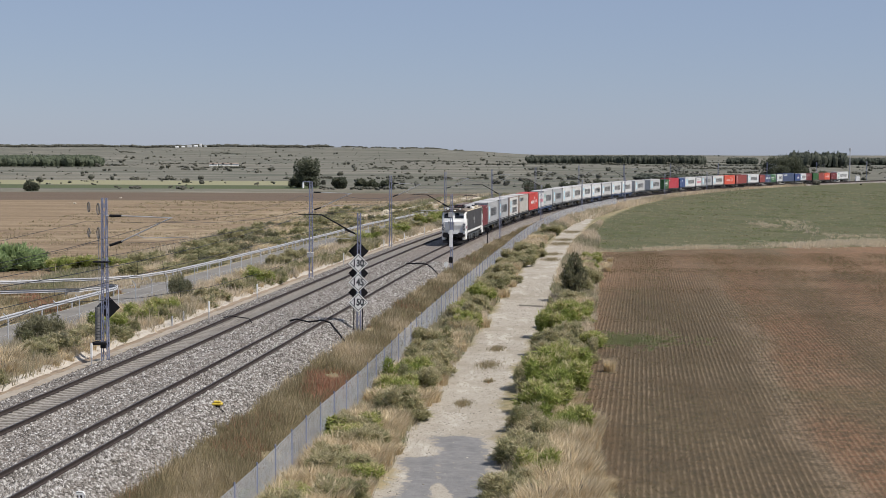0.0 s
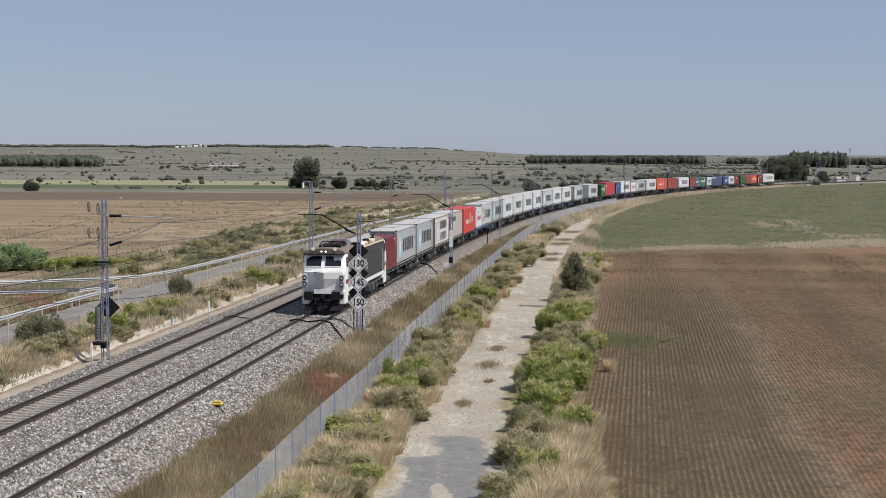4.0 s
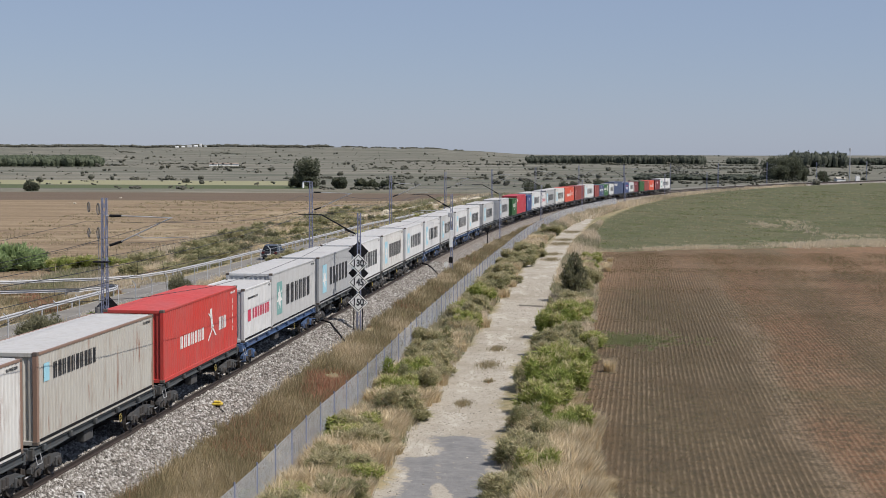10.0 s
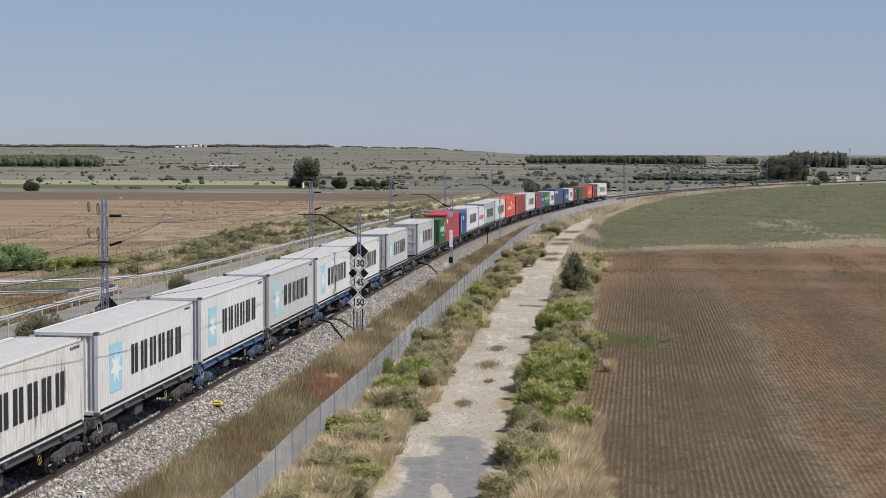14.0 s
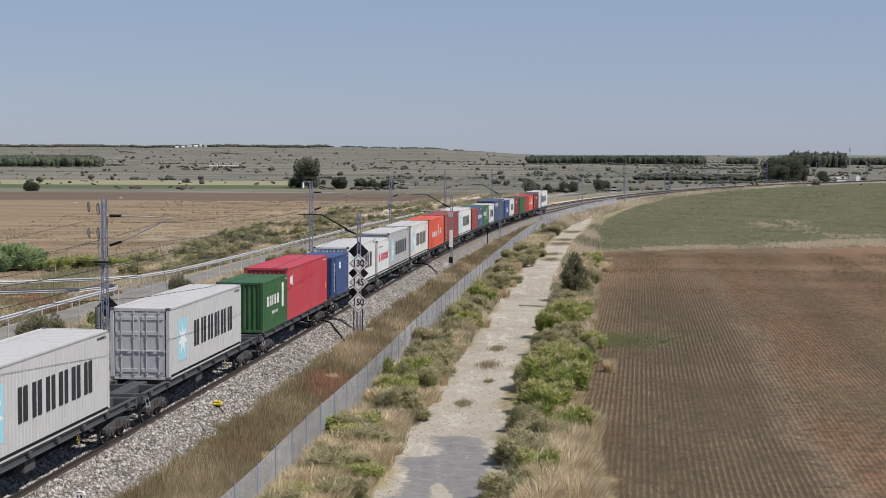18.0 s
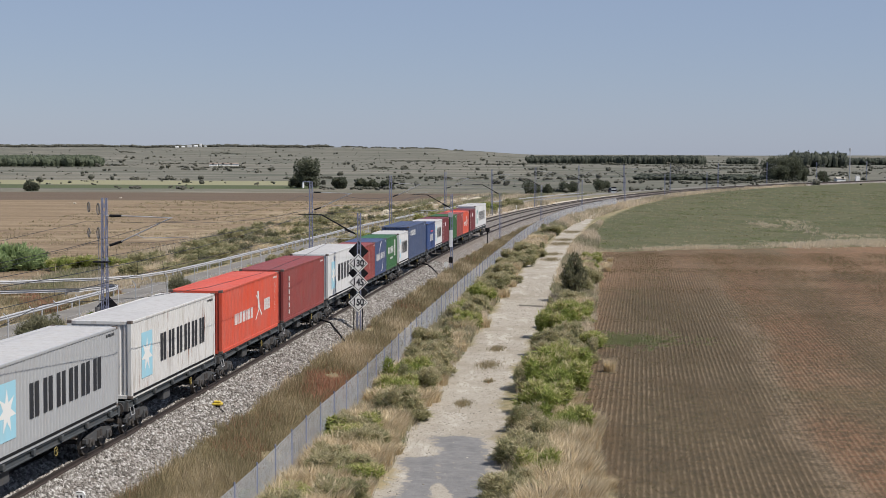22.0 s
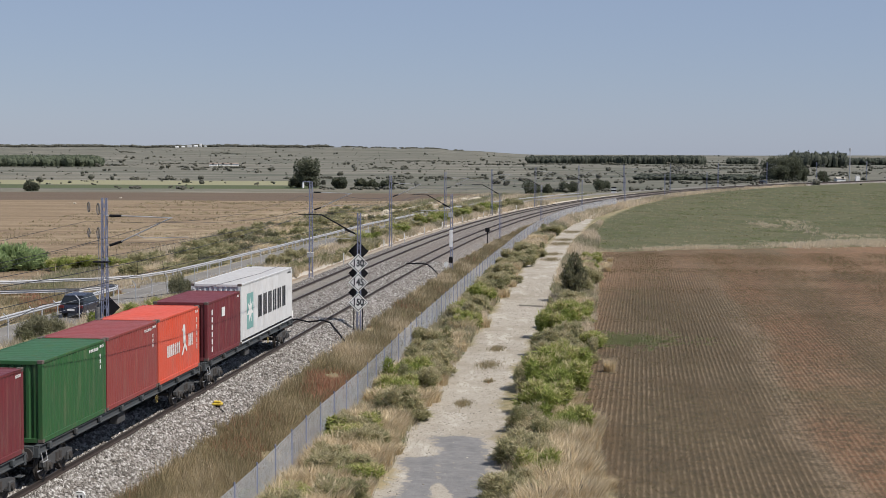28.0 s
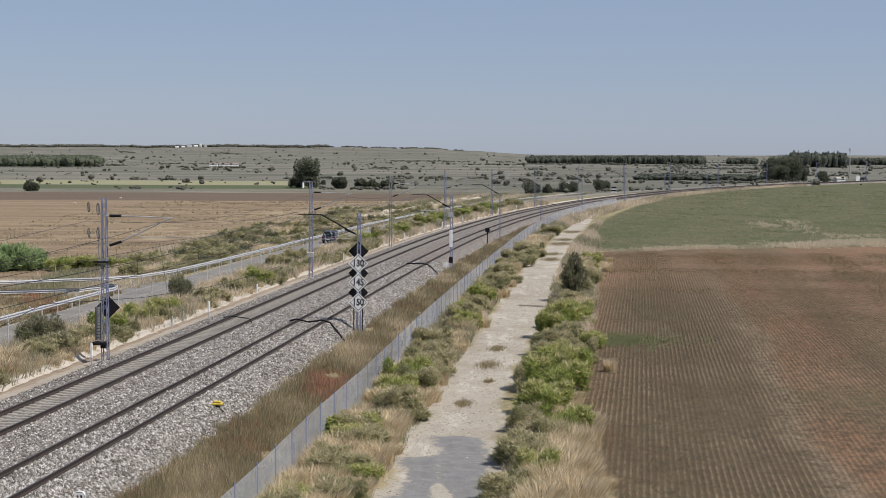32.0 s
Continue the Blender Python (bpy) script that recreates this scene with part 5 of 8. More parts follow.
LEFT_MASTS = [(44.4, -7.95), (101.4, -8.0), (150.0, -8.3), (200.5, -8.9), (251.0, -9.2), (299, -9.0), (349, -9.0), (401, -9), (453, -9), (505, -9), (557, -9), (609, -9), (661, -9), (713, -9)]
for s, o in LEFT_MASTS:
    lattice_mast(s, o, -0.62, 8.86, "blue-grey steel lattice mast on a concrete foot", arm=3.75)
RIGHT_MASTS = [(62.5, 2.95), (116.5, 3.3), (174.0, 2.9), (231.0, 2.9), (290, 2.9), (349, 2.9), (401, 2.9), (453, 2.9)]
for k, (s, o) in enumerate(RIGHT_MASTS):
    lattice_mast(s, o, -0.95, 7.85 if k < 2 else 6.6, "slim steel lattice mast beside the near track", 0.17, 0.24, arm=-4.0)
thing_p = line_pose(101.4, -8.0, 8.2)
hb = thing("mast_bracket", "steel bracket on top of a lattice mast", "bracket", thing_p)
part("bar", Soup().box(-0.75, -0.05, 0.0, 0.1, 0.05, 0.07, bev=0.01), M_MAST, hb)
part("insulator", Soup().tube((-0.72, 0, -0.02), (-0.72, 0, -0.55), 0.07, 10, 0.11), M_WHITE, hb, "white hanging insulator")
mb = thing("mast_box", "small pale grey equipment box on a lattice mast", "equipment box", line_pose(101.4, -8.0, 1.35))
part("body", Soup().box(-0.28, -0.34, 0.0, 0.28, -0.16, 0.40, bev=0.03), M_GALV, mb)
part("cover", Soup().box(-0.30, -0.36, 0.40, 0.30, -0.14, 0.44, bev=0.015), M_WHITE, mb)


def wire(name, label, pts, r=0.012):
    ob = thing(name, label, "overhead wire")
    part("strand", Soup().path(pts, r, 5), M_WIRE, ob)
    return ob


def catenary(base, masts, label):
    """Carrying wire that sags between masts, contact wire and droppers."""
    ob = thing("overhead_line", label, "overhead wire")
    ss = [-60, -12] + [m[0] for m in masts]
    top, low = [], []
    for a, b in zip(ss[:-1], ss[1:]):
        for k in range(8):
            f = k / 8
            s = a + (b - a) * f
            top.append(line(s, base, 6.95 - 0.75 * 4 * f * (1 - f)))
            low.append(line(s, base + 0.2 * (1 if ss.index(a) % 2 else -1) * (1 - 2 * f), 5.65))
            if k and a < 260:
                part("dropper", Soup().tube(top[-1], low[-1], 0.006, 4), M_WIRE, ob)
    part("carrying_wire", Soup().path(top, 0.013, 5), M_WIRE, ob)
    part("contact_wire", Soup().path(low, 0.013, 5), M_WIRE, ob)


catenary(0.0, RIGHT_MASTS, "dark overhead catenary wires over the near track")
catenary(-TRACK_GAP, LEFT_MASTS, "dark overhead catenary wires over the far track")
for o, z in ((-8.9, 7.6), (-8.7, 6.4)):
    pts = []
    ss = [-30] + [m[0] for m in LEFT_MASTS[:8]]
    for a, b in zip(ss[:-1], ss[1:]):
        pts += [line(a + (b - a) * f, o, z - 0.62 - 0.9 * 4 * f * (1 - f)) for f in (0, 0.2, 0.4, 0.6, 0.8)]
    wire("feeder_wire", "dark feeder wire hung from the masts", pts, 0.011)

pts = []
ss = [-30, 8] + [m[0] for m in RIGHT_MASTS]
for a, b in zip(ss[:-1], ss[1:]):
    pts += [line(a + (b - a) * f, 2.75, 6.15 - 1.15 * 4 * f * (1 - f)) for f in (0, 0.17, 0.33, 0.5, 0.67, 0.83)]
wire("earth_wire", "dark earth wire strung along the near masts", pts, 0.010)

# tensioning gear on the nearest mast
M_WEIGHT = painted("cast_weight", (0.17, 0.165, 0.16), 0.8, (0.10, 0.08, 0.06), 0.6)
g = thing("tension_gear", "balance weights and pulleys on a lattice mast", "tension gear", line_pose(44.4, -8.25, 0))
for k in range(11):
    part("weight", Soup().tube((-0.06, 0, 0.55 + k * 0.165), (-0.06, 0, 0.69 + k * 0.165), 0.19, 12), M_WEIGHT, g, "grey concrete weight")
part("rod", Soup().tube((-0.02, 0, 0.4), (-0.02, 0, 6.2), 0.02, 6), M_GALV, g)
for y, z, r in ((-0.25, 7.65, 0.30), (-0.25, 6.35, 0.30), (1.6, 7.7, 0.26), (1.6, 6.3, 0.24)):
    sp = Soup()
    for i in range(16):
        a, b = 6.28319 * i / 16, 6.28319 * (i + 1) / 16
        sp.tube((-0.1, y + r * math.cos(a), z + r * math.sin(a)), (-0.1, y + r * math.cos(b), z + r * math.sin(b)), 0.028, 5)
    for a in (0.3, 1.87, 3.44, 5.0):
        sp.tube((-0.1, y, z), (-0.1, y + r * math.cos(a), z + r * math.sin(a)), 0.02, 5)
    part("pulley", sp, M_WEIGHT, g, "dull grey pulley wheel", m=pose(0, 0, 0, 0, 0, 35))
part("latch", Soup().box(-0.35, -0.3, 0.30, 0.45, 0.3, 0.45, bev=0.03).box(0.1, -0.25, 0.12, 0.4, 0.25, 0.32, bev=0.02), M_BLACK, g)
part("band", Soup().box(-0.28, -0.25, 4.75, 0.55, 0.25, 4.83, bev=0.01), M_BLACK, g)
for s, o, q in ((62, -9.1, 1.5), (65, -9.2, 0.8)):
    a, b = line(s - 7, -8.1, 5.2), line(s, o - 0.3, -0.45)
    gw = thing("guy_wire", "thin stay wire anchored beside the ditch", "stay wire")
    part("strand", Soup().tube(a, b, 0.008, 5), M_WIRE, gw)
    part("anchor", Soup().tube(b + Vector((0, 0, -0.4)), b + Vector((0, 0, 0.45)), 0.06, 8), M_GALV, gw)


# speed boards
def diamond(r, y, t=0.012):
    v = [(0, y, r), (r, y, 0), (0, y, -r), (-r, y, 0)]
    w = [(a, y + t, c) for a, _, c in v]
    return Soup().add(v + w, [(0, 3, 2, 1), (4, 5, 6, 7), (0, 1, 5, 4), (1, 2, 6, 5), (2, 3, 7, 6), (3, 0, 4, 7)])


def digits(text, size):
    cu = bpy.data.curves.new("digits", "FONT")
    cu.body, cu.size, cu.align_x, cu.align_y, cu.offset = text, size, "CENTER", "CENTER", 0.026
    tmp = bpy.data.objects.new("digits", cu)
    me = bpy.data.meshes.new_from_object(tmp)
    bpy.data.objects.remove(tmp)
    me.materials.clear()
    me.materials.append(M_INK)
    return me


def speed_board(s, o, z, text, front=True, r=0.60):
    ob = thing("speed_board", "white diamond speed board with a black border" if front else "black back of a diamond speed board", "speed board", line_pose(s, o, z, 6), "speed boards")
    if front:
        part("plate", diamond(r, 0), M_WHITE, ob)
        part("border", diamond(r * 0.86, -0.004, 0.003), M_INK, ob, "black border line")
        part("field", diamond(r * 0.76, -0.008, 0.003), M_PALE, ob)
        part("number", digits(text, 0.60), None, ob, "black numerals", m=pose(0, -0.012, 0, 90, 0, 0) @ Matrix.Diagonal((0.82, 1, 1, 1)))
    else:
        part("plate", diamond(r, 0), M_BLACK, ob)
    part("clamp", Soup().box(-0.05, 0.012, -0.3, 0.05, 0.08, 0.3, bev=0.01), M_GALV, ob)
    return ob


for text, z in (("130", 3.62), ("145", 2.39), ("150", 1.08)):
    speed_board(62.1, 2.97, z, text, True, 0.65)
for z in (4.36, 2.92, 1.66):
    speed_board(62.9, 2.85, z, "", False, 0.66)
speed_board(44.9, -7.95, 2.28, "", False, 0.66)
for x in (-0.28, 0.28):
    q = thing("sign_post", "slim grey steel post of the speed boards", "post", line_pose(62.2, 2.95 + x, -0.95))
    part("shaft", Soup().tube((0, 0, -0.2), (0, 0, 2.2 if x < 0 else 2.2), 0.035, 8), M_BLACK, q)

# lineside signal and small posts
sg = thing("signal_mast", "white-banded signal fittings on a lattice mast", "signal", line_pose(116.2, 3.3, -0.95))
part("band", Soup().box(-0.16, -0.28, 2.5, 0.16, -0.2, 4.2, bev=0.01), M_WHITE, sg, "white plate")
part("head", Soup().box(-0.3, -0.35, 5.5, 0.2, -0.15, 5.95, bev=0.03), M_GALV, sg)
part("cabinet", Soup().box(-0.2, -0.3, 0.9, 0.2, -0.15, 1.5, bev=0.03), M_BLACK, sg)
mk = thing("track_marker", "white teardrop marker on a short post", "marker", line_pose(114.8, 2.95, -0.85))
part("post", Soup().tube((0, 0, -0.1), (0, 0, 0.6), 0.04, 8), M_WHITE, mk)
part("disc", Soup().tube((0, -0.03, 0.75), (0, 0.03, 0.75), 0.24, 16), M_WHITE, mk)
ds = thing("dwarf_signal", "black dwarf signal on a thin post", "signal", line_pose(161.0, 2.6, -0.95))
part("post", Soup().tube((0, 0, -0.1), (0, 0, 1.9), 0.06, 8), M_BLACK, ds)
part("head", Soup().box(-0.28, -0.2, 1.8, 0.28, 0.12, 2.35, bev=0.05), M_BLACK, ds)
for s in (384.0,):
    bd = thing("striped_board", "black and white striped warning board", "sign", line_pose(s, -7.6, -0.6))
    part("post", Soup().tube((0, 0, 0), (0, 0, 1.2), 0.05, 8), M_GALV, bd)
    for k in range(4):
        part("stripe", Soup().box(-0.7, -0.03, 1.2 + 0.4 * k, 0.7, 0.03, 1.6 + 0.4 * k), M_WHITE if k % 2 == 0 else M_BLACK, bd)
for s, o in ((42.2, -7.95), (66.0, -8.0), (80.3, -8.0), (118.0, -8.0), (144, -8.1), (160, -8.2), (177, -8.2), (194, -8.3), (215, -8.4), (238, -8.5), (255, -8.6), (275, -8.6)):
    st = thing("marker_stake", "slim white marker stake beside the ditch", "stake", line_pose(s, o, -0.62), "marker stakes")
    part("shaft", Soup().box(-0.035, -0.035, -0.2, 0.035, 0.035, 0.55, bev=0.01), M_GALV, st)
    part("reflector", Soup().box(-0.05, -0.05, 0.5, 0.05, 0.05, 1.25, bev=0.012), M_WHITE, st, "white upper half")
yb = thing("track_device", "yellow axle counter box on a black stand", "trackside box", line_pose(29.6, 2.15, -0.62))
part("stand", Soup().box(-0.09, -0.07, -0.35, 0.09, 0.07, 0.30, bev=0.02), M_BLACK, yb)
part("lid", Soup().box(-0.22, -0.15, 0.28, 0.22, 0.15, 0.38, bev=0.03), M_YEL, yb, "yellow lid")
part("lid_top", Soup().box(-0.16, -0.10, 0.40, 0.16, 0.10, 0.46, bev=0.03), M_YEL, yb)
part("cable", Soup().path([(-0.1, 0, -0.1), (-0.6, 0.3, 0.02), (-1.0, 0.5, 0.34), (-1.6, 0.6, 0.42)], 0.03, 6).path([(0.1, 0, 0.1), (0.3, -0.2, 0.05), (0.5, -0.5, -0.45)], 0.025, 6), M_BLACK, yb)
# low dark ridge over the right-hand part of the gravel track
DARK_GRAVEL = painted("damp_gravel", (0.11, 0.092, 0.07), 0.9, (0.06, 0.05, 0.04), 0.6, streaks=False)
wb_ = thing("water_bar", "low dark ridge across the gravel track", "water bar", None)
part("ridge", Soup().loft([[(line(s_, o_).x, line(s_, o_).y, gz(line(s_, o_).x, line(s_, o_).y) + z_) for s_, z_ in ((84.6 + 0.35 * math.sin(o_ * 5) - 0.35 * (o_ - 12.2), -0.03), (85.1 - 0.35 * (o_ - 12.2), 0.04), (85.6 - 0.35 * (o_ - 12.2), 0.05), (86.0 + 0.4 * math.sin(o_ * 7) - 0.35 * (o_ - 12.2), -0.03))] for o_ in (12.1, 12.4, 12.7, 13.0, 13.3, 13.6, 13.9, 14.2, 14.5)]), DARK_GRAVEL, wb_)
km = thing("kilometre_stone", "small white six-sided marker stone with two bars", "marker stone", line_pose(12.2, 2.25, -0.80) @ Matrix.Diagonal((0.7, 0.7, 0.8, 1)))
part("block", Soup().loft([[(x, -0.06, z), (x, 0.06, z)][::1] for x, z in ((-0.22, 0), (-0.25, 0.5), (-0.14, 0.62), (0.14, 0.62), (0.25, 0.5), (0.22, 0))], close=False, caps=False).box(-0.21, -0.055, 0, 0.21, 0.055, 0.56), M_WHITE, km)
for x in (-0.1, 0.08):
    part("mark", Soup().box(x - 0.05, -0.066, 0.28, x + 0.05, -0.06, 0.48), M_INK, km)
cb = thing("track_cable", "thick black cable laid across the rails", "cable")
part("sheath", Soup().path([line(57.0, 3.0, -0.85), line(58.5, 2.2, -0.35), line(60.0, 1.5, -0.02), line(60.6, 0.9, 0.05), line(60.8, 0, -0.10), line(61, -0.86, 0.05), line(61.4, -1.4, -0.12)], 0.055, 7), M_BLACK, cb)
cb = thing("track_cable", "thin dark cable laid across the far track", "cable")
part("sheath", Soup().path([line(60, -3.6, -0.12), line(61, -4.0, 0.03), line(62.5, -5.6, 0.03), line(63, -6.2, -0.15)], 0.035, 7), M_BLACK, cb)
cb = thing("track_cable", "black cable laid across the rails", "cable")
part("sheath", Soup().path([line(110, 2.8, -0.8), line(111.5, 2.0, -0.3), line(112.5, 1.4, 0.0), line(113, 0.9, 0.05), line(113.2, -0.8, 0.05)], 0.07, 7), M_BLACK, cb)


# fences
def chain_link():
    """A sheet of diamond wire mesh 3 m long and 1.75 m high."""
    v, f = [], []
    L, Hh, p, w = 3.0, 1.75, 0.085, 0.0115
    def rib(a, b):
        d = Vector((0, b[1] - a[1], b[0] - a[0])).normalized()
        k = len(v)
        v.extend([(0.0, a[0] - w * d.y, a[1] + w * d.z), (0.0, a[0] + w * d.y, a[1] - w * d.z), (0.0, b[0] + w * d.y, b[1] - w * d.z), (0.0, b[0] - w * d.y, b[1] + w * d.z)])
        f.append((k, k + 1, k + 2, k + 3))
    n = int((L + Hh) / p)
    for k in range(n):
        a = k * p
        y0, z0 = (a, 0) if a < L else (L, a - L)
        y1, z1 = (a - Hh, Hh) if a > Hh else (0, a)
        rib((y0, z0), (y1, z1))
        rib((L - y0, z0), (L - y1, z1))
    for z in (0.03, 0.85, 1.72):
        rib((0, z), (L, z))
    me = bpy.data.meshes.new("wire_mesh")
    me.from_pydata(v, [], f)
    me.materials.append(M_FENCE)
    return me


FENCE_O = [(0, 7.9), (12, 7.9), (23, 7.6), (35, 7.6), (62, 7.25), (110, 7.1), (140, 6.9), (194, 5.8), (250, 4.6), (300, 4.2), (420, 4.0)]
mesh_panel = chain_link()
post_me = Soup().tube((0, 0, -0.3), (0, 0, 1.85), 0.032, 8).mesh("post", M_MAST)
strut_me = Soup().tube((0, 0.02, 1.4), (0, 1.1, -0.2), 0.025, 6).mesh("strut", M_FENCE)
fence = thing("wire_fence", "galvanised chain-link fence with steel posts", "fence")
s = 4.0
while s < 330:
    o0, o1 = float(np.interp(s, *zip(*FENCE_O))), float(np.interp(s + 3, *zip(*FENCE_O)))
    a, b = line(s, o0), line(s + 3.0, o1)
    a.z, b.z = gz(a.x, a.y), gz(b.x, b.y)
    ang = math.degrees(math.atan2(b.x - a.x, b.y - a.y))
    m = pose(a.x, a.y, a.z, 0, 0, -ang) @ pose(0, 0, 0, math.degrees(math.atan2(b.z - a.z, 3)), 0, 0)
    part("post", post_me, None, fence, m=m)
    part("wire_mesh", mesh_panel, None, fence, m=m @ Matrix.Diagonal((1, (b - a).length / 3.0, 1, 1)))
    if int(s) % 7 == 0:
        part("strut", strut_me, None, fence, m=m)
    s += 3.0

fence2 = thing("road_fence", "thin wire fence with cranked steel posts along the road", "fence")
post2 = Soup().path([(0, 0, -0.3), (0, 0, 1.85), (-0.28, 0, 2.15)], 0.035, 7).mesh("post", M_FENCE)
s, pts = 34.0, []
while s < 300:
    p = line(s, -15.7, 0)
    p.z = gz(p.x, p.y)
    part("post", post2, None, fence2, m=pose(p.x, p.y, p.z, 0, 0, -math.degrees(heading(s))))
    pts.append(p)
    s += 4.0
for h in (0.4, 0.9, 1.4, 1.85):
    part("strand", Soup().path([p + Vector((0, 0, h)) for p in pts], 0.008, 4), M_FENCE, fence2)


# guard rails: a beam of W section on short posts
def guard_rail(pts, label):
    ob = thing("guard_rail", label, "guard rail", None, "guard rails")
    sec = [(-0.04, 0.44), (0.02, 0.48), (0.04, 0.53), (-0.03, 0.585), (-0.03, 0.605), (0.04, 0.66), (0.02, 0.71), (-0.04, 0.75)]
    rings = []
    for k, p in enumerate(pts):
        d = (pts[min(k + 1, len(pts) - 1)] - pts[max(k - 1, 0)]).normalized()
        nrm = Vector((d.y, -d.x, 0))
        rings.append([p + nrm * a + Vector((0, 0, z)) for a, z in sec] + [p + nrm * (a - 0.02) + Vector((0, 0, z)) for a, z in sec[::-1]])
    part("beam", Soup().loft(rings), M_GALV, ob, "galvanised beam")
    run = 0.0
    for a, b in zip(pts[:-1], pts[1:]):
        run += (b - a).length
        if run > 3.6:
            run = 0
            part("post", Soup().box(-0.05, -0.06, -0.3, 0.05, 0.06, 0.70, bev=0.01), M_GALV, ob, m=pose(b.x, b.y, b.z))
    return ob


def grounded(p):
    return Vector((p[0], p[1], gz(p[0], p[1])))


rail_1 = [grounded(line(s, -20.6)) for s in np.arange(20, 80, 3.0)]
for k in range(9):
    a = radians(20 * k)
    c = line(83.5, -22.3)
    t = heading(82)
    u, w = math.sin(a * 1.0), math.cos(a)
    lx, ly = 1.7 * math.cos(a), 3.6 * math.sin(a)
    rail_1.append(grounded((c.x + lx * math.cos(t) + ly * math.sin(t), c.y - lx * math.sin(t) + ly * math.cos(t))))
rail_1 += [grounded((x, 123.2 + 0.10 * (x + 30))) for x in (-31, -34, -37, -41, -46)]
guard_rail(rail_1, "galvanised guard rail bending into the side road")
rail_2 = [grounded((x, 135.5 + 0.5 * (x + 31))) for x in (-52, -46, -41, -37, -34)] + [grounded((-30.5, 134.5)), grounded((-27.5, 137.0)), grounded((-25.3, 140.5))]
rail_2 += [grounded(line(s, float(np.interp(s, [103, 117, 140, 170, 215, 282, 420], [-21.4, -20.9, -20.7, -20.8, -22.0, -25, -26])))) for s in np.arange(106, 420, 4.0)]
guard_rail(rail_2, "long galvanised guard rail along the service road")
blk = thing("culvert_block", "pale concrete culvert block in the grass", "concrete block", None)
p = line(86, -24.6)
blk.matrix_world = pose(p.x, p.y, gz(p.x, p.y), 0, 0, 20)
part("wall", Soup().box(-0.8, -0.3, -0.3, 0.8, 0.3, 0.6, bev=0.03), M_CONC, blk)
for k, (x, y, L) in enumerate(((-38, 141, 7), (-34, 143, 6), (-43, 139, 5))):
    sl_ = thing("concrete_channel", "pale concrete slab of the side road drain", "concrete slab", pose(x, y, gz(x, y), 0, 0, 20 + 8 * k))
    part("slab", Soup().box(-L / 2, -0.8, -0.1, L / 2, 0.8, 0.14, bev=0.03), M_CONC, sl_)

# side road surface, joining the service road
def side_road():
    near = [(-20.5, 122.0), (-25.0, 123.0), (-30.0, 125.2), (-36, 126.4), (-46, 125.4), (-62, 123.0)]
    far = [(-19.6, 141.0), (-24.6, 137.6), (-30.0, 133.4), (-36, 131.6), (-46, 130.2), (-62, 128.0)]
    v, cols = [], 7
    for k in range(5 * 6 + 1):
        u = k / 6
        a = [np.interp(u, range(6), [p[i] for p in near]) for i in (0, 1)]
        b = [np.interp(u, range(6), [p[i] for p in far]) for i in (0, 1)]
        for c in range(cols):
            x, y = a[0] + (b[0] - a[0]) * c / (cols - 1), a[1] + (b[1] - a[1]) * c / (cols - 1)
            v.append((x, y, gz(x, y) + (0.07 if 0 < c < cols - 1 else -0.08)))
    me = fast_mesh("side_road", v, grid_faces(31, cols), [bpy.data.materials["asphalt"]], True)
    tagged(new("side_road", me), "grey worn asphalt side road at the junction", "road", kind="structure")


side_road()


# cars
M_TAIL = mat("tail_light", (0.10, 0.008, 0.008), 0.3)


def make_car(label, color, s0):
    c = thing("car", label, "car", line_pose(s0, -17.9, -0.78), "cars on the service road")
    pm = painted("car_paint_" + color[0], color[1], 0.25, (0.1, 0.09, 0.08), 0.2)
    w = 0.88
    body = [(-2.15, 0.42, 0.72), (-2.1, 0.35, 0.95), (-1.4, 0.30, 1.0), (1.3, 0.30, 1.02), (2.0, 0.34, 0.92), (2.2, 0.42, 0.72)]
    part("body", Soup().loft([[(-w, y, z0), (w, y, z0), (w, y, z1 - 0.12), (w - 0.08, y, z1), (-w + 0.08, y, z1), (-w, y, z1 - 0.12)] for y, z0, z1 in body]), pm, c)
    cabn = [(-2.0, 0.98, 1.05, 0.80), (-1.6, 0.98, 1.52, 0.70), (-0.6, 1.0, 1.60, 0.68), (0.4, 1.0, 1.55, 0.68), (1.15, 1.0, 1.04, 0.78)]
    part("cabin", Soup().loft([[(-w + 0.04, y, z0), (w - 0.04, y, z0), (q, y, z1), (-q, y, z1)] for y, z0, z1, q in cabn]), M_GLASS, c, "dark windows")
    part("roof", Soup().loft([[(-0.70, y, z), (0.70, y, z), (0.66, y, z + 0.05), (-0.66, y, z + 0.05)] for y, z in ((-1.62, 1.51), (-0.6, 1.595), (0.42, 1.55))]), pm, c)
    for sx in (-1, 1):
        part("tail_light", Soup().box(sx * 0.68 - 0.16, -2.2, 0.72, sx * 0.68 + 0.16, -2.12, 0.92, bev=0.02), M_TAIL, c, "dark red tail light")
        part("head_light", Soup().box(sx * 0.62 - 0.18, 2.08, 0.66, sx * 0.62 + 0.18, 2.2, 0.82, bev=0.02), M_GALV, c)
        part("mirror", Soup().box(sx * 1.0 - 0.1, 0.75, 0.98, sx * 1.0 + 0.1, 0.9, 1.12, bev=0.03), pm, c)
        for y in (-1.3, 1.35):
            wh = part("wheel", Soup().tube((sx * 0.66, y, 0.32), (sx * 0.87, y, 0.32), 0.32, 18), M_DARK, c)
            part("rim", Soup().tube((sx * 0.86, y, 0.32), (sx * 0.885, y, 0.32), 0.20, 14), M_GALV, wh)
    part("plate", Soup().box(-0.26, -2.23, 0.55, 0.26, -2.2, 0.66), M_WHITE, c, "blank plate")
    return c


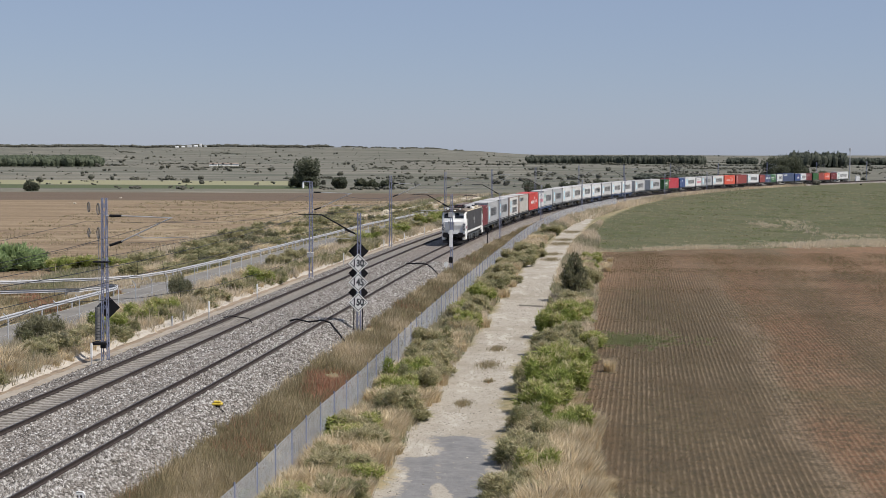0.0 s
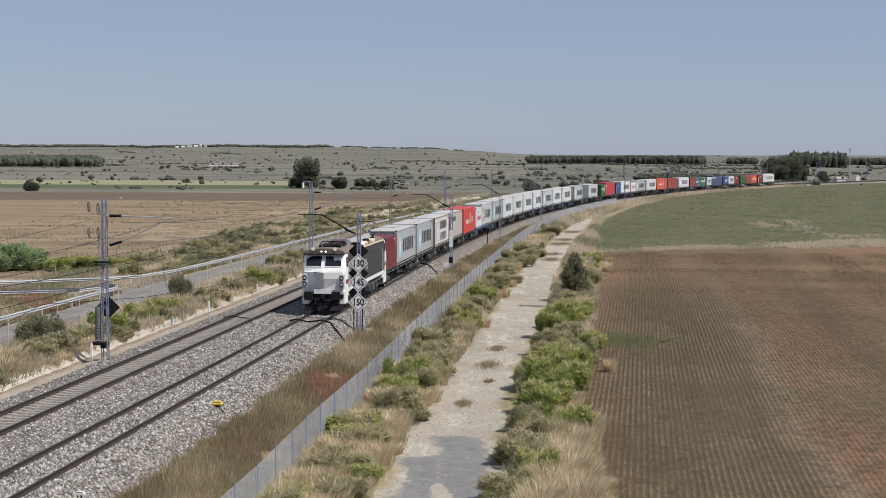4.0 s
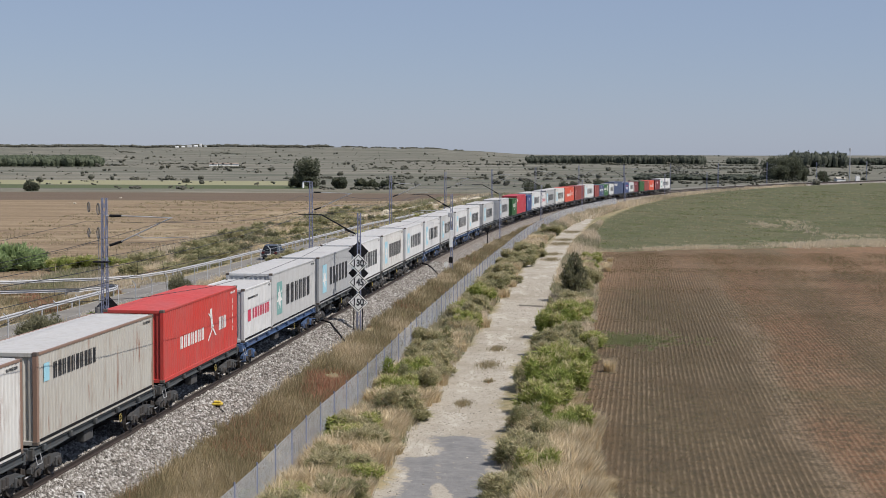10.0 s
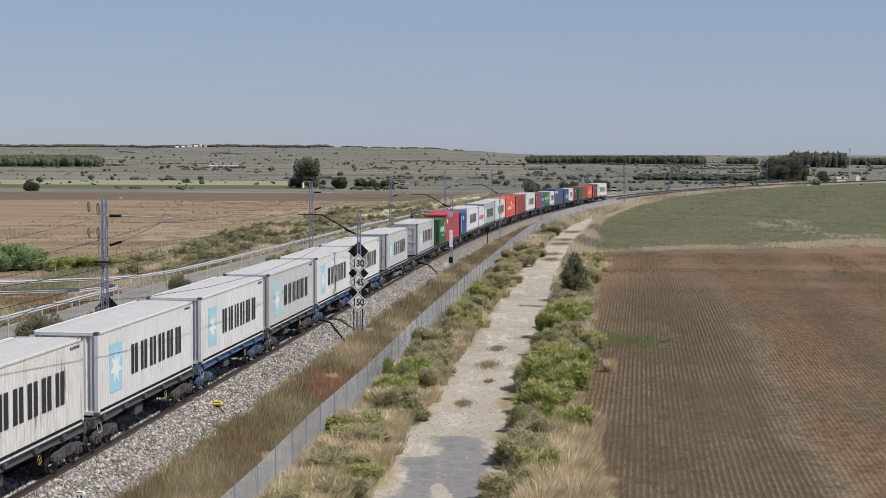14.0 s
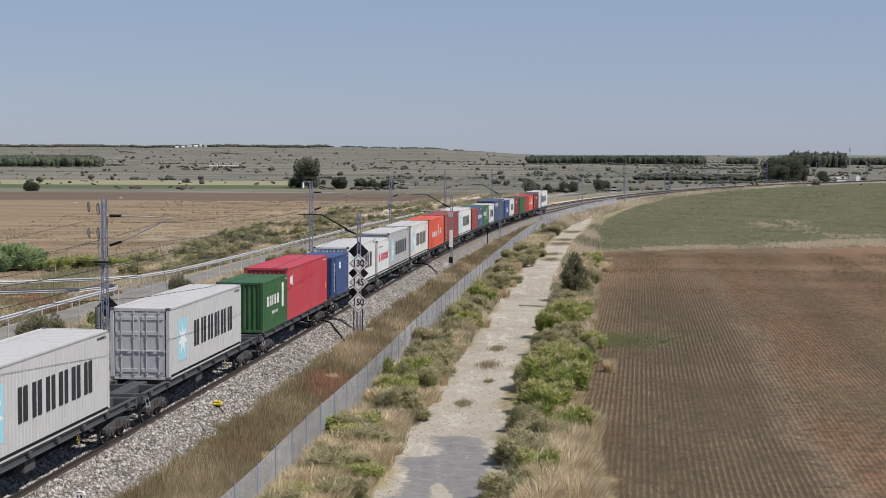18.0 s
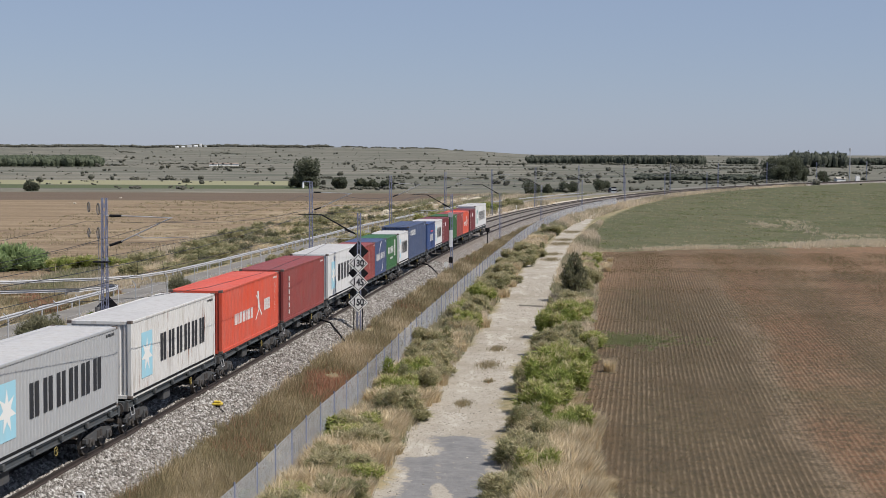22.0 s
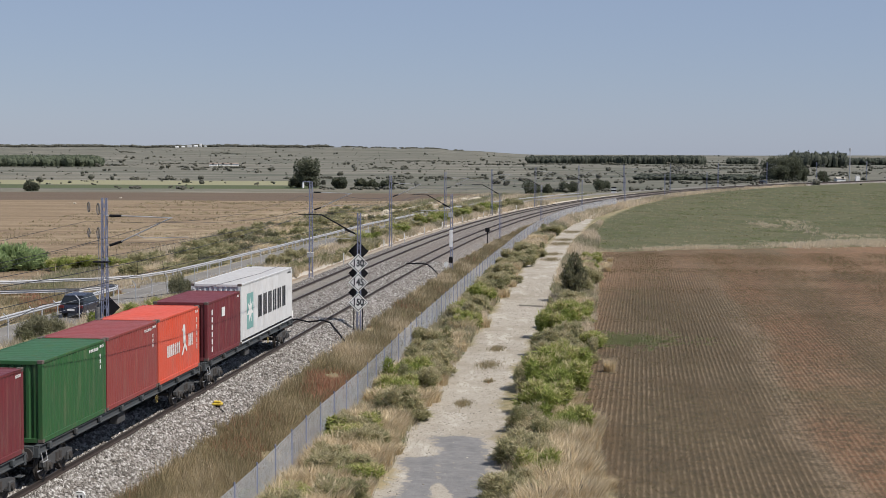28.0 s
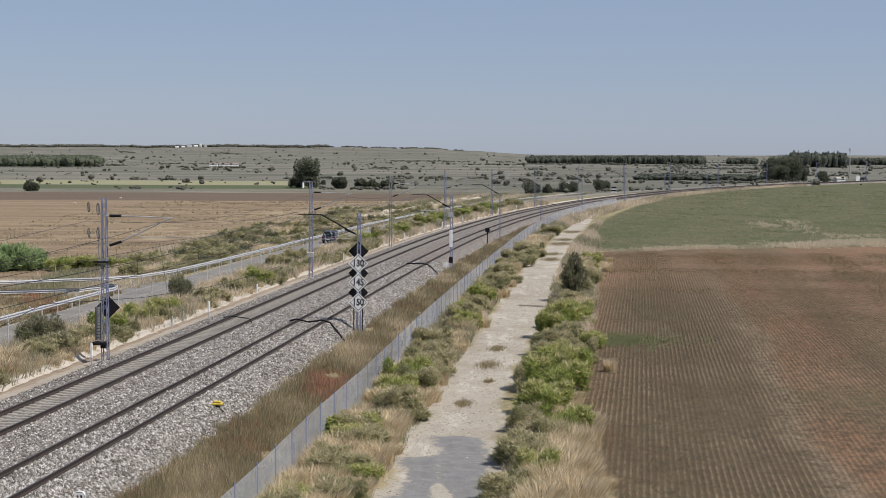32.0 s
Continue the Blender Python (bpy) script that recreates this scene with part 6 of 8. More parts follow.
CAR_RUNS = [(make_car("dark grey car driving on the service road", ("dark_grey", (0.035, 0.037, 0.043)), -120), 78.2 - 25.3 * 8.0, 25.3),
            (make_car("dark blue car driving on the service road", ("dark_blue", (0.022, 0.026, 0.045)), -560), 68.6 - 22.9 * 28.0, 22.9)]


# ---- plants ----
def leaf_material(name, stops, rough=0.75, trans=0.12):
    m = mat(name, stops[0][1], rough, spec=0.2)
    n = Nodes(m)
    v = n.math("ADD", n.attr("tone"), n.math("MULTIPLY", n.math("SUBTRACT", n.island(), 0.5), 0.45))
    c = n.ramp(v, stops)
    n.color(c)
    thin = n.t.nodes.new("ShaderNodeBsdfTranslucent")
    n.link(c, thin.inputs["Color"])
    both = n.t.nodes.new("ShaderNodeMixShader")
    both.inputs[0].default_value = 0.5
    n.link(n.b.outputs[0], both.inputs[1])
    n.link(thin.outputs[0], both.inputs[2])
    n.link(both.outputs[0], n.t.nodes["Material Output"].inputs["Surface"])
    return m


M_GRASS = leaf_material("dry_and_green_grass", [(0.0, (0.70, 0.60, 0.45)), (0.22, (0.58, 0.49, 0.355)), (0.42, (0.45, 0.39, 0.275)), (0.58, (0.36, 0.33, 0.215)), (0.78, (0.27, 0.275, 0.155)), (1.0, (0.20, 0.24, 0.095))])
M_RUSSET = leaf_material("russet_weeds", [(0.0, (0.62, 0.52, 0.37)), (0.18, (0.48, 0.40, 0.265)), (0.36, (0.365, 0.30, 0.185)), (0.60, (0.275, 0.248, 0.14)), (0.78, (0.30, 0.24, 0.15)), (1.0, (0.42, 0.22, 0.145))])
M_LEAF = {
    "bright": leaf_material("bright_green_leaves", [(0.0, (0.155, 0.19, 0.05)), (0.40, (0.26, 0.31, 0.08)), (0.68, (0.375, 0.405, 0.135)), (0.85, (0.52, 0.475, 0.24)), (1.0, (0.64, 0.55, 0.35))]),
    "grey": leaf_material("grey_green_leaves", [(0.0, (0.20, 0.205, 0.10)), (0.5, (0.325, 0.315, 0.17)), (0.8, (0.46, 0.415, 0.25)), (1.0, (0.60, 0.51, 0.35))]),
    "dark": leaf_material("dark_green_leaves", [(0.0, (0.125, 0.13, 0.075)), (0.5, (0.19, 0.19, 0.115)), (1.0, (0.28, 0.26, 0.165))]),
    "straw": leaf_material("straw_stalks", [(0.0, (0.45, 0.365, 0.23)), (0.5, (0.64, 0.53, 0.35)), (1.0, (0.80, 0.69, 0.49))]),
    "maize": leaf_material("broad_green_leaves", [(0.0, (0.15, 0.20, 0.09)), (0.5, (0.27, 0.35, 0.16)), (1.0, (0.40, 0.48, 0.24))]),
    "wood": leaf_material("pine_wood_leaves", [(0.0, (0.075, 0.088, 0.07)), (0.5, (0.105, 0.118, 0.092)), (1.0, (0.14, 0.15, 0.115))]),
    # aerial haze is mixed into these lighter, greyer leaf colours
    "far": leaf_material("far_leaves", [(0.0, (0.12, 0.125, 0.10)), (0.5, (0.165, 0.165, 0.132)), (1.0, (0.21, 0.205, 0.165))]),
    "plantation": leaf_material("plantation_leaves", [(0.0, (0.105, 0.125, 0.085)), (0.5, (0.14, 0.165, 0.11)), (1.0, (0.18, 0.20, 0.135))]),
    # needles of distant trees, lightened to carry the haze in their colour
    "pine": leaf_material("pine_needles", [(0.0, (0.075, 0.085, 0.062)), (0.5, (0.115, 0.128, 0.088)), (1.0, (0.175, 0.18, 0.12))]),
}
M_BARK = painted("bark", (0.11, 0.085, 0.06), 0.9, (0.05, 0.04, 0.03), 0.6)
RNG = np.random.default_rng(17)


def on_line(s, o):
    """Ground points beside the line, for arrays of metres along and aside."""
    t = np.interp(s, _s, _th)
    x, y = np.interp(s, _s, _x) + o * np.cos(t), np.interp(s, _s, _y) - o * np.sin(t)
    return np.stack([x, y, ground_z(x, y)], 1)


def blades(p, h, w, lean):
    """One pointed blade at each point."""
    n = len(p)
    a, b = RNG.random(n) * 2 * np.pi, RNG.random(n) * 2 * np.pi
    side = np.stack([np.cos(a), np.sin(a), np.zeros(n)], 1) * (w / 2)[:, None]
    out = np.stack([np.cos(b) * lean * h, np.sin(b) * lean * h, h], 1)
    low = np.array([0, 0, -0.05])
    v = np.stack([p - side + low, p + side + low, p + out], 1).reshape(-1, 3)
    return v, np.arange(3 * n).reshape(-1, 3)


def grass_strip(name, label, s0, s1, o0, o1, tufts, per, height, spread, tone, material, power=1.5, bare=0.0, dense_edge=None):
    """Tufts of grass in a strip beside the line; tone(s, o) runs from straw to green."""
    s = s0 + (s1 - s0) * RNG.random(tufts) ** power
    q = RNG.random(tufts)
    o = np.interp(s, [s0, s1], [o0[0], o0[1]]) * (1 - q) + np.interp(s, [s0, s1], [o1[0], o1[1]]) * q
    patch = np.sin(s * 0.37 + o * 0.9) * np.cos(s * 0.21 - o * 1.3) + 0.6 * np.sin(s * 0.93 + o * 0.4)
    keep = (patch > bare) & (o < np.maximum(edges(s, FIELD_L) + 0.25 * np.sin(s * 2.1) - 0.5 * (s < 34), 9.0)) & ((o < edges(s, PATH_L) + 0.05 + 0.45 * RNG.normal(size=tufts)) | (o > edges(s, PATH_R) - 0.05 - 0.3 * RNG.normal(size=tufts)))
    s, o, patch = s[keep], o[keep], patch[keep]
    size = height * (0.35 + 0.9 * RNG.random(len(s)) ** 2 + 0.22 * patch)
    size = np.maximum(size, 0.12)
    c = on_line(s, o)
    d = np.repeat(np.arange(len(s)), per)
    dist = np.hypot(c[d, 0], c[d, 1])
    r = spread * np.sqrt(RNG.random(len(d))) * (0.6 + 0.4 * size[d] / height)
    a = RNG.random(len(d)) * 2 * np.pi
    p = c[d] + np.stack([np.cos(a) * r, np.sin(a) * r, np.zeros(len(d))], 1)
    h = size[d] * (0.45 + 0.55 * RNG.random(len(d)))
    v, f = blades(p, h, np.maximum(0.02, dist * 0.0006) * (0.7 + 0.6 * RNG.random(len(d))), 0.12 + 0.55 * RNG.random(len(d)))
    me = fast_mesh(name, v, f, [material])
    tn = np.clip(tone(s, o) + 0.22 * (RNG.random(len(s)) - 0.5), 0, 1)
    attribute(me, "tone", np.repeat(tn[d], 3))
    return tagged(new(name, me), label, "grass", kind="stuff")


def crown_mesh(name, lobes, count, leaf, material, droop=0.0, upright=0.0, seed=1, slim=0.35):
    """A crown of single leaves on lumpy lobes (x, y, z, rx, ry, rz)."""
    rng = np.random.default_rng(seed)
    vol = np.array([l[3] * l[4] + l[3] * l[5] + l[4] * l[5] for l in lobes])
    pick = rng.choice(len(lobes), count, p=vol / vol.sum())
    L = np.array(lobes, float)[pick]
    d = rng.normal(size=(count, 3))
    d /= np.linalg.norm(d, axis=1)[:, None]
    r = (0.55 + 0.45 * rng.random(count) ** 0.6)
    lump = 1 + 0.16 * np.sin(d[:, 0] * 5 + pick) * np.cos(d[:, 1] * 6 + 2 * pick) + 0.10 * np.sin(d[:, 2] * 9 + pick)
    p = L[:, :3] + d * L[:, 3:] * (r * lump)[:, None]
    u = rng.normal(size=(count, 3)) + d * 0.4
    u[:, 2] += upright
    u /= np.linalg.norm(u, axis=1)[:, None]
    w = np.cross(u, rng.normal(size=(count, 3)))
    w /= np.linalg.norm(w, axis=1)[:, None] + 1e-6
    sz = leaf * (0.6 + 0.8 * rng.random(count))
    v = np.stack([p - w * (sz * slim)[:, None], p + w * (sz * slim)[:, None], p + u * sz[:, None]], 1).reshape(-1, 3)
    v[:, 2] = np.maximum(v[:, 2], -0.04)
    me = fast_mesh(name, v, np.arange(3 * count).reshape(-1, 3), [material])
    # last term paints top light into the leaves: paler on each lobe's upper side
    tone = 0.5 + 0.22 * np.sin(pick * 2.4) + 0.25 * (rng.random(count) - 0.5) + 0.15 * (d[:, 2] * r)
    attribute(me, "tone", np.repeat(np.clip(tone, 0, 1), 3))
    return me


def stems_mesh(name, n, height, spread, r, seed):
    rng = np.random.default_rng(seed)
    sp = Soup()
    for k in range(n):
        a = rng.random() * 6.283
        q = spread * (0.3 + 0.7 * rng.random())
        h = height * (0.6 + 0.4 * rng.random())
        mid = Vector((math.cos(a) * q * 0.35, math.sin(a) * q * 0.35, h * 0.55))
        sp.tube((math.cos(a) * 0.05, math.sin(a) * 0.05, -0.1), mid, r, 5, r * 0.7)
        sp.tube(mid, (math.cos(a) * q, math.sin(a) * q, h), r * 0.7, 5, r * 0.25)
    return sp.mesh(name, M_BARK)


def bush_lobes(w, h, n, seed):
    rng = np.random.default_rng(seed)
    out = [(0, 0, h * 0.40, w * 0.30, w * 0.30, h * 0.40)] if n > 10 else [(0, 0, h * 0.45, w * 0.38, w * 0.38, h * 0.48)]
    for k in range(n):
        a = 6.283 * k / n + rng.random() * 0.7
        q = w * (0.22 + 0.2 * rng.random())
        z = h * (0.16 + (0.66 if n > 10 else 0.5) * rng.random())
        rr = w * (0.15 + 0.13 * rng.random()) * (0.72 if n > 10 else 1)
        out.append((math.cos(a) * q, math.sin(a) * q, z, rr, rr, min(z, h * (0.22 + 0.14 * rng.random()))))
    return out


def tussock_mesh(name, count, seed):
    """Arching dry stalks, a metre wide and high."""
    rng = np.random.default_rng(seed)
    a, r = rng.random(count) * 6.28319, 0.36 * np.sqrt(rng.random(count))
    p = np.stack([np.cos(a) * r, np.sin(a) * r, np.full(count, -0.05)], 1)
    h = 0.45 + 0.6 * rng.random(count) - 0.5 * r
    b = a + rng.normal(size=count) * 0.7
    mid = p + np.stack([np.cos(b) * 0.10 * h, np.sin(b) * 0.10 * h, h * 0.62], 1)
    tip = p + np.stack([np.cos(b) * 0.34 * h, np.sin(b) * 0.34 * h, h], 1)
    c = rng.random(count) * 6.28319
    w = np.stack([np.cos(c), np.sin(c), np.zeros(count)], 1) * 0.012
    v = np.stack([p - w, p + w, mid + w * 0.8, mid - w * 0.8, tip], 1).reshape(-1, 3)
    k = np.arange(count) * 5
    f = np.concatenate([np.stack([k, k + 1, k + 2], 1), np.stack([k, k + 2, k + 3], 1), np.stack([k + 3, k + 2, k + 4], 1)])
    me = fast_mesh(name, v, f, [M_LEAF["straw"]])
    attribute(me, "tone", np.repeat(np.clip(0.5 + 0.3 * rng.normal(size=count), 0, 1), 5))
    return me


BUSH = {}


def bush(kind, label, x, y, w, h, turn, variant=0, group="bushes"):
    """A bush as wide and high as told; the shapes are shared between bushes of a kind."""
    key = (kind, variant)
    if key not in BUSH:
        leaf, count, up = {"maize": (0.55, 2600, 1.5), "bright": (0.24, 9000, 1.3), "grey": (0.21, 9000, 1.2), "dark": (0.22, 4600, 0.9), "straw": (0.30, 1400, 2.2)}[kind]
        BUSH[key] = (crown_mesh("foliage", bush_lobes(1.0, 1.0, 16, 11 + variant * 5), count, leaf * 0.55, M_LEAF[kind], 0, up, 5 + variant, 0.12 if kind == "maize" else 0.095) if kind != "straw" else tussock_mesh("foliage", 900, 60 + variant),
                     stems_mesh("stem_cluster", 7, 0.75, 0.4, 0.02, 40 + variant))
    ob = thing("bush", label, "bush", None, group)
    k = 1.0 if kind == "straw" else 1.22
    ob.matrix_world = pose(x, y, gz(x, y), 0, 0, turn) @ Matrix.Diagonal((w * k, w * k, h * (1.0 if kind == "straw" else 1.08), 1))
    part("foliage", BUSH[key][0], None, ob)
    part("stem_cluster", BUSH[key][1], None, ob, "brown woody stems")
    return ob


def bush_at(kind, label, s, o, w, h, variant=0, group="bushes along the track"):
    p = line(s, o)
    return bush(kind, label, p.x, p.y, w, h, (s * 37 + o * 11) % 360, variant, group)


def scatter(name, label, places, kind, count):
    """Many small bushes (along, aside, width, height) in one mesh."""
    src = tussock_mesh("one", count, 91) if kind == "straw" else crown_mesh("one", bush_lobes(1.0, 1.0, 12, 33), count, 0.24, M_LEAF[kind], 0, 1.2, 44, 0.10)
    nv, nt = len(src.vertices), len(src.polygons)
    v, f, tn = np.empty(nv * 3), np.empty(nt * 3, int), np.empty(nv)
    src.vertices.foreach_get("co", v)
    src.polygons.foreach_get("vertices", f)
    src.attributes["tone"].data.foreach_get("value", tn)
    v, f = v.reshape(-1, 3), f.reshape(-1, 3)
    q = np.array(places)
    c = on_line(q[:, 0], q[:, 1])
    a = RNG.random(len(q)) * 6.28319
    ca, sa = np.cos(a)[:, None], np.sin(a)[:, None]
    X, Y = v[None, :, 0] * ca - v[None, :, 1] * sa, v[None, :, 0] * sa + v[None, :, 1] * ca
    w = np.stack([X * q[:, 2:3] + c[:, 0:1], Y * q[:, 2:3] + c[:, 1:2], v[None, :, 2] * q[:, 3:4] + c[:, 2:3]], 2).reshape(-1, 3)
    me = fast_mesh(name, w, (np.arange(len(q))[:, None, None] * nv + f[None]).reshape(-1, 3), [M_LEAF[kind]])
    attribute(me, "tone", np.clip((tn[None] + 0.25 * (RNG.random((len(q), 1)) - 0.5)).ravel(), 0, 1))
    bpy.data.meshes.remove(src)
    return tagged(new(name, me), label, "scrub", kind="stuff")


BRIGHT, GREYB, DARKB, STRAWB = ("bright green broom bush in dry grass", "grey-green scrubby bush in dry grass", "dark green dense bush", "tall clump of straw-coloured dry grass")
# between the gravel track and the bare field
for s, o, w, h, k, v in ((34, 16.3, 2.2, 1.5, "bright", 0), (38, 16.6, 2.3, 1.7, "bright", 1), (42, 16.2, 2.2, 1.8, "bright", 2), (46, 16.8, 2.2, 1.8, "bright", 0), (41, 15.2, 1.5, 1.2, "grey", 1),
                         (50, 15.9, 2.1, 1.5, "grey", 0), (55, 16.0, 2.2, 1.5, "grey", 1), (59, 16.6, 1.8, 1.4, "grey", 2), (64, 15.7, 2.0, 1.6, "bright", 1), (69, 16.0, 2.2, 1.7, "bright", 2), (73, 17.0, 2.0, 1.5, "bright", 0),
                         (26, 16.6, 1.6, 1.2, "grey", 2), (28, 17.3, 1.7, 1.3, "bright", 1), (22, 16.3, 1.6, 1.1, "grey", 0), (30, 15.6, 1.4, 1.0, "grey", 1), (19, 16.6, 1.5, 1.2, "bright", 2),
                         (52, 17.6, 1.6, 1.2, "grey", 2), (78, 15.6, 1.6, 1.2, "grey", 1), (97, 16.6, 2.0, 1.6, "grey", 0), (104, 17.2, 2.4, 1.5, "grey", 1), (116, 16.8, 2.2, 1.4, "straw", 0), (124, 16.4, 2.4, 1.3, "straw", 1)):
    bush_at(k, {"bright": BRIGHT, "grey": GREYB, "straw": STRAWB}[k], s, o, w, h, v)
for s, o, w, h, v in ((17, 17.2, 1.7, 1.5, 0), (20, 17.7, 1.8, 1.4, 1), (14, 17.0, 1.8, 1.6, 2), (15, 18.0, 1.8, 1.5, 0), (24, 17.3, 1.5, 1.1, 2), (12, 18.5, 1.7, 1.4, 1), (80, 16.8, 2.0, 1.2, 0), (84, 17.4, 1.8, 1.2, 1)):
    bush_at("straw", STRAWB, s, o, w, h, v)
# between the wire fence and the gravel track
for s, o, w, h, k, v in ((24, 9.4, 1.8, 1.1, "grey", 0), (27, 8.9, 1.7, 1.0, "grey", 1), (32, 9.7, 1.9, 1.3, "grey", 2), (37, 9.1, 1.8, 1.2, "bright", 0), (41, 8.9, 1.9, 1.4, "bright", 1), (43, 9.9, 1.5, 1.1, "grey", 0), (39, 9.7, 1.9, 1.3, "grey", 1), (46, 9.3, 2.0, 1.4, "grey", 2),
                         (51, 9.0, 1.9, 1.3, "grey", 0), (56, 8.6, 1.9, 1.3, "grey", 1), (60, 9.2, 1.9, 1.1, "straw", 0), (66, 9.3, 2.0, 1.2, "straw", 1), (72, 9.0, 1.9, 1.3, "grey", 2), (79, 9.2, 2.1, 1.4, "grey", 0), (86, 9.0, 2.0, 1.4, "bright", 2), (93, 9.2, 2.2, 1.4, "grey", 1),
                         (101, 9.0, 2.2, 1.4, "grey", 0), (110, 8.8, 2.4, 1.4, "grey", 2), (121, 9.0, 2.4, 1.3, "straw", 2), (133, 8.8, 2.6, 1.4, "grey", 1), (147, 8.6, 2.6, 1.5, "grey", 0), (161, 8.5, 3.0, 1.4, "straw", 0), (176, 8.2, 3.0, 1.4, "straw", 1), (195, 8.2, 3.2, 1.4, "grey", 1),
                         (20, 9.9, 1.5, 1.0, "straw", 2), (17, 8.9, 1.6, 1.1, "straw", 0), (29, 8.4, 1.4, 1.2, "straw", 1), (15, 10.3, 1.5, 0.9, "grey", 1), (13, 9.5, 1.6, 1.0, "straw", 1)):
    bush_at(k, {"bright": BRIGHT, "grey": GREYB, "straw": STRAWB}[k], s, o, w, h, v)
# between the line and the service road
for s, o, w, h, k, v in ((34, -11.0, 2.2, 1.5, "bright", 0), (37, -12.5, 2.4, 1.6, "straw", 1), (41, -12.2, 2.4, 1.6, "straw", 0), (38, -11.0, 2.0, 1.3, "straw", 2), (46, -12.0, 2.4, 1.3, "grey", 1), (43.5, -11.2, 1.8, 1.2, "grey", 0), (52, -15.0, 1.9, 1.7, "dark", 0), (54.0, -14.6, 1.6, 1.4, "dark", 2),
                         (51, -11.5, 2.0, 1.2, "grey", 0), (56, -11.8, 2.0, 1.3, "bright", 1), (62, -11.5, 2.0, 1.3, "bright", 2), (60, -13.0, 2.0, 1.5, "straw", 1), (68, -11.8, 2.0, 1.3, "bright", 0), (66, -13.5, 2.0, 1.4, "straw", 0), (73, -12.2, 2.2, 1.4, "straw", 1), (79.5, -13.9, 1.6, 1.8, "dark", 1),
                         (77, -11.2, 1.9, 1.1, "grey", 2), (84, -11.0, 1.9, 1.2, "grey", 1), (89, -12.5, 2.4, 1.5, "straw", 2), (93, -11.0, 2.2, 1.4, "bright", 2), (99, -13.2, 2.4, 1.5, "straw", 0), (106, -12.5, 2.2, 1.2, "straw", 1), (113, -13.6, 2.2, 1.5, "grey", 0), (121, -13.8, 2.2, 1.6, "grey", 0), (128, -13.0, 2.2, 1.2, "straw", 2),
                         (137, -13.4, 2.4, 1.4, "straw", 0), (148, -13.0, 2.8, 1.5, "grey", 1), (158, -12.6, 2.8, 1.4, "bright", 1), (169, -12.8, 3.0, 1.6, "grey", 2), (180, -12.4, 3.2, 1.7, "bright", 0), (191, -12.8, 3.2, 1.8, "grey", 0), (203, -12.6, 3.4, 1.9, "bright", 2), (214, -12.6, 3.4, 1.9, "bright", 1), (226, -12.6, 3.4, 1.9, "grey", 1), (238, -12.6, 3.6, 2.0, "bright", 0), (250, -12.8, 3.6, 2.0, "grey", 2), (263, -12.8, 3.8, 2.0, "bright", 1), (277, -13, 4.0, 2.0, "grey", 0), (292, -13, 4, 2.0, "grey", 1)):
    bush_at(k, {"bright": BRIGHT, "grey": GREYB, "straw": STRAWB, "dark": DARKB}[k], s, o, w, h, v, "bushes beside the ditch")
EDGE = {"grey": [], "straw": []}
for k in range(150):
    s = 22 + 150 * RNG.random() ** 1.2
    EDGE[("grey", "straw")[k % 2]].append((s, -(10.0 + 0.9 * RNG.random()), 0.9 + 0.9 * RNG.random(), 0.5 + 0.6 * RNG.random()))
scatter("ditch_edge_scrub", "olive scrub hanging over the ditch edge", EDGE["grey"], "grey", 1500)
scatter("ditch_edge_scrub", "straw grass hanging over the ditch edge", EDGE["straw"], "straw", 420)
# scrub on the bank beyond the road
SCRUB = {"grey": [], "straw": [], "dark": []}
for k in range(260):
    s = 105 + 190 * RNG.random()
    o = -(22.5 + (5 + 0.10 * (s - 80)) * RNG.random())
    SCRUB[("grey", "straw", "grey", "straw", "grey", "straw", "grey", "dark")[k % 8]].append((s, o, 1.4 + 1.5 * RNG.random(), 0.6 + 0.7 * RNG.random()))
scatter("bank_scrub", "grey-green scrub on the bank beyond the road", SCRUB["grey"], "grey", 1500)
scatter("bank_scrub", "straw-coloured dry clumps on the bank beyond the road", SCRUB["straw"], "straw", 420)
scatter("bank_scrub", "dark green low bushes on the bank beyond the road", SCRUB["dark"], "dark", 700)
for k, (x, y, w, h) in enumerate(((-46.0, 154.5, 2.6, 2.0), (-44.3, 156.0, 2.4, 2.2), (-43.2, 154.6, 2.0, 1.8), (-42.4, 156.6, 2.0, 1.9), (-47.8, 156.0, 2.8, 2.2), (-49.5, 154.5, 2.8, 2.1), (-45.2, 153.0, 1.8, 1.5))):
    bush("maize", "tall broad-leaved green plants beside the stubble field", x, y, w, h, k * 50, k % 3, "plants by the side road")
for k, (x, y, w, h) in enumerate(((-38.8, 156.2, 2.6, 1.3), (-37.2, 156.8, 2.4, 1.2), (-35.6, 157.3, 2.2, 1.1), (-34.0, 158, 2.2, 1.0), (-39.6, 154.0, 2.0, 1.1))):
    bush("bright", BRIGHT, x, y, w, h, k * 70, k % 3, "plants by the side road")

RED_S, RED_O = 41.0, 4.5          # the rust-red patch of weeds
grass_strip("verge_grass", "russet and olive weeds between ballast and fence", 4, 260, (3.0, 2.6), (7.2, 4.6), 17000, 13, 0.55, 0.28, lambda s, o: np.clip(0.42 + 0.20 * np.sin(s * 0.36 + o * 1.1) + 0.16 * np.cos(s * 0.11 - o * 0.7) + 0.10 * np.sin(s * 0.9), 0, 0.7) + 0.55 * np.exp(-((s - RED_S) / 4.5) ** 2 - ((o - RED_O) / 1.5) ** 2), M_RUSSET, 1.7, -1.2)
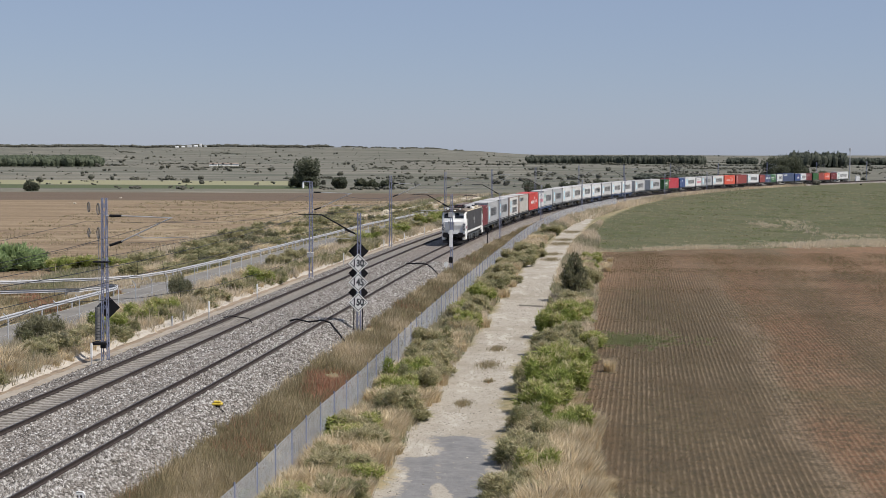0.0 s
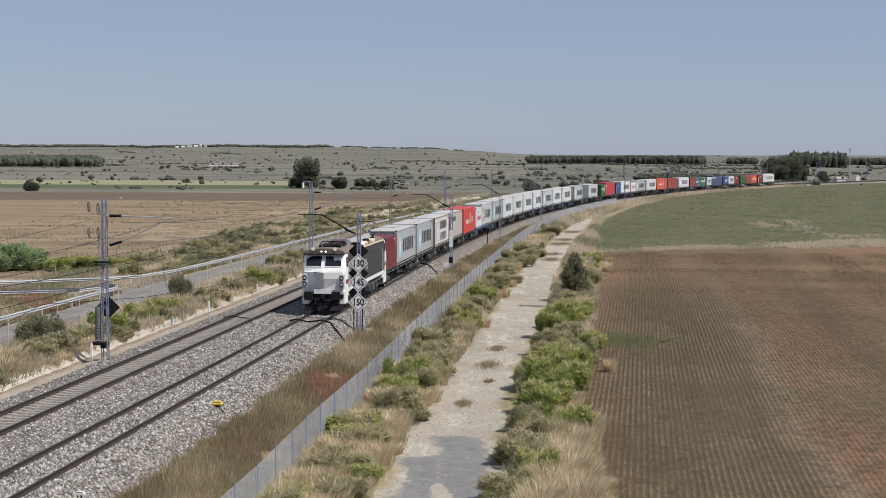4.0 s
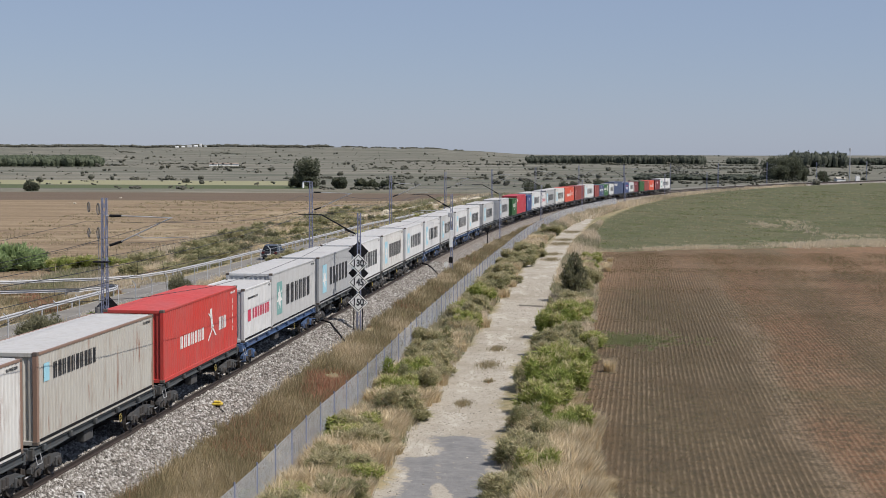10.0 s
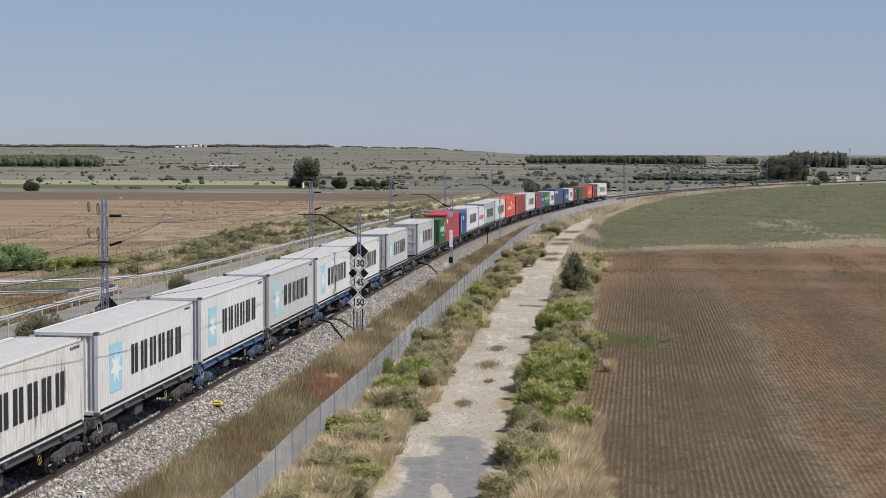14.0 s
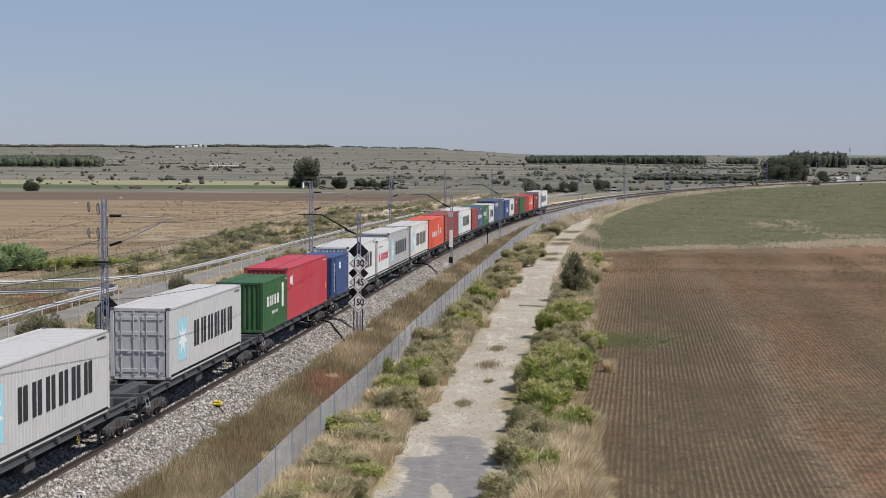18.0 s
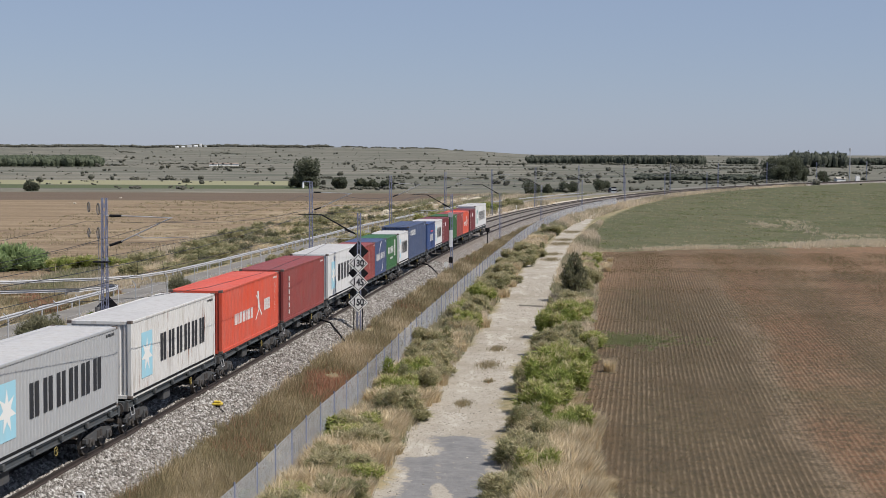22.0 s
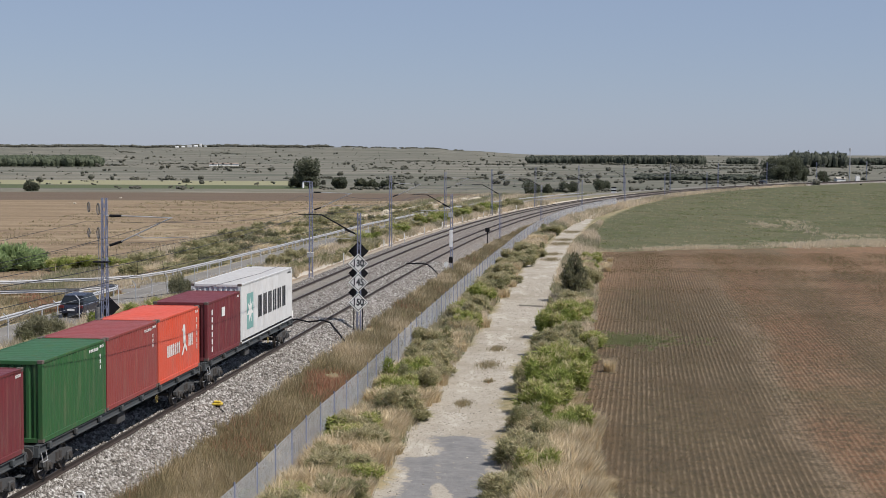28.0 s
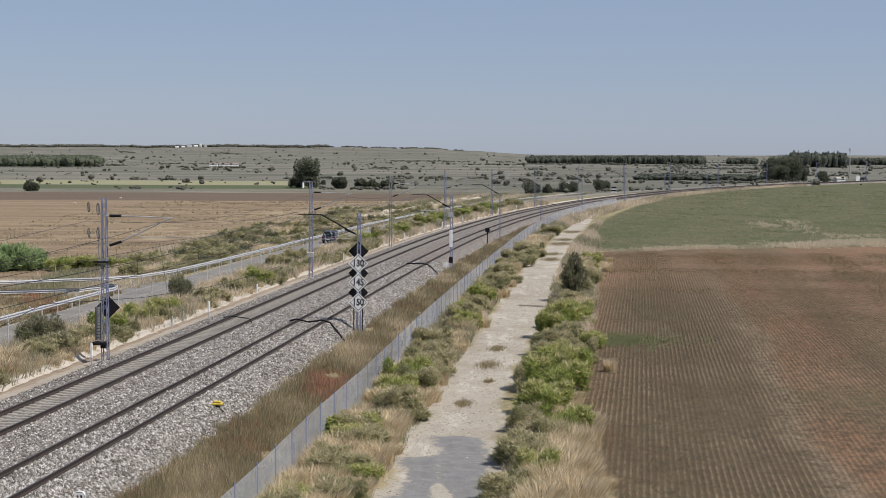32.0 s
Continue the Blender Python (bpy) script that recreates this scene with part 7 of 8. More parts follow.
grass_strip("fence_grass", "dry straw grass between fence and gravel track", 6, 260, (7.2, 4.8), (10.9, 8.2), 19000, 14, 0.72, 0.34, lambda s, o: 0.30 + 0.32 * np.sin(s * 0.21 + o * 0.8) + 0.12 * np.cos(s * 0.7), M_GRASS, 1.7, -1.2)
grass_strip("field_edge_grass", "dry and green grass between gravel track and field", 6, 240, (15.5, 12.4), (20.3, 15.0), 16000, 14, 0.66, 0.32, lambda s, o: 0.30 + 0.30 * np.sin(s * 0.17 + o * 0.6 + 1) - 0.25 * np.exp(-((s - 16) / 10) ** 2), M_GRASS, 1.6, -1.2)
grass_strip("ditch_grass", "dry straw grass between ditch and road", 25, 330, (-15.6, -15.4), (-9.75, -9.75), 18000, 13, 1.0, 0.36, lambda s, o: 0.20 + 0.28 * np.sin(s * 0.23 + o * 0.7), M_GRASS, 1.4, -1.2)
grass_strip("bank_grass", "dry scrub grass on the bank beyond the road", 88, 420, (-34, -58), (-21.2, -23), 21000, 9, 0.75, 0.5, lambda s, o: 0.40 + 0.30 * np.sin(s * 0.11 + o * 0.5), M_GRASS, 1.2, -0.9)
grass_strip("near_left_grass", "dry grass inside the side road bend", 50, 92, (-40, -40), (-20.4, -21.0), 4500, 11, 0.55, 0.35, lambda s, o: 0.55 + 0.35 * np.sin(s * 0.4 + o * 0.7), M_RUSSET, 1.0, -0.9)
grass_strip("far_edge_grass", "pale dry grass along the far end of the track", 240, 560, (4.0, 3.4), (9.5, 6.0), 7000, 8, 0.9, 0.6, lambda s, o: 0.18 + 0.2 * np.sin(s * 0.07), M_GRASS, 1.2, -0.6)
def weed_patch(s0, o0, w):
    """Low weeds thinning out from the middle of a patch."""
    n = int(900 * w)
    p = on_line(s0 + RNG.normal(size=n) * w * 0.9, o0 + RNG.normal(size=n) * w * 0.33)
    v, f = blades(p, 0.06 + 0.16 * RNG.random(n), np.full(n, 0.03), 0.3 + 0.6 * RNG.random(n))
    me = fast_mesh("track_weeds", v, f, [M_RUSSET])
    attribute(me, "tone", np.repeat(np.clip(0.55 + 0.12 * RNG.normal(size=n), 0, 0.75), 3))
    tagged(new("track_weeds", me), "low weeds growing in the gravel track", "weeds", kind="stuff")


for s, o, w in ((50.2, 12.4, 1.0), (57.6, 12.36, 0.75), (36.6, 12.26, 0.6), (140, 12.2, 1.6), (150, 11.9, 1.4), (172, 11.4, 2.4), (182, 11.2, 2.0), (205, 10.6, 2.2), (44, 12.9, 0.35)):
    weed_patch(s, o, w)


def pebbles():
    """Stones lying on the gravel track."""
    n = 15000
    s = 8 + 110 * RNG.random(n) ** 1.4
    q = RNG.random(n)
    o = edges(s, PATH_L) * (1 - q) + edges(s, PATH_R) * q + 0.2 * RNG.normal(size=n)
    c = on_line(s, o)
    bare = ~(((c[:, 0] > -1.5) & (c[:, 0] < -0.05) & (c[:, 1] < 58.2)) | ((c[:, 0] > -0.25) & (c[:, 0] < 1.75) & (c[:, 1] < 62.6))) | (RNG.random(n) < 0.04)
    c, n = c[bare], int(bare.sum())
    size = 0.014 + 0.045 * RNG.random(n) ** 4
    octa = np.array([(1, 0, 0), (0, 1, 0), (-1, 0, 0), (0, -1, 0), (0, 0, 0.7)], float)
    v = c[:, None, :] + octa[None] * size[:, None, None] * (0.6 + 0.8 * RNG.random((n, 5, 3)))
    tri = np.array([(0, 1, 4), (1, 2, 4), (2, 3, 4), (3, 0, 4)])
    f = (np.arange(n)[:, None, None] * 5 + tri[None]).reshape(-1, 3)
    m = mat("pebbles", (0.4, 0.37, 0.32), 0.9, spec=0.2)
    k = Nodes(m)
    k.color(k.ramp(k.island(), [(0.0, (0.17, 0.15, 0.12)), (0.5, (0.31, 0.275, 0.225)), (1.0, (0.46, 0.425, 0.365))]))
    tagged(new("track_pebbles", fast_mesh("track_pebbles", v.reshape(-1, 3), f, [m])), "pale pebbles lying on the gravel track", "pebbles", kind="stuff")


pebbles()


def tufts_at(name, label, x, y, per, height, spread, tone, material):
    """Grass tufts at given places."""
    c = np.stack([x, y, ground_z(x, y)], 1)
    d = np.repeat(np.arange(len(x)), per)
    a, r = RNG.random(len(d)) * 6.28319, spread * np.sqrt(RNG.random(len(d)))
    p = c[d] + np.stack([np.cos(a) * r, np.sin(a) * r, np.zeros(len(d))], 1)
    v, f = blades(p, height * (0.4 + 0.8 * RNG.random(len(d))), np.maximum(0.02, np.hypot(p[:, 0], p[:, 1]) * 0.0006), 0.2 + 0.6 * RNG.random(len(d)))
    me = fast_mesh(name, v, f, [material])
    attribute(me, "tone", np.repeat(np.clip(tone[d], 0, 1), 3))
    return tagged(new(name, me), label, "grass", kind="stuff")


n = 14000
x, y = 16 + 150 * RNG.random(n), 190 + 300 * RNG.random(n) ** 1.5
s_, o_ = lateral(x, y)
patch_ = np.sin(x * 0.21 + y * 0.05) * np.cos(y * 0.13 - x * 0.07) + 0.5 * np.sin(x * 0.6 + y * 0.31)
ok = (o_ > edges(s_, FIELD_L) + 0.5) & (y > split_y(x) + 2) & (np.abs(x / y) < 0.32) & (patch_ > -0.5)
tufts_at("crop_tufts", "low green and brown plants on the green field", x[ok], y[ok], 7, 0.22, 0.5, 0.62 + 0.25 * patch_[ok], M_GRASS)
n = 1100
x = 19 + 60 * RNG.random(n)
y = split_y(x) + 0.5 + np.abs(RNG.normal(size=n)) * (1.2 + 0.05 * (x - 19)) * (1 + 2.0 * (np.sin(x * 0.45) > 0.3))
tufts_at("boundary_weeds", "pale dry weeds along the field boundary", x, y, 7, 0.26, 0.35, 0.05 + 0.5 * RNG.random(n), M_GRASS)
n = 130
t_ = RNG.random(n)
tufts_at("boundary_weeds", "pale dry weeds in a curved patch", np.interp(t_, [0, 0.3, 0.6, 0.8, 1], [65, 62.5, 58.6, 59.5, 68.6]) + RNG.normal(size=n) * 1.1, np.interp(t_, [0, 0.3, 0.6, 0.8, 1], [285, 266, 241, 229, 234]) + RNG.normal(size=n) * 2.0, 9, 0.36, 0.4, 0.05 + 0.25 * RNG.random(n), M_GRASS)
tufts_at("boundary_weeds", "pale dry weeds in a small patch", 57 + RNG.normal(size=70) * 1.0, 266 + RNG.normal(size=70) * 5, 9, 0.36, 0.4, 0.05 + 0.25 * RNG.random(70), M_GRASS)
for k in range(46):
    s = 12 + 150 * RNG.random() ** 1.3
    bush_at(("grey", "straw", "grey", "bright", "straw")[k % 5], (GREYB, STRAWB, GREYB, BRIGHT, STRAWB)[k % 5], s, 8.2 + 2.1 * RNG.random(), 1.3 + 0.8 * RNG.random() + s * 0.004, 0.7 + 0.5 * RNG.random(), k % 3)
for k in range(26):
    s = 12 + 130 * RNG.random() ** 1.2
    bush_at(("grey", "straw", "bright")[k % 3], (GREYB, STRAWB, BRIGHT)[k % 3], s, 15.4 + 2.4 * RNG.random(), 1.2 + 0.8 * RNG.random() + s * 0.004, 0.7 + 0.5 * RNG.random(), k % 3)
# lumps of pale dry weeds along the boundary, more and larger towards its far end
cx = 20 + 44 * RNG.random(38) ** 0.6
cy = split_y(cx) + 1.2 + np.abs(RNG.normal(size=38)) * (0.8 + 0.16 * np.maximum(cx - 28, 0))
d_ = np.repeat(np.arange(38), 36)
wide = (0.5 + 0.03 * (cx - 20))[d_]
x, y = cx[d_] + RNG.normal(size=len(d_)) * wide, cy[d_] + RNG.normal(size=len(d_)) * wide * 1.2
tufts_at("boundary_weeds", "lumps of pale dry weeds along the field boundary", x, y, 8, 0.42, 0.3, 0.02 + 0.16 * RNG.random(len(x)), M_GRASS)
# green weeds in the bare field, close to its edge
n = 900
x = 10.4 + 2.4 * RNG.normal(size=n)
y = 96.5 + 1.9 * RNG.normal(size=n)
s_, o_ = lateral(x, y)
ok = o_ > edges(s_, FIELD_L)
tufts_at("field_weeds", "dark green weeds in a patch of the bare field", x[ok], y[ok], 9, 0.16, 0.25, 0.85 + 0.15 * RNG.random(ok.sum()), M_GRASS)
# dry tufts on the stubble
n = 9000
x, y = -75 + 75 * RNG.random(n), 150 + 245 * RNG.random(n) ** 1.2
s_, o_ = lateral(x, y)
ok = (o_ < -33 - 0.05 * np.maximum(s_ - 60, 0)) & (np.sin(x * 0.3 + y * 0.02) * np.cos(y * 0.21) + 0.5 * np.sin(y * 0.5) > -0.1)
tufts_at("stubble_tufts", "dry tufts and stubble on the brown field", x[ok], y[ok], 5, 0.25, 0.5, 0.25 + 0.3 * RNG.random(ok.sum()), M_RUSSET)
TUSSOCKS = []
for k in range(60):
    s = 10 + 34 * RNG.random()
    TUSSOCKS.append((s, 8.0 + 2.6 * RNG.random(), 1.1 + 0.7 * RNG.random(), 0.8 + 0.5 * RNG.random()))
# single dry stalks and small tussocks thrown in between
for k in range(150):
    zone = k % 5
    s = 8 + 130 * RNG.random() ** 1.5
    o = (8.0 + 2.4 * RNG.random(), 7.8 + 2.8 * RNG.random(), 15.8 + 3.4 * RNG.random(), -(10.6 + 4.6 * RNG.random()), 7.8 + 2.6 * RNG.random())[zone]
    s = s + 26 if zone == 3 else s
    TUSSOCKS.append((s, o, 0.8 + 0.7 * RNG.random(), 0.5 + 0.5 * RNG.random()))
for k in range(70):
    TUSSOCKS.append((8 + 22 * RNG.random(), 16.3 + 2.1 * RNG.random(), 1.2 + 0.7 * RNG.random(), 1.0 + 0.5 * RNG.random()))
scatter("dry_tussocks", "pale dry tussocks thrown in between the bushes", TUSSOCKS, "straw", 480)


def tree(name, label, x, y, lobes, trunk, leaf, count, kind, seed, group="trees"):
    z = gz(x, y)
    ob = thing(name, label, "tree", pose(x, y, z), group)
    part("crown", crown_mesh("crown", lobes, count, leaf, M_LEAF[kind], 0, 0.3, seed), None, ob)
    sp = Soup()
    h, r = trunk
    sp.tube((0, 0, -0.3), (0.1, 0, h * 0.6), r, 8, r * 0.8).tube((0.1, 0, h * 0.6), (0, 0.1, h), r * 0.8, 8, r * 0.55)
    for k, l in enumerate(lobes[:7]):
        sp.tube((0.05, 0.05, h * (0.55 + 0.06 * k)), (l[0] * 0.9, l[1] * 0.9, max(l[2], h)), r * 0.4, 5, r * 0.12)
    part("trunk", sp, M_BARK, ob, "grey-brown trunk with limbs")
    return ob


def pine_lobes(h, w, seed, n=12):
    """A broad conical crown."""
    rng = np.random.default_rng(seed)
    out = []
    for k in range(n):
        f = k / (n - 1)
        z = h * (0.16 + 0.76 * f)
        q = w * 0.5 * (1 - f) ** 0.8 * (0.35 + 0.5 * rng.random())
        a = k * 2.4
        r = w * (0.31 - 0.19 * f)
        out.append((math.cos(a) * q, math.sin(a) * q, z, r, r, h * 0.13))
    return out


# the lone cypress-like bush by the gravel track
def upright_tree(x, y):
    """A small open tree of many upright, leafy limbs."""
    rng = np.random.default_rng(3)
    ob = thing("small_tree", "dark open small tree with upright limbs beside the gravel track", "tree", pose(x, y, gz(x, y)), "trees")
    sp, lobes = Soup(), []
    for k in range(34):
        a, lean = rng.random() * 6.28319, 1.35 * rng.random() ** 0.7
        h = (4.45 - 1.35 * lean) * (0.72 + 0.28 * rng.random())
        base = Vector((0.12 * math.cos(a), 0.12 * math.sin(a), -0.1))
        mid = Vector((lean * 0.55 * math.cos(a), lean * 0.55 * math.sin(a), h * 0.55))
        tip = Vector((lean * math.cos(a), lean * math.sin(a), h))
        sp.tube(base, mid, 0.030, 5, 0.018).tube(mid, tip, 0.018, 5, 0.006)
        for f in (0.35, 0.55, 0.72, 0.86, 0.97):
            p = base.lerp(mid, f / 0.55) if f < 0.55 else mid.lerp(tip, (f - 0.55) / 0.45)
            lobes.append((p.x, p.y, p.z, 0.15, 0.15, 0.24))
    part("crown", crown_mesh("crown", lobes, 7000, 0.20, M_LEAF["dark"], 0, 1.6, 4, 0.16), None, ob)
    part("trunk", sp, M_BARK, ob, "grey-brown upright limbs")


upright_tree(10.75, 122.8)


# ---- far things ----
def at_view(px, dist):
    """A ground point straight out on the bearing px (units of the picture's width from its middle) at that distance."""
    k = px * 2 * math.tan(radians(32.82) / 2)
    return dist * k, dist


for x, d, h, w, seed, words in ((-0.152, 535, 10.6, 10.5, 2, "tall dark pine in the open plain"), (-0.164, 545, 5.0, 5.5, 3, "dark pine beside a taller one"), (-0.117, 530, 4.3, 5.0, 4, "round dark tree on the field edge"), (-0.092, 535, 3.6, 4.6, 5, "round dark tree on the field edge"),
                                (-0.080, 535, 3.2, 4.0, 6, "round dark tree on the field edge"), (-0.063, 530, 3.0, 4.0, 7, "round dark tree on the field edge"), (-0.466, 480, 3.8, 4.0, 8, "round dark tree on the field edge")):
    X, Y = at_view(x, d)
    lobes = [(l[0], l[1], l[2] * 0.9 + h * 0.08, l[3] * 0.9, l[4] * 0.9, l[5]) for l in bush_lobes(w, h, 14, seed)] + pine_lobes(h, w * 0.8, seed) if h > 6 else bush_lobes(w * 1.05, h, 8, seed)
    tree("tree", words, X, Y, lobes, (h * 0.7, 0.2), 0.55, 6000 if h > 6 else 2600, "pine", seed, "trees on the plain")
for x, d, h, w, seed in ((0.371, 695, 11.0, 8.5, 22), (0.383, 700, 11.5, 9.0, 23), (0.394, 690, 11.0, 8.0, 24), (0.378, 684, 7.0, 8, 28), (0.405, 700, 6.5, 5, 25), (0.429, 680, 5.2, 5.0, 26), (0.345, 690, 2.6, 4, 27)):
    X, Y = at_view(x, d)
    lobes = bush_lobes(w, h * 0.93, 13, seed) + [(l[0] * 1.25, l[1] * 1.25, l[2] * 0.35 + h * 0.55, l[3] * 1.1, l[4] * 1.1, l[5] * 0.8) for l in bush_lobes(w, h, 8, seed + 40)] if h > 6 else bush_lobes(w, h, 8, seed)
    tree("tree", "broad dark umbrella pine beside the railway curve" if h > 6 else "low dark bushy tree beside the railway curve", X, Y, lobes, (h * 0.7, 0.3), 0.42, 9000 if h > 6 else 3000, "pine", seed, "trees by the curve")


for x, d, h, w, seed in ((0.0965, 462, 4.6, 3.4, 61), (0.104, 470, 3.4, 3.2, 62), (0.118, 478, 3.2, 3.0, 63), (0.137, 492, 4.0, 3.8, 64), (0.146, 496, 3.8, 3.2, 65), (0.176, 516, 4.2, 4.4, 66), (0.184, 520, 3.4, 3.2, 67)):
    X, Y = at_view(x, d)
    tree("tree", "dark leafy roadside tree beside the far bend", X, Y, bush_lobes(w, h, 10, seed), (h * 0.6, 0.12), 0.32, 2200, "pine", seed, "trees along the far road")


def blob():
    """A coarse ball: corners and triangles."""
    v = [(0, 0, 1)] + [(math.cos(a) * 0.85, math.sin(a) * 0.85, 0.5) for a in np.arange(6) * 1.0472] + [(math.cos(a + 0.5), math.sin(a + 0.5), -0.15) for a in np.arange(6) * 1.0472] + [(math.cos(a) * 0.7, math.sin(a) * 0.7, -0.8) for a in np.arange(6) * 1.0472]
    f = [(0, 1 + k, 1 + (k + 1) % 6) for k in range(6)]
    for r in (1, 7):
        for k in range(6):
            f += [(r + k, r + 6 + k, r + (k + 1) % 6), (r + (k + 1) % 6, r + 6 + k, r + 6 + (k + 1) % 6)]
    return np.array(v), np.array(f)


def clumps(name, label, x, y, h, w, per, material, category="bushes"):
    """Many far bushes or trees in one mesh: a few rough foliage masses each, with loose leaves at their edge."""
    n = len(x)
    z = ground_z(x, y)
    bv, bf = blob()
    d = np.repeat(np.arange(n), 3)
    k = len(d)
    r = 0.30 + 0.20 * RNG.random(k)
    c = np.stack([x[d] + w[d] * 0.30 * RNG.normal(size=k), y[d] + w[d] * 0.28 * RNG.normal(size=k), z[d] + h[d] * (0.30 + 0.32 * RNG.random(k))], 1)
    v = c[:, None, :] + bv[None] * np.stack([w[d] * r, w[d] * r, h[d] * r], 1)[:, None, :] * (0.72 + 0.5 * RNG.random((k, len(bv), 1)))
    f = (np.arange(k)[:, None, None] * len(bv) + bf[None]).reshape(-1, 3)
    # tops of the masses get a lighter tone, light from above put into the colour
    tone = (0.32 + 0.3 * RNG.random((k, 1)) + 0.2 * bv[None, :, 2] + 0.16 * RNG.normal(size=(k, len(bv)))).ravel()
    v = v.reshape(-1, 3)
    e = np.repeat(np.arange(k), per // 3)
    q = RNG.normal(size=(len(e), 3))
    q /= np.linalg.norm(q, axis=1)[:, None]
    p = c[e] + q * np.stack([w[d[e]] * r[e], w[d[e]] * r[e], h[d[e]] * r[e]], 1) * 1.05
    sz = 0.085 * np.sqrt(w[d[e]] * h[d[e]])
    a = RNG.normal(size=(len(e), 3, 3)) * sz[:, None, None]
    lv = (p[:, None, :] + a).reshape(-1, 3)
    lf = np.arange(len(lv)).reshape(-1, 3) + len(v)
    me = fast_mesh(name, np.concatenate([v, lv]), np.concatenate([f, lf]), [material])
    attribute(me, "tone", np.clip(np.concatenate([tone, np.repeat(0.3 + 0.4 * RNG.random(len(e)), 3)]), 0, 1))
    return tagged(new(name, me), label, category, kind="stuff")


def belt(name, label, px0, px1, d0, d1, count, h, w, material=None, even=0.75):
    t = RNG.random(count)
    k = (px0 + (px1 - px0) * t) * 2 * math.tan(radians(32.82) / 2)
    d = d0 + (d1 - d0) * RNG.random(count)
    hh = h * (even + (1.15 - even) * RNG.random(count))
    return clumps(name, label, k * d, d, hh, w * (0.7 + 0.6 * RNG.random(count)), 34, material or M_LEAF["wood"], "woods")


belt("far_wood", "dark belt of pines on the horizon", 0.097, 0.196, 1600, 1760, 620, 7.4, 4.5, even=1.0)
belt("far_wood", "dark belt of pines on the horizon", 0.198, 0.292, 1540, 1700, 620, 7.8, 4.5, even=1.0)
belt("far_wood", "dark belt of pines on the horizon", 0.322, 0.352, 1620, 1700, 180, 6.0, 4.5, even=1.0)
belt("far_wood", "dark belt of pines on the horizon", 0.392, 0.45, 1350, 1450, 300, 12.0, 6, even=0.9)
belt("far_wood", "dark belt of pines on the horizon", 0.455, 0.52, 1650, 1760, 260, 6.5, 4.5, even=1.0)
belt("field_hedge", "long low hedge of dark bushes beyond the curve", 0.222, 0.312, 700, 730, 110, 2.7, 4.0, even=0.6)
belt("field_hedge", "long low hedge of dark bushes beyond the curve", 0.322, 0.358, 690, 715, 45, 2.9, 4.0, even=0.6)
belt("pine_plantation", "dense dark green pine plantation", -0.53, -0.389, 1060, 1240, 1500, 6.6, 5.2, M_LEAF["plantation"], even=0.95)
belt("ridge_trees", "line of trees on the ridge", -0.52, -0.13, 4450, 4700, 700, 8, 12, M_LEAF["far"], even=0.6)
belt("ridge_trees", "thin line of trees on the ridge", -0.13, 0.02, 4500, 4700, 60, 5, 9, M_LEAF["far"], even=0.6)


def hedgerows():
    """Broken rows of low scrub that run across the plain at several distances."""
    rng = np.random.default_rng(23)
    xs, ys, hs, ws = [], [], [], []
    for d in (505, 522, 640, 668, 705, 742, 790, 850, 930, 1010, 1130, 1260, 1400, 1600, 1900, 2300, 2800):
        for _ in range(4):
            a, b = rng.random() * 1.04 - 0.52, 0.015 + 0.10 * rng.random() ** 2
            if d < 600:
                a = -0.52 + 0.44 * rng.random() if d == 522 else 0.09 + 0.10 * rng.random()
            elif rng.random() < 0.45:
                a = 0.05 + 0.28 * rng.random()
            n = int(6 + b * d * 0.42)
            q = (a + b * rng.random(n)) * 0.58906
            y = d * (1 + 0.012 * rng.normal(size=n)) + d * 0.25 * (q - a * 0.589) * rng.normal()
            size = 0.55 + 0.75 * rng.random(n) ** 2
            xs.append(q * y), ys.append(y), hs.append(1.2 * size * (d / 600) ** 0.25), ws.append(1.5 * size * (d / 600) ** 0.5)
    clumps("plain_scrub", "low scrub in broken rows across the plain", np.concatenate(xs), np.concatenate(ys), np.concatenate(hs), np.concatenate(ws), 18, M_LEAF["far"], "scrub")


hedgerows()
N = 1300
d = 560 * np.exp(RNG.random(N) * 1.95)
k = (RNG.random(N) - 0.5) * 1.04 * 2 * math.tan(radians(32.82) / 2)
big = RNG.random(N) ** 5
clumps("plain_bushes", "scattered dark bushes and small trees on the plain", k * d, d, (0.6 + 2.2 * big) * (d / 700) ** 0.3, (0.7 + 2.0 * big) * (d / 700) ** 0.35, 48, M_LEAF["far"])


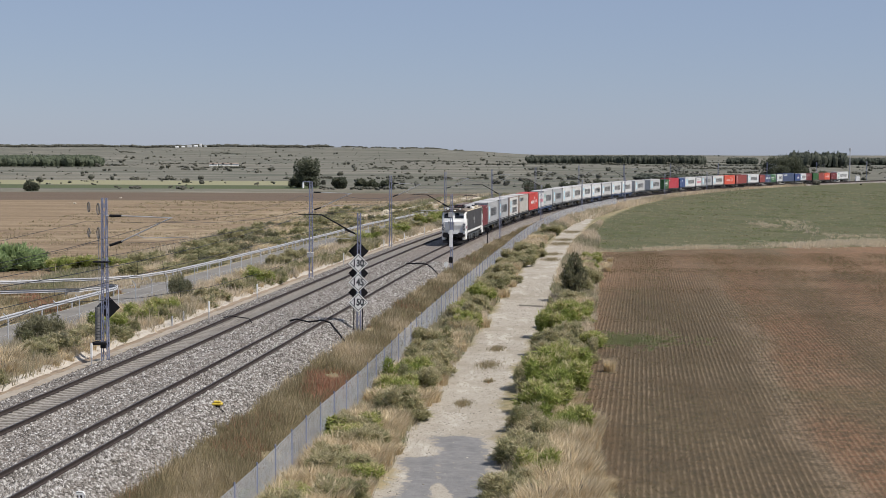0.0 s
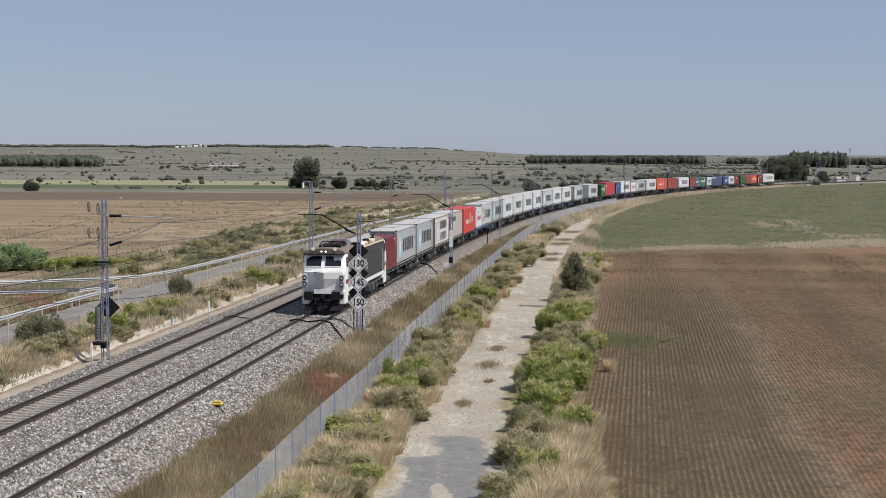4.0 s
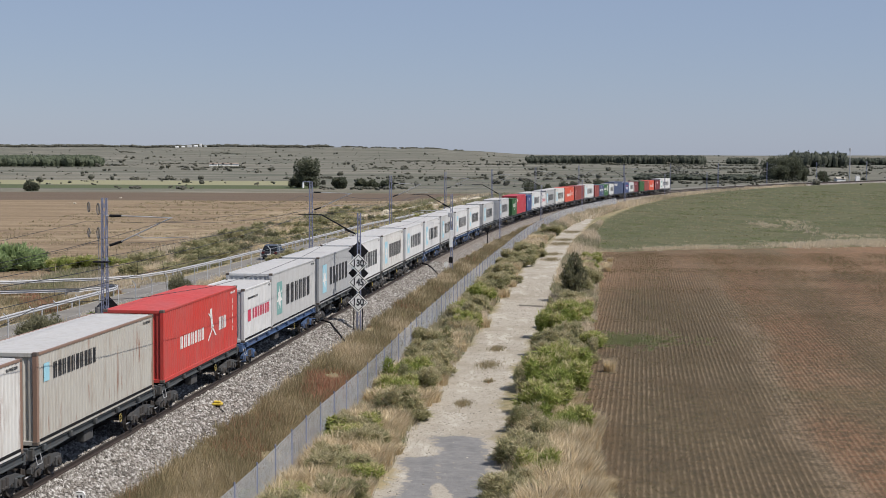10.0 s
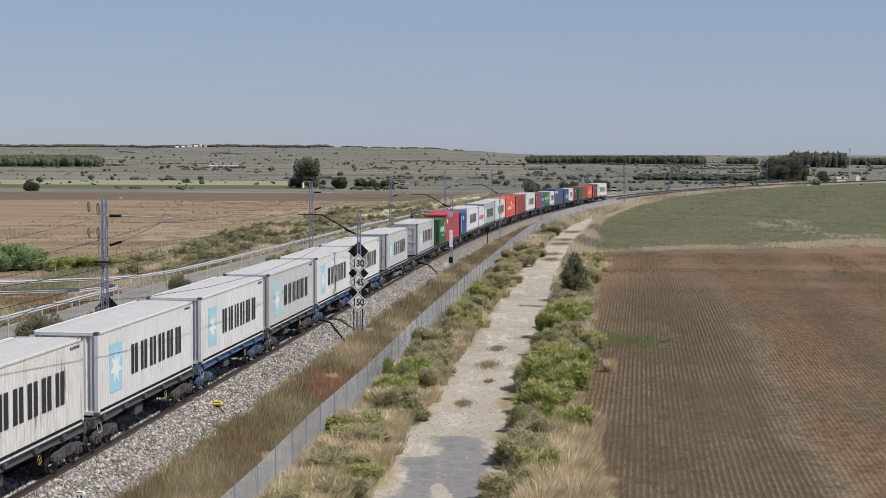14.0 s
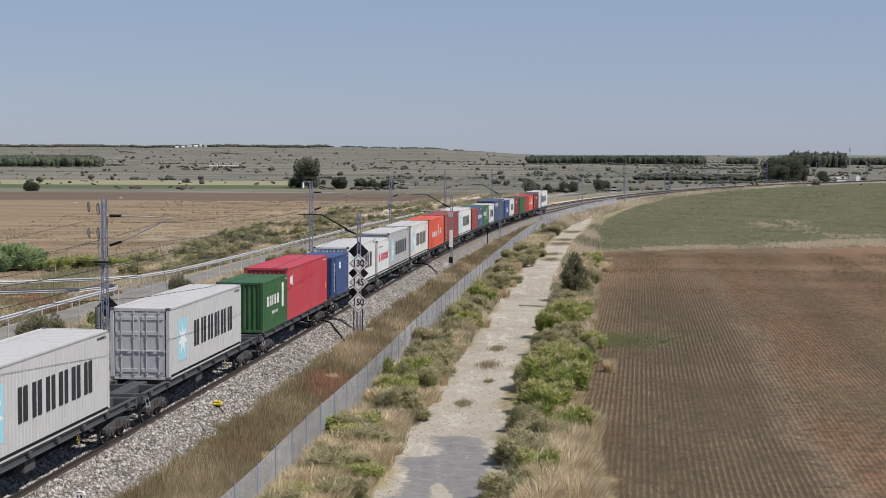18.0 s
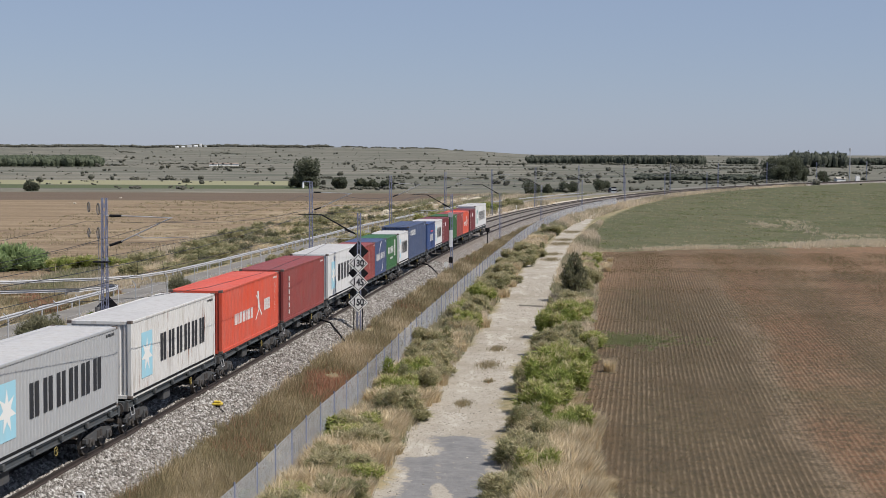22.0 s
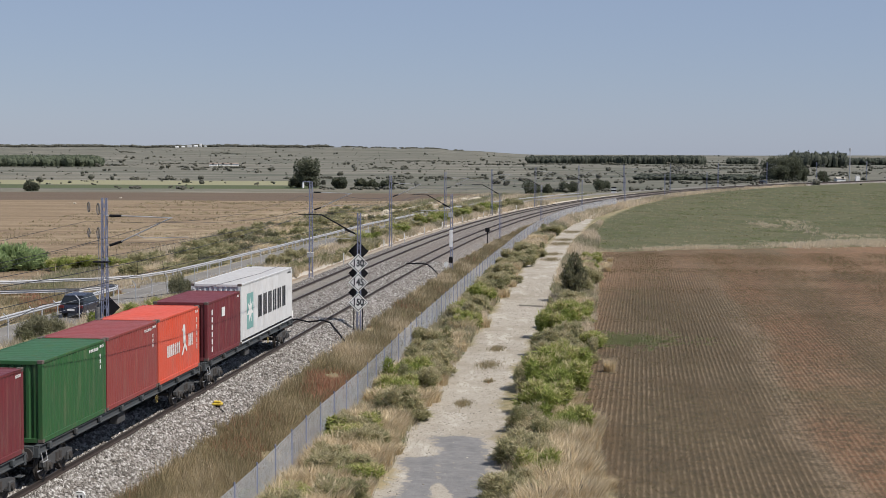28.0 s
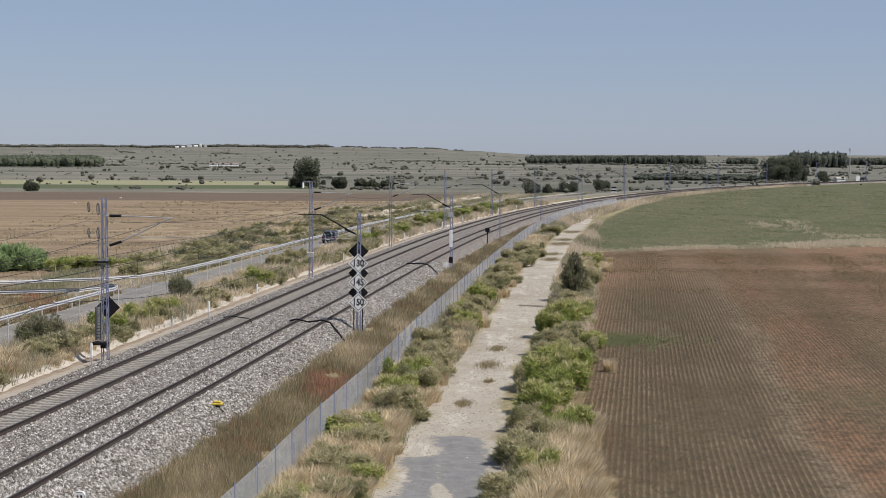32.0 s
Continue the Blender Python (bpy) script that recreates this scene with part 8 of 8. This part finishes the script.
def clods():
    """Stubble, weeds and straw bits standing in drill rows on the bare field."""
    rng = np.random.default_rng(8)
    n = 300000
    y = 46 + 142 * rng.random(n) ** 1.25
    row = np.round((rng.random(n) * 62 - 3) / 0.25) * 0.25 + 0.0625 + rng.normal(size=n) * 0.05
    x = row + (y - 48) * ROW_LEAN
    s, off = lateral(x, y)
    patch = np.sin(x * 0.31 + y * 0.11) * np.cos(y * 0.17 - x * 0.23) + 0.6 * np.sin(row * 0.9 + 1.0) + 0.4 * np.sin(y * 0.53)
    keep = (off > edges(s, FIELD_L) + 0.1) & (np.abs(x / y) < 0.31) & (y < split_y(x)) & (patch + rng.normal(size=n) * 0.7 > -0.5)
    x, y, patch = x[keep], y[keep], patch[keep]
    n = len(x)
    h = (0.03 + 0.07 * rng.random(n) ** 2) * (0.8 + y / 200)
    a, b = rng.random(n) * 6.28319, rng.random(n) * 6.28319
    w = np.stack([np.cos(a), np.sin(a), np.zeros(n)], 1) * ((0.014 + 0.020 * rng.random(n)) * (0.6 + y / 150))[:, None]
    c = np.stack([x, y, ground_z(x, y) - 0.01], 1)
    tip = c + np.stack([np.cos(b) * h * 1.1, np.sin(b) * h * 1.1, h], 1)
    me = fast_mesh("soil_stubble", np.stack([c - w, c + w, tip], 1).reshape(-1, 3), np.arange(3 * n).reshape(-1, 3), [M_STUBBLE])
    attribute(me, "tone", np.repeat(np.clip(0.46 + 0.16 * patch + 0.26 * rng.normal(size=n), 0, 1), 3))
    tagged(new("soil_stubble", me), "brown stubble and straw bits in rows on the bare field", "stubble", kind="stuff")


M_STUBBLE = leaf_material("field_stubble", [(0.0, (0.34, 0.265, 0.17)), (0.22, (0.225, 0.165, 0.098)), (0.45, (0.175, 0.122, 0.07)), (0.7, (0.132, 0.108, 0.058)), (1.0, (0.115, 0.122, 0.052))])
clods()


def drill_rows():
    """Low ragged ridges of soil, a quarter of a metre apart."""
    rng = np.random.default_rng(31)
    y = 44 * 1.0042 ** np.arange(0, 300)
    k = np.arange(-16, 150) * 0.25 + 0.0625
    n, m = len(y), len(k)
    c = k[:, None] + (y[None] - 48) * ROW_LEAN + 0.026 * rng.normal(size=(m, n))
    yy = y[None] * (1 + 0.0042 * rng.random((m, 1))) + 0.06 * rng.normal(size=c.shape)
    high = (0.012 + 0.042 * rng.random(c.shape)) * (0.45 + 0.55 * smooth(60, 95, yy)) * (0.75 + 0.35 * np.sin(k[:, None] * 0.8) * np.cos(yy * 0.13))
    wide = 0.075 + 0.02 * rng.random(c.shape)
    x = np.stack([c - wide, c + 0.02 * rng.normal(size=c.shape), c + wide], 2)
    z = ground_z(c.ravel(), yy.ravel()).reshape(c.shape)
    z = np.stack([z + 0.004, z + 0.006 + high, z + 0.004], 2)
    v = np.stack([x, np.repeat(yy[..., None], 3, 2), z], 3)
    s, off = lateral(c.ravel(), yy.ravel())
    ok = ((off > edges(s, FIELD_L) + 0.3) & (np.abs(c / yy).ravel() < 0.315) & (yy.ravel() < split_y(c.ravel()) - 1)).reshape(c.shape)
    i = (np.arange(m)[:, None] * n + np.arange(n - 1)[None])[ok[:, :-1] & ok[:, 1:]] * 3
    g = (np.arange(m - 1)[:, None] * n + np.arange(n - 1)[None])[ok[:-1, :-1] & ok[:-1, 1:] & ok[1:, :-1] & ok[1:, 1:]] * 3
    f = np.concatenate([np.stack([i, i + 1, i + 4, i + 3], 1), np.stack([i + 1, i + 2, i + 5, i + 4], 1), np.stack([g + 2, g + 3 * n, g + 3 * n + 3, g + 5], 1)])
    v = v.reshape(-1, 3)
    used = np.unique(f)
    f, v = np.searchsorted(used, f), v[used]
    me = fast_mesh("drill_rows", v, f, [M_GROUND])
    for name in ("path", "crop", "stubble", "dark", "green", "pale", "bank", "tar", "verge"):
        attribute(me, name, np.full(len(v), -50.0))
    attribute(me, "plough", np.full(len(v), 5.0))
    attribute(me, "across", v[:, 0] - (v[:, 1] - 48) * ROW_LEAN)
    attribute(me, "upfield", smooth(115, 175, v[:, 1]))
    tagged(new("drill_rows", me), "low ragged drill rows of brown soil on the bare field", "soil", kind="stuff")


drill_rows()
# pale rubble on the bank beyond the road
rock_m = painted("pale_rock", (0.50, 0.44, 0.34), 0.95, (0.28, 0.22, 0.15), 0.7, streaks=False)
for k in range(170):
    s = 238 + 150 * RNG.random() ** 1.2
    o = -(28.5 + 0.10 * (s - 243) + 4.5 * RNG.random() ** 1.5)
    p = line(s, o)
    r = 0.28 + 0.75 * RNG.random() ** 2
    ring = lambda q, z: [(q * r * math.cos(a) * (0.7 + 0.5 * RNG.random()), q * r * math.sin(a) * (0.7 + 0.5 * RNG.random()), z * r) for a in (0, 1.05, 2.1, 3.14, 4.2, 5.25)]
    rk = thing("boulder", "pale boulder in the rubble on the bank", "boulder", pose(p.x, p.y, gz(p.x, p.y)), "rubble on the bank", data=Soup().loft([ring(1.0, -0.2), ring(1.05, 0.35), ring(0.55, 0.75)]).mesh("boulder", rock_m))


def house(x, y, turn, w, d, h, wall, roof, label):
    ob = thing("house", label, "house", pose(x, y, gz(x, y), 0, 0, turn), "far houses")
    wl = part("wall", Soup().box(-w / 2, -d / 2, -0.5, w / 2, d / 2, h), wall, ob)
    part("roof", Soup().loft([[(x_, -d / 2 - 0.3, h), (x_, 0, h + d * 0.22), (x_, d / 2 + 0.3, h)] for x_ in (-w / 2 - 0.3, w / 2 + 0.3)]), roof, ob, "low tiled roof")
    for k in range(max(1, int(w / 5))):
        part("window", Soup().box(-w / 2 + 2 + k * 5, -d / 2 - 0.03, 1.0, -w / 2 + 3.2 + k * 5, -d / 2 + 0.02, 2.2), M_GLASS, wl)
    return ob


TILE = painted("roof_tile", (0.24, 0.19, 0.15), 0.9, (0.24, 0.18, 0.13), 0.5)
X, Y = at_view(0.405, 690)
house(X + 14, Y - 12, 10, 4, 3, 1.5, M_WHITE, M_CONC, "small white house under the pines")
for k, (px, d, w, h) in enumerate(((-0.259, 1120, 6, 1.5), (-0.247, 1125, 7, 1.4), (-0.237, 1130, 8, 1.4))):
    X, Y = at_view(px, d)
    house(X, Y, 5, w, 4, h, M_WHITE, TILE, "long white farm building with a tiled roof")
for px, d, w, h in ((-0.293, 4350, 9, 2.2), (-0.286, 4350, 14, 2.4), (-0.279, 4350, 11, 2.6), (-0.2735, 4350, 5, 7), (-0.30, 4350, 8, 2), (-0.268, 4350, 6, 2)):
    X, Y = at_view(px, d)
    house(X, Y, 0, w, 8, h, M_WHITE, M_WHITE, "white village house on the ridge")
X, Y = at_view(0.467, 648)
wb = thing("white_cabinet", "white equipment cabinet beside the far curve", "cabinet", pose(X, Y, gz(X, Y)))
part("body", Soup().box(-0.85, -0.5, 0, 0.85, 0.5, 3.1, bev=0.05), M_WHITE, wb)
X, Y = at_view(0.458, 660)
tp = thing("radio_mast", "slender grey mast beside the far curve", "mast", pose(X, Y, gz(X, Y)))
part("shaft", Soup().tube((0, 0, 0), (0, 0, 14), 0.28, 8, 0.14), M_GALV, tp)
part("head", Soup().box(-0.3, -0.3, 13.4, 0.3, 0.3, 14.8, bev=0.05), M_GALV, tp)
for k in range(6):
    X, Y = -140 + 60 * RNG.random() * k / 3, 365 + 80 * RNG.random()
    st = thing("field_stone", "pale stone lying on the bare field", "stone", pose(X, Y, gz(X, Y)), "field stones", data=Soup().loft([[(r * math.cos(a) * 0.9, r * math.sin(a) * 0.6, z) for a in (0, 1.25, 2.5, 3.8, 5.0)] for r, z in ((0.5, -0.1), (0.5, 0.2), (0.25, 0.35))]).mesh("field_stone", rock_m))



def motions():
    for ob, s0, z, *side in RUNNING:
        rows = [(t, line_pose(s0 - SPEED * t, side[0] if side else 0, z)) for t in [2.0 * k for k in range(17)]]
        walk(ob, rows)
    for ob, s0, v in CAR_RUNS:
        walk(ob, [(t, line_pose(s0 + v * t, -17.9 - 3.5 * float(smooth(190, 290, s0 + v * t)), -0.78)) for t in [2.0 * k for k in range(17)]])


motions()
